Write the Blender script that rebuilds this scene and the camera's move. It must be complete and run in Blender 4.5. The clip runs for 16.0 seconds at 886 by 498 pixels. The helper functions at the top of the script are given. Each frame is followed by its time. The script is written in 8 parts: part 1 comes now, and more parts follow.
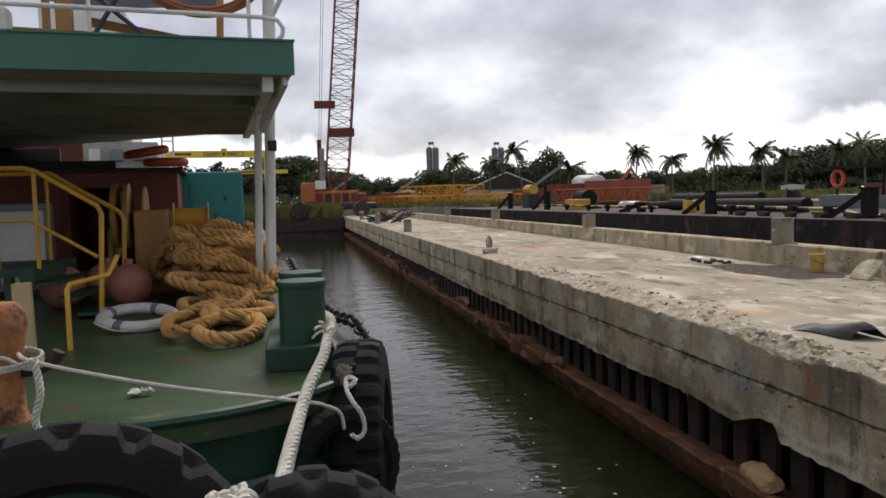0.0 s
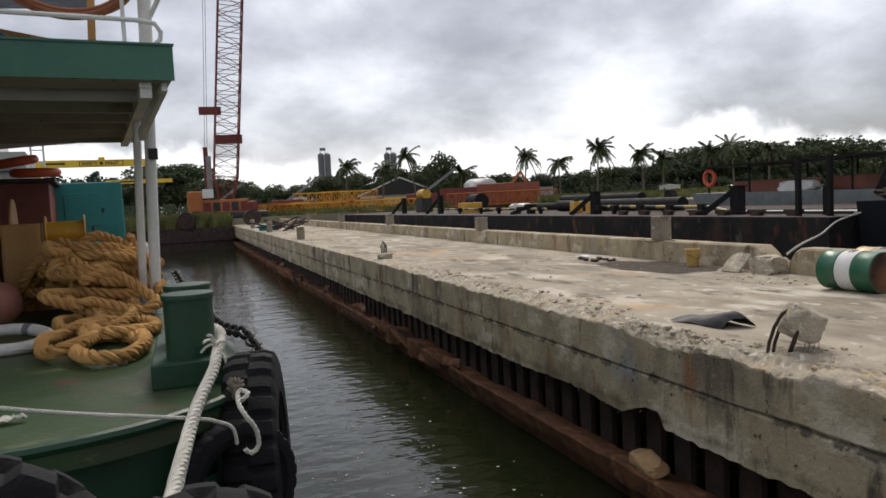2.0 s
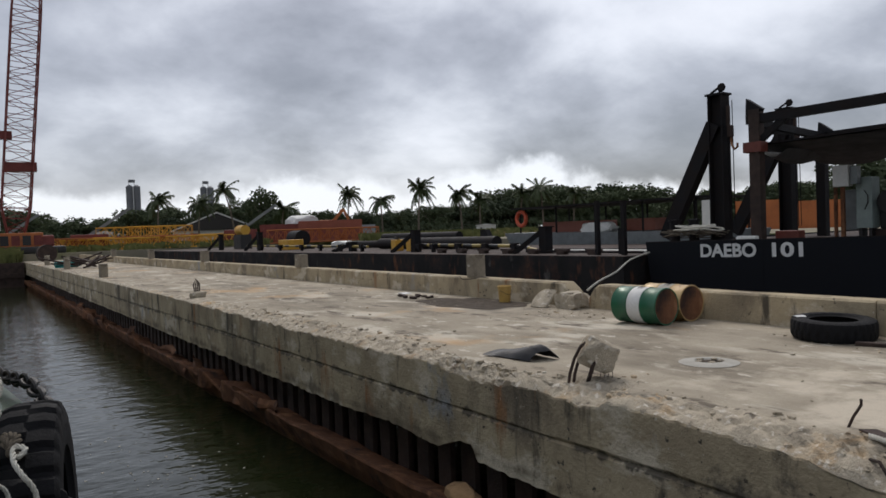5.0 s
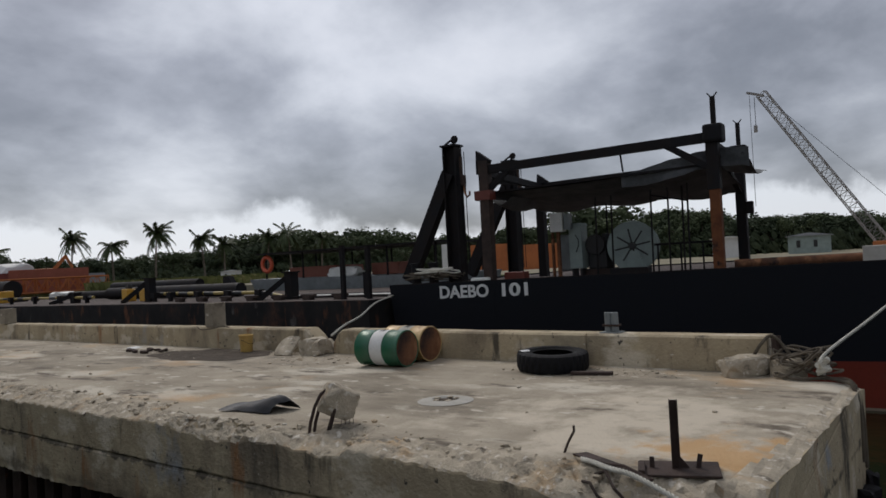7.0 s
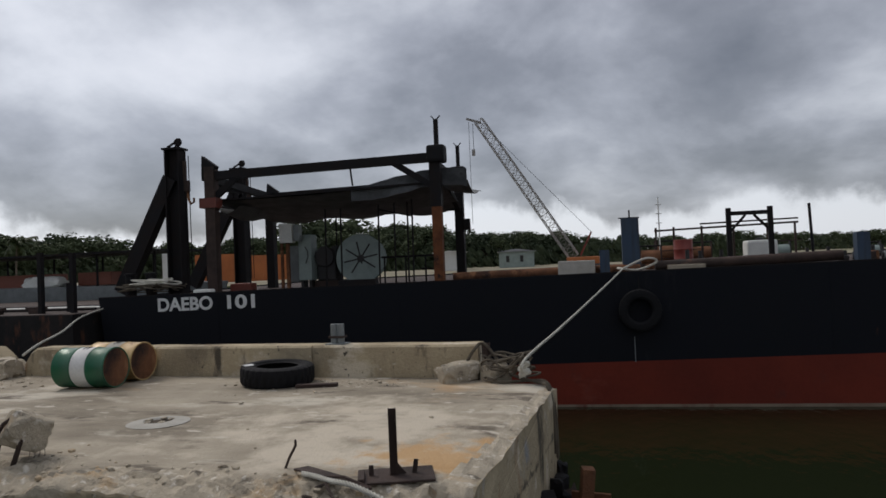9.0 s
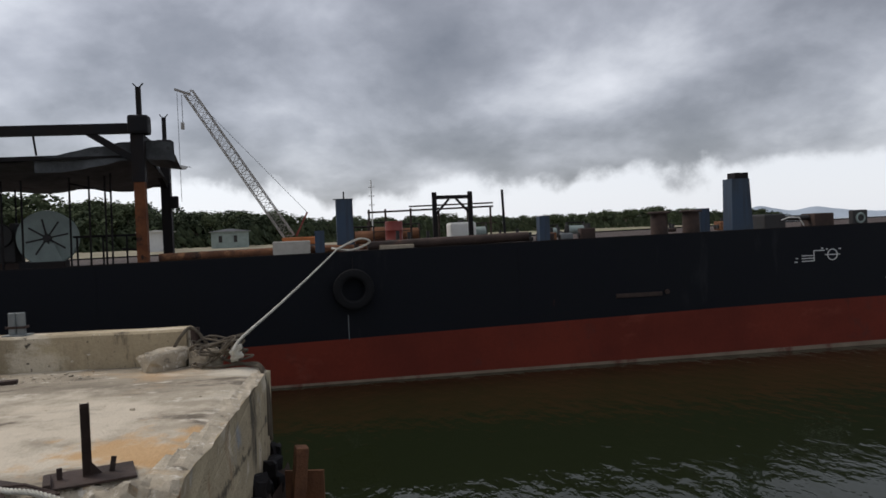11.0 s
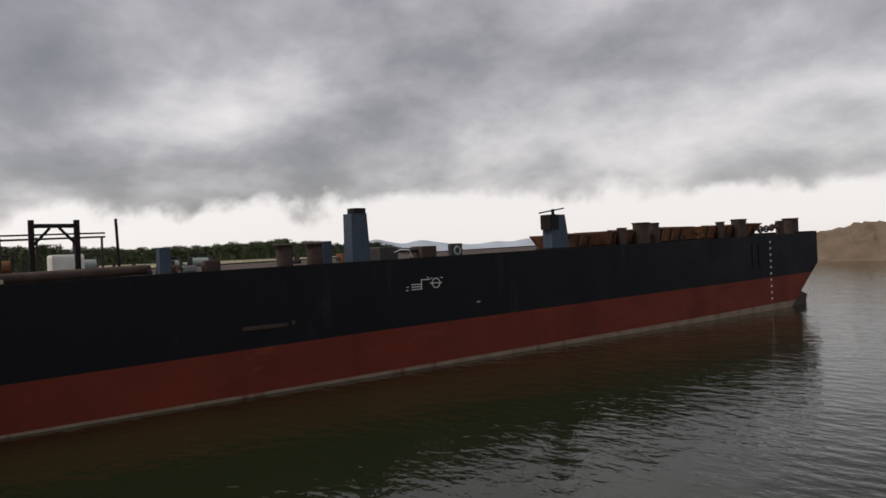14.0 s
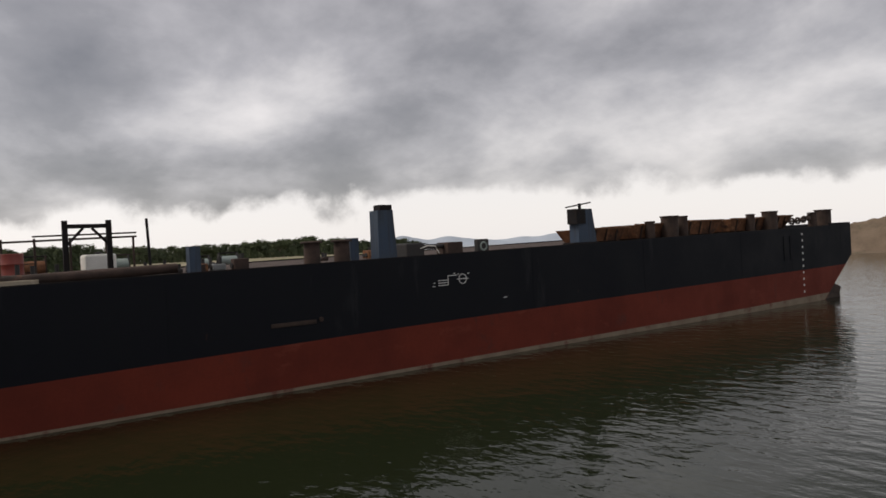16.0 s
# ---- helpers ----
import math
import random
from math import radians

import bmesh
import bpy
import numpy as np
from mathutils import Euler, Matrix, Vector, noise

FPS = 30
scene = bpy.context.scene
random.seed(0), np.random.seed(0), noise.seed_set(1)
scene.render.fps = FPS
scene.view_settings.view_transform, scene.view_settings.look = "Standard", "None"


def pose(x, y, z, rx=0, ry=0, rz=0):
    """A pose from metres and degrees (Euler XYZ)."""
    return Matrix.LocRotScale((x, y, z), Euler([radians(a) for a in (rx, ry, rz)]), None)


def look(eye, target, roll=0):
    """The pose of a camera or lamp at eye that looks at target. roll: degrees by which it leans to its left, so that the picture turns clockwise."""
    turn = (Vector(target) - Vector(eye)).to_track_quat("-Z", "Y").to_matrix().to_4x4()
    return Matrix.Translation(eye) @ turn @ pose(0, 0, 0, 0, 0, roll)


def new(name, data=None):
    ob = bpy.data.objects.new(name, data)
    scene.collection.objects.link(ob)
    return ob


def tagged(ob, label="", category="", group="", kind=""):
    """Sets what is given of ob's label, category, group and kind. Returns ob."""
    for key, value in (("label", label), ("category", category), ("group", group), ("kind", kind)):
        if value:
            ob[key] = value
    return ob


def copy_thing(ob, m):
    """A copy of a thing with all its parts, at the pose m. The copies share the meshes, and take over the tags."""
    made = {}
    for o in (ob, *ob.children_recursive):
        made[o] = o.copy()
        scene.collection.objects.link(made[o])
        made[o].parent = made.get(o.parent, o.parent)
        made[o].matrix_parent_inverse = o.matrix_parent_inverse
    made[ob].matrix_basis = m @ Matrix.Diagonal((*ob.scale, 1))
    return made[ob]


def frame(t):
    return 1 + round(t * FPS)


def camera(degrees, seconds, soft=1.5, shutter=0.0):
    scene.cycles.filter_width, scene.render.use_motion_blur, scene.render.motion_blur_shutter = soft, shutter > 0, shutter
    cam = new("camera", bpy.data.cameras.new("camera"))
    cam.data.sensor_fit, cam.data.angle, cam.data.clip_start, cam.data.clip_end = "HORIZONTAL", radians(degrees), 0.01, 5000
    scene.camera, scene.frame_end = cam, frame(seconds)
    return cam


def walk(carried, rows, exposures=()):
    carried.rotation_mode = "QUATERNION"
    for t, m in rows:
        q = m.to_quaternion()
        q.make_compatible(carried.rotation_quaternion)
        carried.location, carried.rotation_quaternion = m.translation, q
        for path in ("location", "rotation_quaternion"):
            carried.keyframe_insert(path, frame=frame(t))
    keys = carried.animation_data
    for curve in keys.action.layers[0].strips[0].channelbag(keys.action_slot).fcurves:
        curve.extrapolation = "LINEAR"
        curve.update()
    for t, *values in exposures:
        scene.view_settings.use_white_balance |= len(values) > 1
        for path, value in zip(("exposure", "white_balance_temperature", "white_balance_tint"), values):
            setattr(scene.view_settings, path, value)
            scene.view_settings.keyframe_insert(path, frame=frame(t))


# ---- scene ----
cam = camera(62.18, 16.0, soft=1.6)
PATH = [  # seconds, yaw, pitch, roll in degrees, eye in plan
    (0.0, -11.27, -3.89, 1.58, -0.000, 0.000),
    (0.5, -13.85, -4.04, 3.51, 0.005, -0.005),
    (1.0, -12.85, -4.77, 1.68, 0.011, -0.010),
    (1.5, -15.91, -4.78, 2.79, 0.016, -0.015),
    (2.0, -19.51, -3.80, 2.82, 0.019, -0.020),
    (2.5, -19.86, -3.58, 2.10, 0.021, -0.025),
    (3.0, -22.32, -5.26, 1.76, 0.022, -0.030),
    (3.5, -26.76, -5.49, 1.42, 0.024, -0.035),
    (3.7, -28.91, -4.48, 1.52, 0.029, -0.037),
    (6.0, -38.62, -0.05, 2.74, 0.141, -0.070),
    (6.5, -46.96, 0.19, 3.83, 0.192, -0.058),
    (7.0, -52.64, 1.15, 3.03, 0.242, -0.047),
    (7.5, -59.89, 2.32, 3.22, 0.271, -0.058),
    (8.0, -66.87, 2.89, 2.85, 0.299, -0.070),
    (8.2, -68.98, 2.65, 2.69, 0.305, -0.071),
    (10.3, -82.64, -0.87, 2.22, 0.305, -0.060),
    (10.5, -86.54, -0.25, 2.53, 0.304, -0.065),
    (11.0, -95.32, -1.36, 2.20, 0.300, -0.091),
    (11.5, -103.18, -0.51, 4.31, 0.316, -0.109),
    (12.0, -109.95, -0.09, 3.73, 0.362, -0.115),
    (12.5, -115.05, 0.43, 3.31, 0.383, -0.121),
    (13.0, -118.77, 0.46, 2.43, 0.387, -0.125),
    (13.5, -121.58, 0.57, 1.61, 0.391, -0.130),
    (14.0, -123.87, -0.00, 2.31, 0.395, -0.134),
    (14.5, -127.10, 0.22, 2.04, 0.395, -0.134),
    (15.0, -129.49, -0.61, 2.66, 0.395, -0.134),
    (15.5, -130.28, -0.86, 2.74, 0.395, -0.134),
    (16.0, -121.82, -0.23, 2.92, 0.395, -0.134),
]
EYE_Z = 3.9
EXPOSURE = [(0.0, 0.56, 6700, 13), (3.5, 0.38, 6550, 12), (6.0, -0.06, 6350, 12), (8.0, -0.2, 6400, 12), (10.5, 0.14, 6450, 12), (12.5, 0.17, 6750, 14), (14.5, 0.18, 7200, 15), (16.0, 0.2, 7200, 15)]
walk(cam, [(t, pose(x, y, EYE_Z, 90 + p, r, w)) for t, w, p, r, x, y in PATH], EXPOSURE)

# ---- sky and light ----
world = bpy.data.worlds.new("overcast_sky")
scene.world = world
world.use_nodes = True
wn, wl = world.node_tree.nodes, world.node_tree.links
wn.clear()


def wnode(kind, **kw):
    n = wn.new(kind)
    for k, v in kw.items():
        if k == "op":
            n.operation = v
        else:
            n.inputs[k].default_value = v
    return n


geo = wn.new("ShaderNodeTexCoord")
sep = wn.new("ShaderNodeSeparateXYZ")
wl.new(geo.outputs["Generated"], sep.inputs[0])
up = wnode("ShaderNodeMath", op="MAXIMUM")
wl.new(sep.outputs[2], up.inputs[0])
up.inputs[1].default_value = 0.0
den = wnode("ShaderNodeMath", op="ADD")
wl.new(up.outputs[0], den.inputs[0])
den.inputs[1].default_value = 0.42
layer = wnode("ShaderNodeVectorMath", op="SCALE")
wl.new(geo.outputs["Generated"], layer.inputs[0])
inv = wnode("ShaderNodeMath", op="DIVIDE")
inv.inputs[0].default_value = 1.0
wl.new(den.outputs[0], inv.inputs[1])
wl.new(inv.outputs[0], layer.inputs["Scale"])
flat = wnode("ShaderNodeVectorMath", op="MULTIPLY")
flat.inputs[1].default_value = (1.0, 1.0, 0.25)
wl.new(layer.outputs[0], flat.inputs[0])
big = wnode("ShaderNodeTexNoise", Scale=0.62, Detail=3.0, Roughness=0.5, Distortion=0.3)
fine = wnode("ShaderNodeTexNoise", Scale=2.3, Detail=9.0, Roughness=0.535, Distortion=0.1)
wl.new(flat.outputs[0], big.inputs["Vector"])
wl.new(flat.outputs[0], fine.inputs["Vector"])
mixn = wnode("ShaderNodeMath", op="MULTIPLY_ADD")
wl.new(fine.outputs[0], mixn.inputs[0])
mixn.inputs[1].default_value = 0.74
half = wnode("ShaderNodeMath", op="MULTIPLY")
wl.new(big.outputs[0], half.inputs[0])
half.inputs[1].default_value = 0.38
wl.new(half.outputs[0], mixn.inputs[2])
# broad heavier and thinner parts of the cloud cover: azimuth, elevation, spread in degrees, weight
COVER = ((-24, 7, 12, -0.035), (-38, 17, 11, -0.075), (-53, 15, 11, -0.06), (-46, 6, 10, 0.085), (-57, 5.5, 8, 0.08), (-68, 12, 12, 0.05), (-74, 6, 9, 0.05), (-88, 11, 13, 0.06), (-106, 8, 13, 0.045), (-119, 6, 7, 0.05), (-110, 19, 16, -0.05), (-142, 10, 15, -0.06), (8, 13, 14, 0.05), (-38, 11, 8, 0.05))
cover = mixn.outputs[0]
for az, el, wide, weight in COVER:
    way = Vector((-math.sin(radians(az)) * math.cos(radians(el)), math.cos(radians(az)) * math.cos(radians(el)), math.sin(radians(el))))
    near = wnode("ShaderNodeVectorMath", op="DOT_PRODUCT")
    wl.new(geo.outputs["Generated"], near.inputs[0])
    near.inputs[1].default_value = way
    lobe = wn.new("ShaderNodeMapRange")
    lobe.interpolation_type = "SMOOTHERSTEP"
    wl.new(near.outputs["Value"], lobe.inputs["Value"])
    for k, v in (("From Min", math.cos(radians(wide * 1.25))), ("From Max", 1.0), ("To Min", 0.0), ("To Max", weight)):
        lobe.inputs[k].default_value = v
    total = wnode("ShaderNodeMath", op="ADD")
    wl.new(cover, total.inputs[0])
    wl.new(lobe.outputs[0], total.inputs[1])
    cover = total.outputs[0]
ramp = wn.new("ShaderNodeValToRGB")
wl.new(cover, ramp.inputs[0])
SKY_STOPS = ((0.33, (0.72, 0.735, 0.765)), (0.42, (0.62, 0.64, 0.675)), (0.49, (0.50, 0.52, 0.555)), (0.575, (0.34, 0.355, 0.39)), (0.66, (0.225, 0.235, 0.26)), (0.76, (0.15, 0.158, 0.178)))
cr = ramp.color_ramp
while len(cr.elements) < len(SKY_STOPS):
    cr.elements.new(0.5)
for e, (p, c) in zip(cr.elements, SKY_STOPS):
    e.position, e.color = p, (*c, 1)
# the bright clear strip low over the horizon
strip = wn.new("ShaderNodeMapRange")
strip.interpolation_type = "SMOOTHSTEP"
ragged = wnode("ShaderNodeMath", op="MULTIPLY_ADD")
puff = wnode("ShaderNodeTexNoise", Scale=6.5, Detail=7.0, Roughness=0.55)
wl.new(geo.outputs["Generated"], puff.inputs["Vector"])
wl.new(puff.outputs[0], ragged.inputs[0])
ragged.inputs[1].default_value = -0.16
wl.new(sep.outputs[2], ragged.inputs[2])
wl.new(ragged.outputs[0], strip.inputs["Value"])
for k, v in (("From Min", -0.026), ("From Max", -0.004), ("To Min", 1.0), ("To Max", 0.0)):
    strip.inputs[k].default_value = v
low = wn.new("ShaderNodeMix")
low.data_type = "RGBA"
wl.new(strip.outputs[0], low.inputs["Factor"])
wl.new(ramp.outputs[0], low.inputs["A"])
low.inputs["B"].default_value = (0.70, 0.73, 0.77, 1)
sky = wn.new("ShaderNodeTexSky")
sky.sky_type = "NISHITA"
sky.sun_disc = False
sky.sun_elevation, sky.sun_rotation = radians(50), radians(25)
blue = wn.new("ShaderNodeBackground")
wl.new(sky.outputs[0], blue.inputs[0])
blue.inputs[1].default_value = 0.015
cloud = wn.new("ShaderNodeBackground")
wl.new(low.outputs["Result"], cloud.inputs[0])
# clouds are brighter towards the veiled sun
SUN_WAY = Vector((0.27, 0.58, 0.77)).normalized()
glow = wnode("ShaderNodeVectorMath", op="DOT_PRODUCT")
wl.new(geo.outputs["Generated"], glow.inputs[0])
glow.inputs[1].default_value = SUN_WAY
veil = wn.new("ShaderNodeMapRange")
wl.new(glow.outputs["Value"], veil.inputs["Value"])
for k, v in (("From Min", 0.0), ("From Max", 1.0), ("To Min", 0.94), ("To Max", 1.14)):
    veil.inputs[k].default_value = v
wl.new(veil.outputs[0], cloud.inputs[1])
both = wn.new("ShaderNodeAddShader")
wl.new(blue.outputs[0], both.inputs[0])
wl.new(cloud.outputs[0], both.inputs[1])
wout = wn.new("ShaderNodeOutputWorld")
wl.new(both.outputs[0], wout.inputs[0])

sun = new("sun", bpy.data.lights.new("sun", "SUN"))
sun.data.energy, sun.data.angle, sun.data.color = 1.5, radians(25), (1.0, 0.93, 0.84)
sun.matrix_world = look(SUN_WAY * 60, (0, 0, 0))

# ---- building helpers ----
class Geo:
    """Collects vertices and faces for one mesh."""

    def __init__(self):
        self.v, self.f = [], []

    def add(self, verts, faces, m=None):
        o = len(self.v)
        self.v += [tuple(m @ Vector(p)) for p in verts] if m else [tuple(p) for p in verts]
        self.f += [tuple(i + o for i in q) for q in faces]
        return self

    def box(self, x0, x1, y0, y1, z0, z1, m=None, c=0.0):
        if c <= 0:
            p = [(x, y, z) for z in (z0, z1) for y in (y0, y1) for x in (x0, x1)]
            return self.add(p, [(0, 2, 3, 1), (4, 5, 7, 6), (0, 1, 5, 4), (2, 6, 7, 3), (0, 4, 6, 2), (1, 3, 7, 5)], m)
        bm = bmesh.new()
        bmesh.ops.create_cube(bm, size=1.0)
        for q in bm.verts:
            q.co = Vector(((x0 + x1) / 2 + q.co.x * (x1 - x0), (y0 + y1) / 2 + q.co.y * (y1 - y0), (z0 + z1) / 2 + q.co.z * (z1 - z0)))
        bmesh.ops.bevel(bm, geom=bm.edges[:], offset=c, segments=2, affect="EDGES", profile=0.6)
        bm.verts.index_update()
        self.add([q.co.copy() for q in bm.verts], [[q.index for q in f.verts] for f in bm.faces], m)
        bm.free()
        return self

    def beam(self, p, q, w, h, m=None):
        p, q = Vector(p), Vector(q)
        d = (q - p).normalized()
        side = d.cross(Vector((0, 0, 1)))
        side = side.normalized() if side.length > 1e-3 else Vector((1, 0, 0))
        u = side.cross(d)
        pts = [e + side * (a * w / 2) + u * (b * h / 2) for e in (p, q) for a, b in ((-1, -1), (1, -1), (1, 1), (-1, 1))]
        return self.add(pts, [(0, 1, 2, 3), (7, 6, 5, 4), (0, 4, 5, 1), (1, 5, 6, 2), (2, 6, 7, 3), (3, 7, 4, 0)], m)

    def rod(self, p, q, r0, r1=None, n=8, m=None):
        return self.pipe([p, q], r0, n, m, r1)

    def pipe(self, pts, r, n=8, m=None, r1=None, closed=False):
        pts = [Vector(p) for p in pts]
        k = len(pts)
        rings, u = [], None
        for i, p in enumerate(pts):
            a = pts[(i - 1) % k] if closed or i > 0 else p
            b = pts[(i + 1) % k] if closed or i < k - 1 else p
            d = (b - a).normalized()
            if u is None:
                u = d.orthogonal().normalized()
            u = (u - d * u.dot(d))
            u = u.normalized() if u.length > 1e-6 else d.orthogonal().normalized()
            w = d.cross(u)
            rr = r if r1 is None else r + (r1 - r) * i / (k - 1)
            rings.append([p + (u * math.cos(2 * math.pi * j / n) + w * math.sin(2 * math.pi * j / n)) * rr for j in range(n)])
        faces = [(i * n + j, i * n + (j + 1) % n, ((i + 1) % k) * n + (j + 1) % n, ((i + 1) % k) * n + j) for i in range(k if closed else k - 1) for j in range(n)]
        if not closed:
            faces += [tuple(range(n - 1, -1, -1)), tuple(range((k - 1) * n, k * n))]
        return self.add([q for ring in rings for q in ring], faces, m)

    def lathe(self, prof, n=24, m=None, closed=False):
        k = len(prof)
        v = [(r * math.cos(2 * math.pi * j / n), r * math.sin(2 * math.pi * j / n), z) for r, z in prof for j in range(n)]
        f = [(i * n + j, i * n + (j + 1) % n, ((i + 1) % k) * n + (j + 1) % n, ((i + 1) % k) * n + j) for i in range(k if closed else k - 1) for j in range(n)]
        if not closed:
            f += [tuple(range(n - 1, -1, -1)), tuple(range((k - 1) * n, k * n))]
        return self.add(v, f, m)

    def grid(self, nu, nv, fn, m=None):
        v = [fn(i / (nu - 1), j / (nv - 1)) for j in range(nv) for i in range(nu)]
        return self.add(v, [(j * nu + i, j * nu + i + 1, (j + 1) * nu + i + 1, (j + 1) * nu + i) for j in range(nv - 1) for i in range(nu - 1)], m)

    def prism(self, outline, z0, z1, m=None):
        n = len(outline)
        v = [(x, y, z0) for x, y in outline] + [(x, y, z1) for x, y in outline]
        return self.add(v, [tuple(range(n - 1, -1, -1)), tuple(range(n, 2 * n))] + [(i, (i + 1) % n, n + (i + 1) % n, n + i) for i in range(n)], m)

    def rock(self, r, seed, squash=(1, 1, 1), m=None, sub=2, rough=0.35):
        bm = bmesh.new()
        bmesh.ops.create_icosphere(bm, subdivisions=sub, radius=1.0)
        for q in bm.verts:
            k = 1 + rough * noise.noise(q.co * 1.3 + Vector((seed * 7.1, 0, 0))) + rough * 0.4 * noise.noise(q.co * 3.7 + Vector((0, seed * 3.3, 0)))
            c = q.co * k
            q.co = Vector([max(-0.8, min(0.8, c[i])) * r * squash[i] for i in range(3)])
        bm.verts.index_update()
        self.add([q.co.copy() for q in bm.verts], [[q.index for q in f.verts] for f in bm.faces], m)
        bm.free()
        return self


def mesh_of(name, g, material, smooth=False):
    me = bpy.data.meshes.new(name)
    me.from_pydata(g.v, [], g.f)
    bm = bmesh.new()
    bm.from_mesh(me)
    bmesh.ops.recalc_face_normals(bm, faces=bm.faces[:])
    bm.to_mesh(me)
    bm.free()
    if smooth:
        me.polygons.foreach_set("use_smooth", [True] * len(me.polygons))
        me.set_sharp_from_angle(angle=radians(40))
    me.materials.append(material)
    return me


def part(name, g, material, parent=None, label="", smooth=False):
    ob = new(name, mesh_of(name, g, material, smooth))
    if parent:
        ob.parent = parent
    if label:
        ob["label"] = label
    return ob


def thing(name, label, category, group="", kind="", at=None):
    ob = new(name)
    ob.empty_display_size = 0.2
    if at:
        ob.matrix_world = at
    return tagged(ob, label, category, group, kind)


def solo(name, g, material, label, category, group="", kind="", at=None, smooth=False):
    ob = part(name, g, material, smooth=smooth)
    if at:
        ob.matrix_world = at
    return tagged(ob, label, category, group, kind)


def turn(x, y, z, rz=0.0, rx=0.0, ry=0.0):
    return pose(x, y, z, rx, ry, rz)


# ---- materials ----
def mat(name, a, b=None, rough=0.6, metal=0.0, scale=3.0, fine=30.0, bump=0.15, spot=None, spot_scale=1.2, spot_at=0.6, streak=False, spec=0.5, soft=0.08, layers=()):
    """A painted, rusty or mineral surface: two colours in patches, a grain, and spots of wear."""
    m = bpy.data.materials.new(name)
    m.use_nodes = True
    nt = m.node_tree
    n, l = nt.nodes, nt.links
    p = n["Principled BSDF"]
    p.inputs["Metallic"].default_value = metal
    p.inputs["Specular IOR Level"].default_value = spec
    tc = n.new("ShaderNodeTexCoord")
    src = tc.outputs["Object"]
    b = b or tuple(c * 0.7 for c in a)

    def tex(s, detail, rough_=0.6, vec=None):
        t = n.new("ShaderNodeTexNoise")
        t.inputs["Scale"].default_value, t.inputs["Detail"].default_value, t.inputs["Roughness"].default_value = s, detail, rough_
        l.new(vec or src, t.inputs["Vector"])
        return t.outputs[0]

    def blend(fac, c0, c1):
        x = n.new("ShaderNodeMix")
        x.data_type = "RGBA"
        l.new(fac, x.inputs["Factor"])
        for key, c in (("A", c0), ("B", c1)):
            if isinstance(c, tuple):
                x.inputs[key].default_value = (*c, 1)
            else:
                l.new(c, x.inputs[key])
        return x.outputs["Result"]

    def step(val, lo, hi, to0=0.0, to1=1.0):
        r = n.new("ShaderNodeMapRange")
        r.inputs["From Min"].default_value, r.inputs["From Max"].default_value = lo, hi
        r.inputs["To Min"].default_value, r.inputs["To Max"].default_value = to0, to1
        l.new(val, r.inputs["Value"])
        return r.outputs[0]

    grain = tex(fine, 4, 0.65)
    patch = tex(scale, 5)
    col = blend(step(patch, 0.35, 0.68), a, b)
    col = blend(step(grain, 0.35, 0.8, 0.0, 0.35), col, tuple(c * 0.55 for c in a))
    if streak:
        mp = n.new("ShaderNodeMapping")
        mp.inputs["Scale"].default_value = (2.5, 2.5, 0.22)
        l.new(src, mp.inputs["Vector"])
        col = blend(step(tex(2.2, 5, 0.6, mp.outputs[0]), 0.5, 0.72, 0.0, 0.6), col, spot or tuple(c * 0.45 for c in b))
    if spot:
        s = step(tex(spot_scale, 8, 0.68), spot_at, spot_at + soft)
        col = blend(s, col, spot)
    for c, sc, lo, hi, stretch in layers:
        mp = n.new("ShaderNodeMapping")
        mp.inputs["Scale"].default_value = stretch
        mp.inputs["Location"].default_value = (sc * 13.7, sc * 5.1, 0)
        l.new(src, mp.inputs["Vector"])
        col = blend(step(tex(sc, 7, 0.62, mp.outputs[0]), lo, hi), col, c)
    l.new(col, p.inputs["Base Color"])
    l.new(step(patch, 0.3, 0.7, max(0.02, rough - 0.12), min(1, rough + 0.1)), p.inputs["Roughness"])
    if bump:
        bp = n.new("ShaderNodeBump")
        bp.inputs["Strength"].default_value, bp.inputs["Distance"].default_value = bump, 0.02
        l.new(grain, bp.inputs["Height"])
        l.new(bp.outputs[0], p.inputs["Normal"])
    return m


CONCRETE = mat("concrete", (0.44, 0.385, 0.295), (0.31, 0.268, 0.205), 0.9, 0, 0.9, 26, 0.9, None, spec=0.2, layers=(
    ((0.21, 0.18, 0.135), 0.7, 0.51, 0.66, (1, 0.4, 1)), ((0.55, 0.50, 0.405), 0.9, 0.55, 0.63, (1, 0.45, 1)), ((0.50, 0.32, 0.16), 0.42, 0.57, 0.72, (1, 0.7, 1)),
    ((0.15, 0.125, 0.095), 2.4, 0.57, 0.66, (1, 0.35, 1)), ((0.58, 0.53, 0.44), 4.5, 0.61, 0.67, (1, 0.5, 1)), ((0.10, 0.088, 0.072), 16.0, 0.655, 0.70, (1, 1, 1)), ((0.62, 0.58, 0.50), 24.0, 0.67, 0.71, (1, 1, 1))))
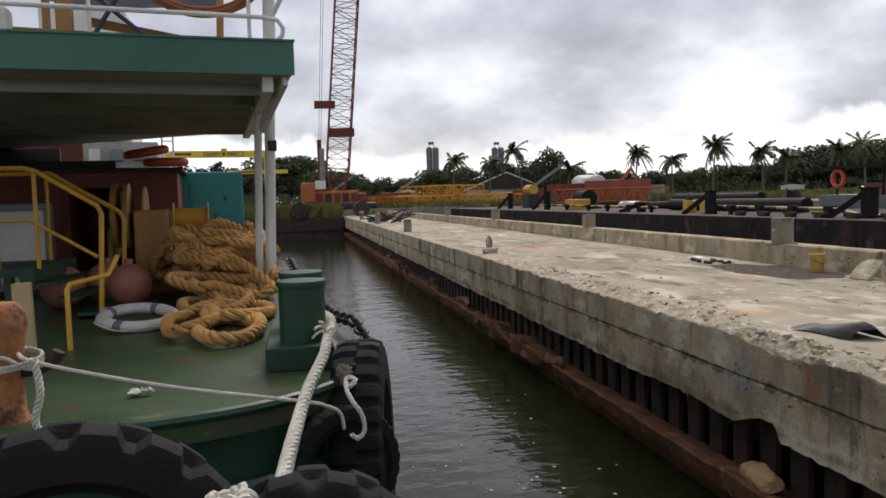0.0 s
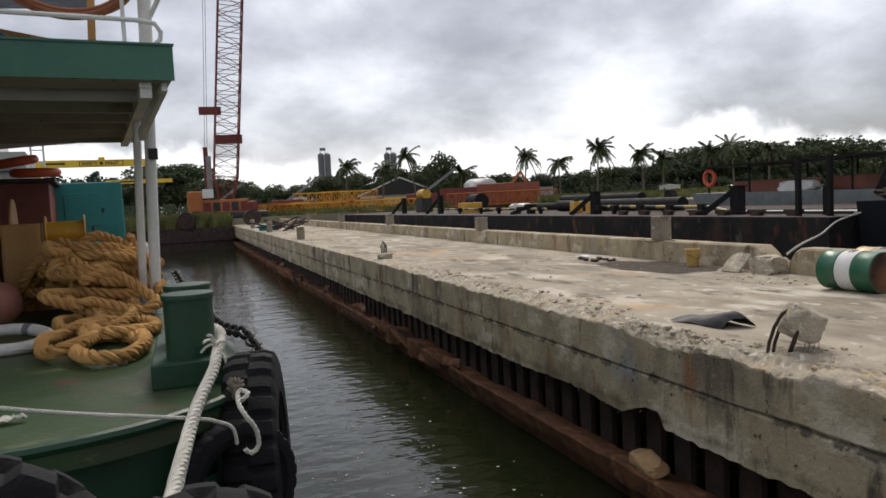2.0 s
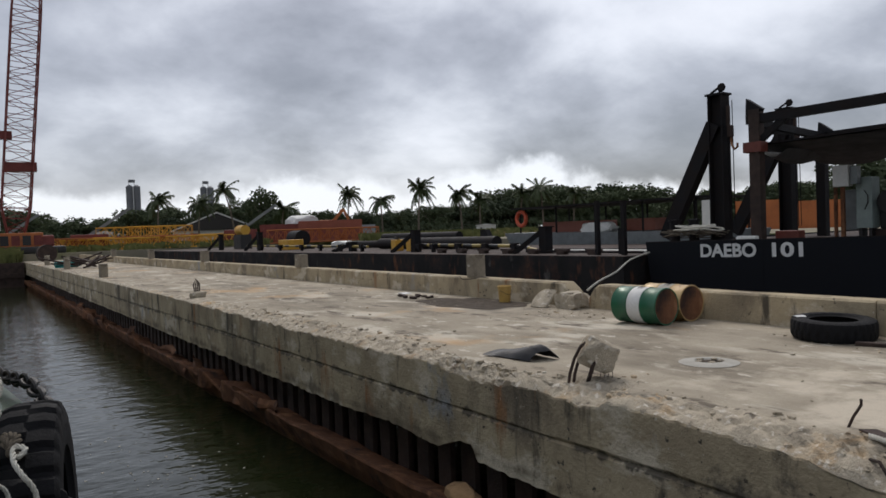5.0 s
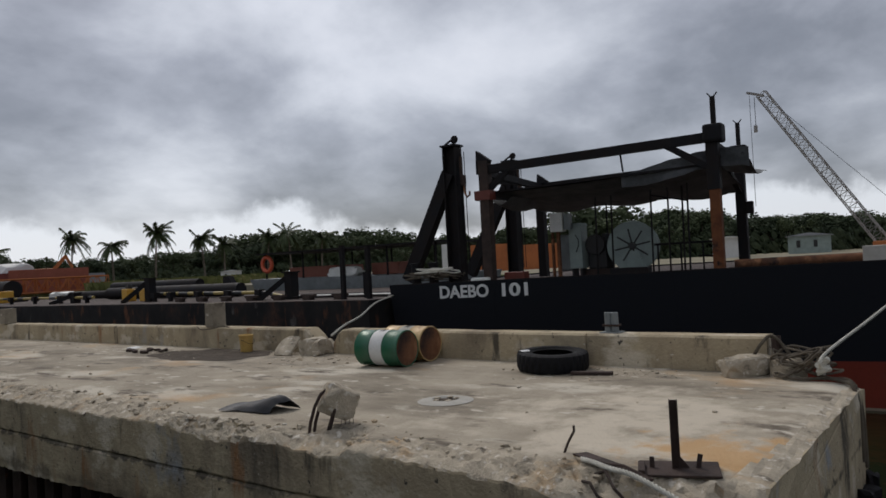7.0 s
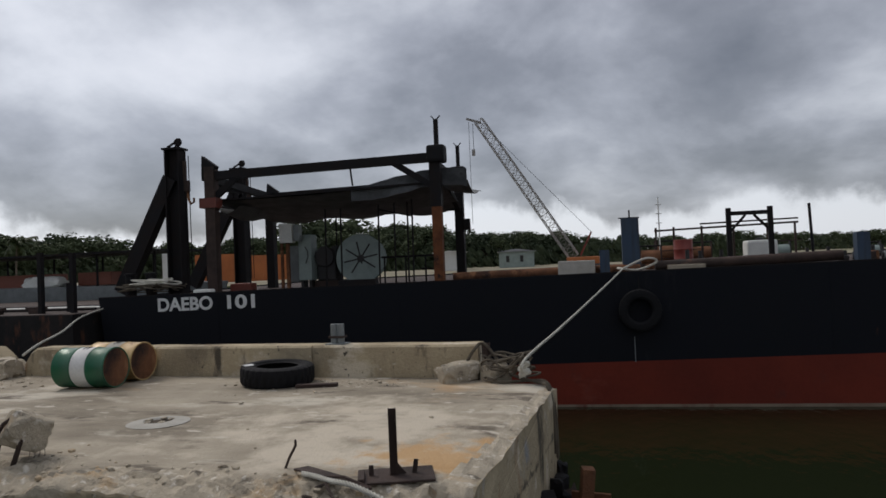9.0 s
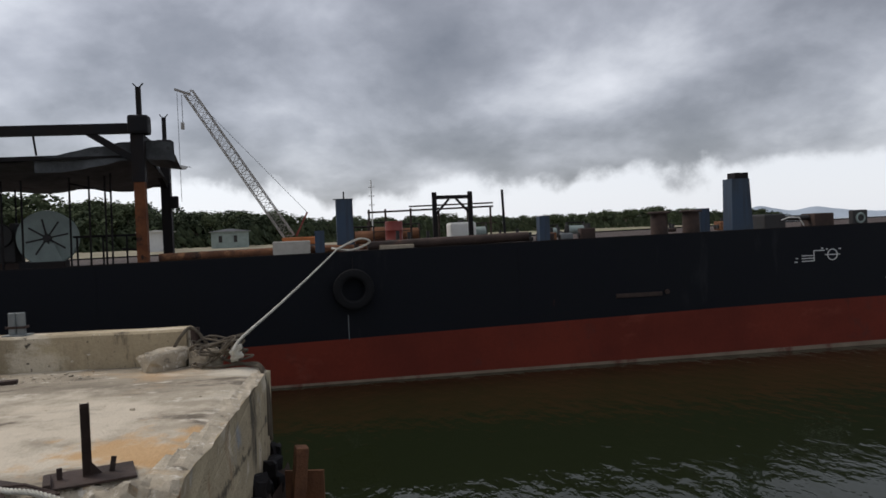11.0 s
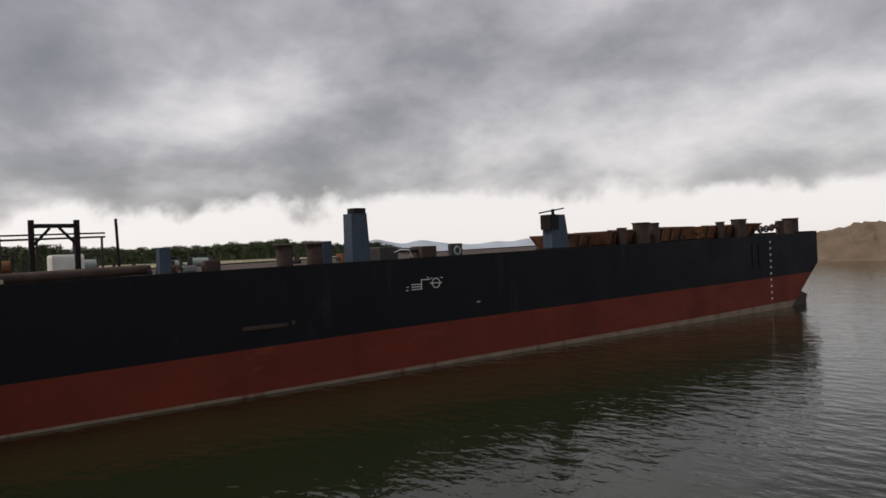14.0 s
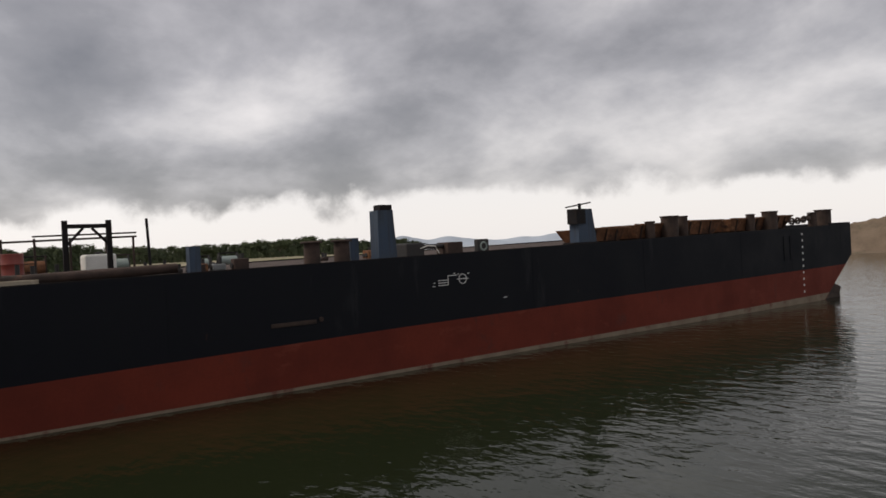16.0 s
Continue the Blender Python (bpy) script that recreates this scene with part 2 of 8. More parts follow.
CONCRETE_FACE = mat("concrete_face", (0.50, 0.415, 0.275), (0.35, 0.285, 0.19), 0.9, 0, 1.3, 22, 0.9, None, spec=0.2, layers=(
    ((0.19, 0.157, 0.112), 0.9, 0.52, 0.66, (1, 0.8, 0.45)), ((0.58, 0.51, 0.39), 1.5, 0.55, 0.63, (1, 0.6, 1)), ((0.10, 0.086, 0.064), 2.6, 0.58, 0.68, (1, 1, 0.3)),
    ((0.29, 0.16, 0.08), 1.6, 0.61, 0.70, (1, 1.3, 0.28)), ((0.30, 0.31, 0.31), 0.8, 0.62, 0.70, (1, 1.0, 0.7)), ((0.07, 0.062, 0.05), 9.0, 0.63, 0.68, (1, 1, 1)), ((0.60, 0.54, 0.43), 14.0, 0.66, 0.70, (1, 1, 1))))


def stain(m, colour, where, centre, reach, scale, lo, hi):
    """Lays a ragged stain of one colour on a material, round a place or along a line."""
    n, l = m.node_tree.nodes, m.node_tree.links
    base = n["Principled BSDF"].inputs["Base Color"]
    src = base.links[0].from_socket
    tc = n.new("ShaderNodeTexCoord")
    off = n.new("ShaderNodeVectorMath")
    off.operation = "SUBTRACT"
    off.inputs[1].default_value = centre
    l.new(tc.outputs["Object"], off.inputs[0])
    squeeze = n.new("ShaderNodeVectorMath")
    squeeze.operation = "MULTIPLY"
    squeeze.inputs[1].default_value = where
    l.new(off.outputs[0], squeeze.inputs[0])
    far = n.new("ShaderNodeVectorMath")
    far.operation = "LENGTH"
    l.new(squeeze.outputs[0], far.inputs[0])
    near = n.new("ShaderNodeMapRange")
    for k, v in (("From Min", 0.0), ("From Max", reach), ("To Min", 0.22), ("To Max", -0.25)):
        near.inputs[k].default_value = v
    l.new(far.outputs["Value"], near.inputs["Value"])
    t = n.new("ShaderNodeTexNoise")
    t.inputs["Scale"].default_value, t.inputs["Detail"].default_value, t.inputs["Roughness"].default_value = scale, 8, 0.65
    l.new(tc.outputs["Object"], t.inputs["Vector"])
    add = n.new("ShaderNodeMath")
    l.new(t.outputs[0], add.inputs[0])
    l.new(near.outputs[0], add.inputs[1])
    fac = n.new("ShaderNodeMapRange")
    for k, v in (("From Min", lo), ("From Max", hi), ("To Min", 0.0), ("To Max", 0.85)):
        fac.inputs[k].default_value = v
    l.new(add.outputs[0], fac.inputs["Value"])
    x = n.new("ShaderNodeMix")
    x.data_type = "RGBA"
    l.new(fac.outputs[0], x.inputs["Factor"])
    l.new(src, x.inputs["A"])
    x.inputs["B"].default_value = (*colour, 1)
    l.new(x.outputs["Result"], base)


# tan rust stain on the deck's end, pale scoured concrete beside it, damp black growth along the pour joint
stain(CONCRETE, (0.60, 0.53, 0.42), (1, 0.9, 0), (7.0, 2.9, 0), 3.2, 1.6, 0.48, 0.66)
stain(CONCRETE, (0.52, 0.32, 0.145), (1, 1, 0), (6.1, 1.75, 0), 1.7, 2.2, 0.52, 0.68)
stain(CONCRETE, (0.17, 0.15, 0.12), (1, 0.35, 0), (9.2, 12.6, 0), 1.6, 2.5, 0.50, 0.66)
stain(CONCRETE_FACE, (0.075, 0.066, 0.052), (0, 0, 1), (0, 0, 1.71), 0.16, 5.0, 0.60, 0.72)
stain(CONCRETE_FACE, (0.16, 0.13, 0.09), (0, 0, 1), (0, 0, 1.25), 0.35, 2.0, 0.60, 0.78)
stain(CONCRETE_FACE, (0.10, 0.088, 0.07), (0, 0.3, 1), (0, 3.2, 1.75), 0.42, 4.0, 0.50, 0.66)
RUBBLE = mat("broken_concrete", (0.54, 0.47, 0.36), (0.34, 0.295, 0.225), 0.95, 0, 5, 45, 1.0, (0.15, 0.13, 0.10), 5, 0.57, spec=0.2, soft=0.10, layers=(((0.52, 0.36, 0.20), 1.5, 0.56, 0.68, (1, 1, 1)), ((0.68, 0.63, 0.54), 9.0, 0.58, 0.66, (1, 1, 1))))
RUST = mat("rusty_steel", (0.22, 0.10, 0.05), (0.085, 0.042, 0.027), 0.85, 0.0, 2.2, 35, 0.7, (0.03, 0.022, 0.02), 1.6, 0.54, soft=0.14, layers=(((0.32, 0.16, 0.08), 2.5, 0.55, 0.68, (1, 1, 1)),), spec=0.2)
RUST_DARK = mat("dark_rusty_steel", (0.06, 0.035, 0.026), (0.03, 0.022, 0.018), 0.85, 0.1, 2.5, 30, 0.6, (0.12, 0.05, 0.03), 1.8, 0.64)
HULL_BLACK = mat("black_hull_paint", (0.0045, 0.0055, 0.0085), (0.007, 0.008, 0.012), 0.7, 0, 0.5, 12, 0.1, (0.018, 0.013, 0.012), 0.5, 0.66, spec=0.18, layers=(((0.05, 0.022, 0.014), 1.3, 0.69, 0.74, (1, 1, 0.5)), ((0.020, 0.021, 0.024), 0.9, 0.62, 0.72, (1, 1, 0.2))))
HULL_RED = mat("red_hull_paint", (0.165, 0.026, 0.013), (0.115, 0.021, 0.013), 0.75, 0, 0.5, 10, 0.15, (0.06, 0.028, 0.022), 0.6, 0.60, False, spec=0.2, soft=0.2, layers=(((0.20, 0.05, 0.03), 1.0, 0.6, 0.75, (0.5, 1, 1)), ((0.05, 0.022, 0.017), 1.6, 0.62, 0.8, (1, 1, 0.25))))
BLACK_STEEL = mat("black_steel", (0.008, 0.008, 0.010), (0.018, 0.013, 0.011), 0.7, 0.0, 2.0, 25, 0.3, (0.075, 0.03, 0.017), 1.5, 0.66, spec=0.2)
GREEN_DECK = mat("green_deck_paint", (0.025, 0.060, 0.022), (0.042, 0.078, 0.031), 0.42, 0, 1.0, 14, 0.25, (0.055, 0.075, 0.045), 1.3, 0.56, soft=0.2, layers=(
    ((0.085, 0.042, 0.025), 2.6, 0.59, 0.66, (0.7, 1, 1)), ((0.055, 0.05, 0.03), 0.9, 0.54, 0.72, (1, 1, 1)), ((0.10, 0.115, 0.06), 3.5, 0.62, 0.68, (0.6, 1.2, 1)), ((0.03, 0.02, 0.015), 7.0, 0.68, 0.74, (1, 1, 1))))
GREEN_PAINT = mat("green_paint", (0.006, 0.052, 0.022), (0.008, 0.037, 0.017), 0.5, 0, 1.5, 20, 0.15, (0.035, 0.022, 0.015), 2.2, 0.70)
LIGHT_GREEN = mat("sea_green_paint", (0.045, 0.16, 0.105), (0.038, 0.135, 0.09), 0.55, 0, 1.2, 20, 0.1, (0.06, 0.05, 0.04), 2.6, 0.70, layers=(((0.05, 0.022, 0.014), 3.2, 0.655, 0.68, (1, 1, 0.7)), ((0.03, 0.11, 0.075), 1.1, 0.56, 0.70, (1, 1, 1))))
WHITE_PAINT = mat("white_paint", (0.78, 0.78, 0.73), (0.66, 0.66, 0.61), 0.55, 0, 2, 25, 0.1, (0.16, 0.12, 0.09), 3.0, 0.69)
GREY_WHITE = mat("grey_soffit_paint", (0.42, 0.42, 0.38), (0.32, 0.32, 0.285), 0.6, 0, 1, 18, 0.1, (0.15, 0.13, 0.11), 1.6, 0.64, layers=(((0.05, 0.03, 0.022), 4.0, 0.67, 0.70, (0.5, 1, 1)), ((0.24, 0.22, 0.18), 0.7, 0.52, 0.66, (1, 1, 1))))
YELLOW = mat("yellow_paint", (0.62, 0.34, 0.03), (0.5, 0.26, 0.025), 0.5, 0, 2, 20, 0.12, (0.12, 0.07, 0.03), 2.5, 0.69)
RUBBER = mat("black_rubber", (0.007, 0.007, 0.008), (0.013, 0.013, 0.014), 0.8, 0, 4, 40, 0.4, (0.03, 0.03, 0.03), 3, 0.68, spec=0.2)
GROUND = mat("yard_soil", (0.30, 0.27, 0.20), (0.22, 0.20, 0.14), 0.95, 0, 0.05, 1.5, 0.3, (0.12, 0.14, 0.05), 0.03, 0.5, spec=0.1)

WATER = bpy.data.materials.new("harbour_water")
WATER.use_nodes = True
wt = WATER.node_tree
pb = wt.nodes["Principled BSDF"]
pb.inputs["Base Color"].default_value = (0.0125, 0.0165, 0.0065, 1)
pb.inputs["Roughness"].default_value = 0.06
pb.inputs["IOR"].default_value = 1.33
wtc = wt.nodes.new("ShaderNodeTexCoord")
heights = []
for sc, stretch, amp in ((0.45, (1, 1.0, 1), 0.55), (1.5, (1, 1.8, 1), 0.42), (4.5, (1, 1.5, 1), 0.05)):
    mp = wt.nodes.new("ShaderNodeMapping")
    mp.inputs["Scale"].default_value = stretch
    mp.inputs["Rotation"].default_value = (0, 0, radians(-35))
    wt.links.new(wtc.outputs["Object"], mp.inputs["Vector"])
    tx = wt.nodes.new("ShaderNodeTexNoise")
    tx.inputs["Scale"].default_value, tx.inputs["Detail"].default_value = sc, 3
    wt.links.new(mp.outputs[0], tx.inputs["Vector"])
    ml = wt.nodes.new("ShaderNodeMath")
    ml.operation = "MULTIPLY"
    ml.inputs[1].default_value = amp
    wt.links.new(tx.outputs[0], ml.inputs[0])
    heights.append(ml.outputs[0])
tot = heights[0]
for h in heights[1:]:
    ad = wt.nodes.new("ShaderNodeMath")
    ad.operation = "ADD"
    wt.links.new(tot, ad.inputs[0])
    wt.links.new(h, ad.inputs[1])
    tot = ad.outputs[0]
wb = wt.nodes.new("ShaderNodeBump")
wb.inputs["Strength"].default_value, wb.inputs["Distance"].default_value = 0.46, 0.15
wt.links.new(tot, wb.inputs["Height"])
wt.links.new(wb.outputs[0], pb.inputs["Normal"])

# ---- setting: water, land, quay ----
g = Geo()
g.add([(-4500, -4500, 0), (4500, -4500, 0), (4500, 4500, 0), (-4500, 4500, 0)], [(0, 1, 2, 3)])
water = tagged(part("water", g, WATER), "dark green calm harbour water with small ripples", "water", kind="structure")

SHORE = [(-3000, 84), (11.5, 84), (37, 84), (40, 24), (48, 2), (62, -14), (120, -60), (260, -130), (700, -300), (3500, -900), (3500, 4000), (-3000, 4000)]
g = Geo().prism(SHORE, -1.0, 3.0)
ground = tagged(part("ground", g, GROUND), "sandy yard ground with dry grass patches", "ground", kind="structure")

QX0, QX1, QZ, QY0, QY1 = 5.05, 10.1, 2.3, 1.30, 86.0


def bell(y, at, wide):
    return math.exp(-((y - at) / wide) ** 2)


# how far the edge has broken down and back along the quay
EDGE_Y = (1.3, 2.2, 2.9, 3.7, 4.5, 4.85, 5.1, 5.6, 5.85, 6.4, 7.1, 7.8, 8.5, 10, 14, 18, 25, 40)
EDGE_DROP = (0.20, 0.22, 0.15, 0.10, 0.09, 0.06, 0.15, 0.16, 0.11, 0.15, 0.17, 0.11, 0.08, 0.11, 0.09, 0.06, 0.045, 0.035)
EDGE_WIDE = (0.50, 0.35, 0.42, 0.50, 0.46, 0.30, 0.65, 0.66, 0.28, 0.22, 0.18, 0.22, 0.52, 0.58, 0.55, 0.40, 0.26, 0.10)


def quay_station(y):
    """Cross-section of the concrete cap at y, its outer edge broken and worn."""
    n1 = noise.noise(Vector((y * 0.5, 3.1, 0)))
    n2 = noise.noise(Vector((y * 1.7, 7.7, 0)))
    n3 = noise.noise(Vector((y * 7.0, 1.7, 0)))
    wear = 1.0 if y < 17 else max(0.28, 1 - (y - 17) / 14)
    drop = max(0.025, np.interp(y, EDGE_Y, EDGE_DROP) + wear * (0.035 * n2 + 0.03 * n3 + (0.03 * n1 if y > 9 else 0.0)))
    wide = max(0.05, np.interp(y, EDGE_Y, EDGE_WIDE) + wear * (0.09 * n2 + 0.05 * n3 + (0.12 * n1 if y > 9 else 0.0)))
    low = 1.15 + 0.025 * n2 + 0.02 * n3 + 0.05 * bell(y, 9.3, 0.9)
    if 6.98 < y < 7.85:
        low += 0.17 * min(1.0, (y - 6.98) / 0.10) * min(1.0, (7.85 - y) / 0.5)

    def rough(z, k):
        return wear * k * (noise.noise(Vector((y * 6, z * 6, 2))) + 0.6 * noise.noise(Vector((y * 17, z * 17, 5))))

    pts = [(5.6, low + 0.01), (QX0 + 0.012 * n3, low)]
    pts += [(QX0 + rough(z, 0.010), z) for z in (1.36, 1.46, 1.58, 1.69)]
    gap = 0.010 + 0.025 * max(0.0, n2) + (0.035 if y < 5.6 else 0.0) * max(0.0, n1 + 0.5)
    pts += [(QX0 + gap + 0.012, 1.716 + 0.008 * n3), (QX0 + rough(1.735, 0.012), 1.735 + gap)]
    top = QZ - drop
    pts += [(QX0 + rough(z, 0.012) + (0.04 * max(0.0, n2) if y < 4.5 else 0.0), z) for z in (1.86, (1.88 + top) / 2, top - 0.02)]
    for k in range(13):
        f = k / 12
        x = QX0 + 0.01 + wide * f
        z = top + (drop - 0.004) * math.sin(f * math.pi / 2) ** 0.75
        e = math.sin(f * math.pi) * min(0.11, 0.03 + 0.42 * drop) + 0.004
        z += e * (0.55 * noise.noise(Vector((y * 3.1, x * 5, 3))) + 0.55 * noise.noise(Vector((y * 9, x * 13, 6))) + 0.3 * noise.noise(Vector((y * 19, x * 27, 1))))
        pts.append((x + 0.4 * e * noise.noise(Vector((y * 8, f * 5, 8))), min(z, QZ + 0.012)))
    back = 9.72 if y < 2.2 else 10.5
    for k in range(1, 25):
        x = QX0 + 0.80 + (min(QX1, back - 0.06) - QX0 - 0.80) * k / 24
        pts.append((x, QZ + 0.010 * noise.noise(Vector((x * 0.8, y * 0.5, 5))) + 0.003 * noise.noise(Vector((x * 4, y * 3, 5)))))
    return pts + [(back, QZ - 0.02), (back, 1.1)]


ys = [QY0 + 0.05 * i for i in range(int(18 / 0.05))]
while ys[-1] < QY1:
    ys.append(ys[-1] + 0.35)
g = Geo()
sec = [quay_station(y) for y in ys]
k = len(sec[0])
end_jag = [0.05 * noise.noise(Vector((i * 0.9, 4.2, 0))) for i in range(k)]


def chipped(x, z, j):
    """How far the deck is broken down near its free end."""
    return z - (max(0.0, 0.05 + 0.07 * noise.noise(Vector((x * 2.1, 3, 0))) + 0.04 * noise.noise(Vector((x * 9, j * 0.8, 1)))) * (1 - j / 6) ** 1.5 if j < 6 and z > 2.2 else 0.0)


verts = [(x, y + (end_jag[i] if j == 0 else 0), chipped(x, z, j)) for j, (y, s_) in enumerate(zip(ys, sec)) for i, (x, z) in enumerate(s_)]
faces = [(j * k + i, j * k + (i + 1) % k, (j + 1) * k + (i + 1) % k, (j + 1) * k + i) for j in range(len(ys) - 1) for i in range(k)]
faces += [tuple(range(k - 1, -1, -1)), tuple(range((len(ys) - 1) * k, len(ys) * k))]
g.add(verts, faces)
quay = tagged(part("quay", g, CONCRETE, smooth=False), "weathered concrete quay deck with broken worn edges", "quay", kind="structure")
quay.data.materials.append(CONCRETE_FACE)
quay.data.materials.append(RUBBLE)
for f in quay.data.polygons:
    c = f.center
    if abs(f.normal.z) < 0.45 and c.x < 5.3 or abs(f.normal.y) > 0.7 or c.z < 1.95:
        f.material_index = 1
    elif c.y < QY0 + 0.3 and c.z < QZ - 0.015 or c.x < 5.85 and c.z < QZ - 0.006 and c.y < 45:
        f.material_index = 2

# steel sheet piles and the waling beam under the cap
sheet_wall = thing("sheet_pile_wall", "dark rusty steel sheet pile wall under the quay", "retaining wall", kind="structure")
for i in range(150):
    y = QY0 + 0.1 + i * 0.56
    g = Geo().box(5.42, 5.50, y, y + 0.30, -1.5, 1.3).box(5.62, 5.70, y + 0.30, y + 0.56, -1.5, 1.3)
    part("sheet_pile", g, RUST_DARK, sheet_wall)
g = Geo()
nst = 420


def ledge_row(y):
    w = 0.08 * noise.noise(Vector((y * 0.35, 9, 0))) + 0.05 * noise.noise(Vector((y * 1.6, 2, 0)))
    if y > 13:
        w += 0.34 * noise.noise(Vector((y * 1.0, 5, 0))) * min(1.0, (y - 13) / 2)
    return [(5.42, 0.42 + w), (4.97 - w * 0.6, 0.52 + w), (4.95 - w * 0.6, 0.48 + w), (5.02 - w, 0.25), (5.22, -0.1), (5.42, -0.2)]


rows = [ledge_row(QY0 + 80 * i / nst) for i in range(nst + 1)]
for i, r_ in enumerate(rows):
    g.v += [(x, QY0 + 80 * i / nst, z) for x, z in r_]
g.f += [(i * 6 + j, i * 6 + (j + 1) % 6, i * 6 + 6 + (j + 1) % 6, i * 6 + 6 + j) for i in range(nst) for j in range(6)]
g.f += [(5, 4, 3, 2, 1, 0)]
part("waling_beam", g, RUST, sheet_wall, "bent rusty waling beam at the waterline")
random.seed(77)
for i in range(16):
    y = 13.5 + i * 1.9 + random.uniform(-0.6, 0.6)
    L, h, b = random.uniform(0.5, 1.3), random.uniform(0.18, 0.42), random.uniform(-0.12, 0.16)
    m = turn(4.96 + random.uniform(-0.05, 0.06), y, random.uniform(0.40, 0.72), random.uniform(-7, 7), random.uniform(-14, 14), random.uniform(-30, 25))
    g = Geo()
    for off in (0.0, 0.015):
        g.grid(7, 4, lambda u, v: (off + b * (v - 0.3) ** 2 * 2 + 0.07 * math.sin(u * 5 + i), L * (u - 0.5), h * (v - 0.5) * (1 - 0.35 * math.sin(3 * u + i) ** 2)), m)
    part("torn_plate", g, RUST, sheet_wall)

# parapet along the far side of the quay
def parapet_run(y0, y1, rag0, rag1):
    g = Geo()
    n = max(8, int((y1 - y0) / 0.12))
    for i in range(n + 1):
        y = y0 + (y1 - y0) * i / n
        h = 2.76 + 0.008 * noise.noise(Vector((y * 1.5, 0, 0)))
        for d, rag in ((y - y0, rag0), (y1 - y, rag1)):
            if rag and d < 0.22:
                h -= (0.22 - d) * 1.2 * (0.7 + 0.6 * noise.noise(Vector((y * 7, 3, 0))))
        g.v += [(10.1, y, QZ - 0.05), (10.1, y, h - 0.03), (10.13, y, h), (10.45, y, h), (10.48, y, h - 0.03), (10.48, y, QZ - 0.05)]
    g.f += [(i * 6 + j, i * 6 + (j + 1) % 6, i * 6 + 6 + (j + 1) % 6, i * 6 + 6 + j) for i in range(n) for j in range(6)]
    g.f += [(5, 4, 3, 2, 1, 0), tuple(range(n * 6, n * 6 + 6))]
    return g


parapet = thing("parapet", "low concrete parapet wall along the quay, broken through", "parapet", kind="structure")
for y0, y1, a_, b_ in ((2.40, 4.9, 0, 0), (4.915, 7.6, 0, 0), (7.615, 10.2, 0, 1), (10.75, 16.2, 1, 0), (16.215, 26, 0, 0), (26.02, 40, 0, 0), (40.02, 84, 0, 0)):
    part("wall_segment", parapet_run(y0, y1, a_, b_), CONCRETE_FACE, parapet)

# ---- the barge with the black hull ----
BARGE = Matrix(((0.0845, 0.9964, 0, 18.47), (-0.9964, 0.0845, 0, 16.14), (0, 0, 1, 0), (0, 0, 0, 1)))


def deck_z(u):
    return 3.25 + 0.0125 * u


def red_z(u):
    return 0.85 + 0.0205 * u if u < 27 else 1.4035 + 0.0125 * (u - 27)


LB, WB = 57.6, 16.0
barge = thing("cargo_barge", "long black steel barge with a red lower hull", "barge", at=BARGE)


def hull_end(z):
    """How far the raked bow reaches at height z."""
    return LB if z > 2.3 else LB - (2.3 - z) * 1.40


def hull_band(lo, hi, steps=48):
    g = Geo()
    for v in (0.0, WB):
        base = len(g.v)
        for i in range(steps + 1):
            for fz in (lo, hi):
                u = LB * i / steps
                z = fz(u)
                if i == steps or u > hull_end(z):
                    u = hull_end(z)
                elif i == 0 and z < 2.0:
                    u = 0.0 + (2.0 - z) * 0.25
                g.v.append((u, v, z))
        g.f += [(base + 2 * i, base + 2 * i + 2, base + 2 * i + 3, base + 2 * i + 1) for i in range(steps)]
    h = len(g.v) // 2
    g.f += [(0, 1, h + 1, h), (h - 2, h - 1, 2 * h - 1, 2 * h - 2)]
    return g


part("lower_hull", hull_band(lambda u: -0.6, red_z), HULL_RED, barge, "red antifouling paint, stained at the waterline")
part("upper_hull", hull_band(red_z, lambda u: deck_z(u) if u < LB else 2.3), HULL_BLACK, barge, "black painted side plating")
g = Geo()
g.add([(0, 0.02, deck_z(0) - 0.06), (LB, 0.02, deck_z(LB) - 0.06), (LB, WB - 0.02, deck_z(LB) - 0.06), (0, WB - 0.02, deck_z(0) - 0.06)], [(0, 1, 2, 3)])
part("deck", g, RUST_DARK, barge, "rusty dark deck plating")
# bow top plate above the knuckle
g = Geo().box(LB - 1.2, LB + 0.0, -0.004, WB, 2.3, deck_z(LB) + 0.12)
part("bow_plate", g, HULL_BLACK, barge)

# ---- the flat deck barge behind the quay ----
FLAT_SIDE = mat("scraped_black_side", (0.022, 0.019, 0.018), (0.012, 0.012, 0.013), 0.75, 0, 0.8, 14, 0.3, (0.085, 0.038, 0.024), 0.7, 0.54, spec=0.2, soft=0.2, layers=(((0.13, 0.055, 0.03), 1.6, 0.58, 0.7, (1, 1, 0.4)), ((0.10, 0.09, 0.085), 1.1, 0.62, 0.7, (1, 1, 0.5))))
flat = thing("flat_barge", "low flat deck barge with a dark scraped side", "barge", at=turn(17.6, 16.3, 0, 1.2))
g = Geo().box(0, 10.5, 0, 64, -0.5, 2.84)
part("hull", g, FLAT_SIDE, flat)
g = Geo().box(0.05, 10.45, 0.05, 63.95, 2.84, 2.86)
part("deck", g, RUST_DARK, flat, "dusty rust-brown deck plating")

# ---- the green work boat ----
SHIP = turn(0.45, 5.9, 0, 6)
boat = thing("work_boat", "green work boat with a covered aft deck", "boat", at=SHIP)


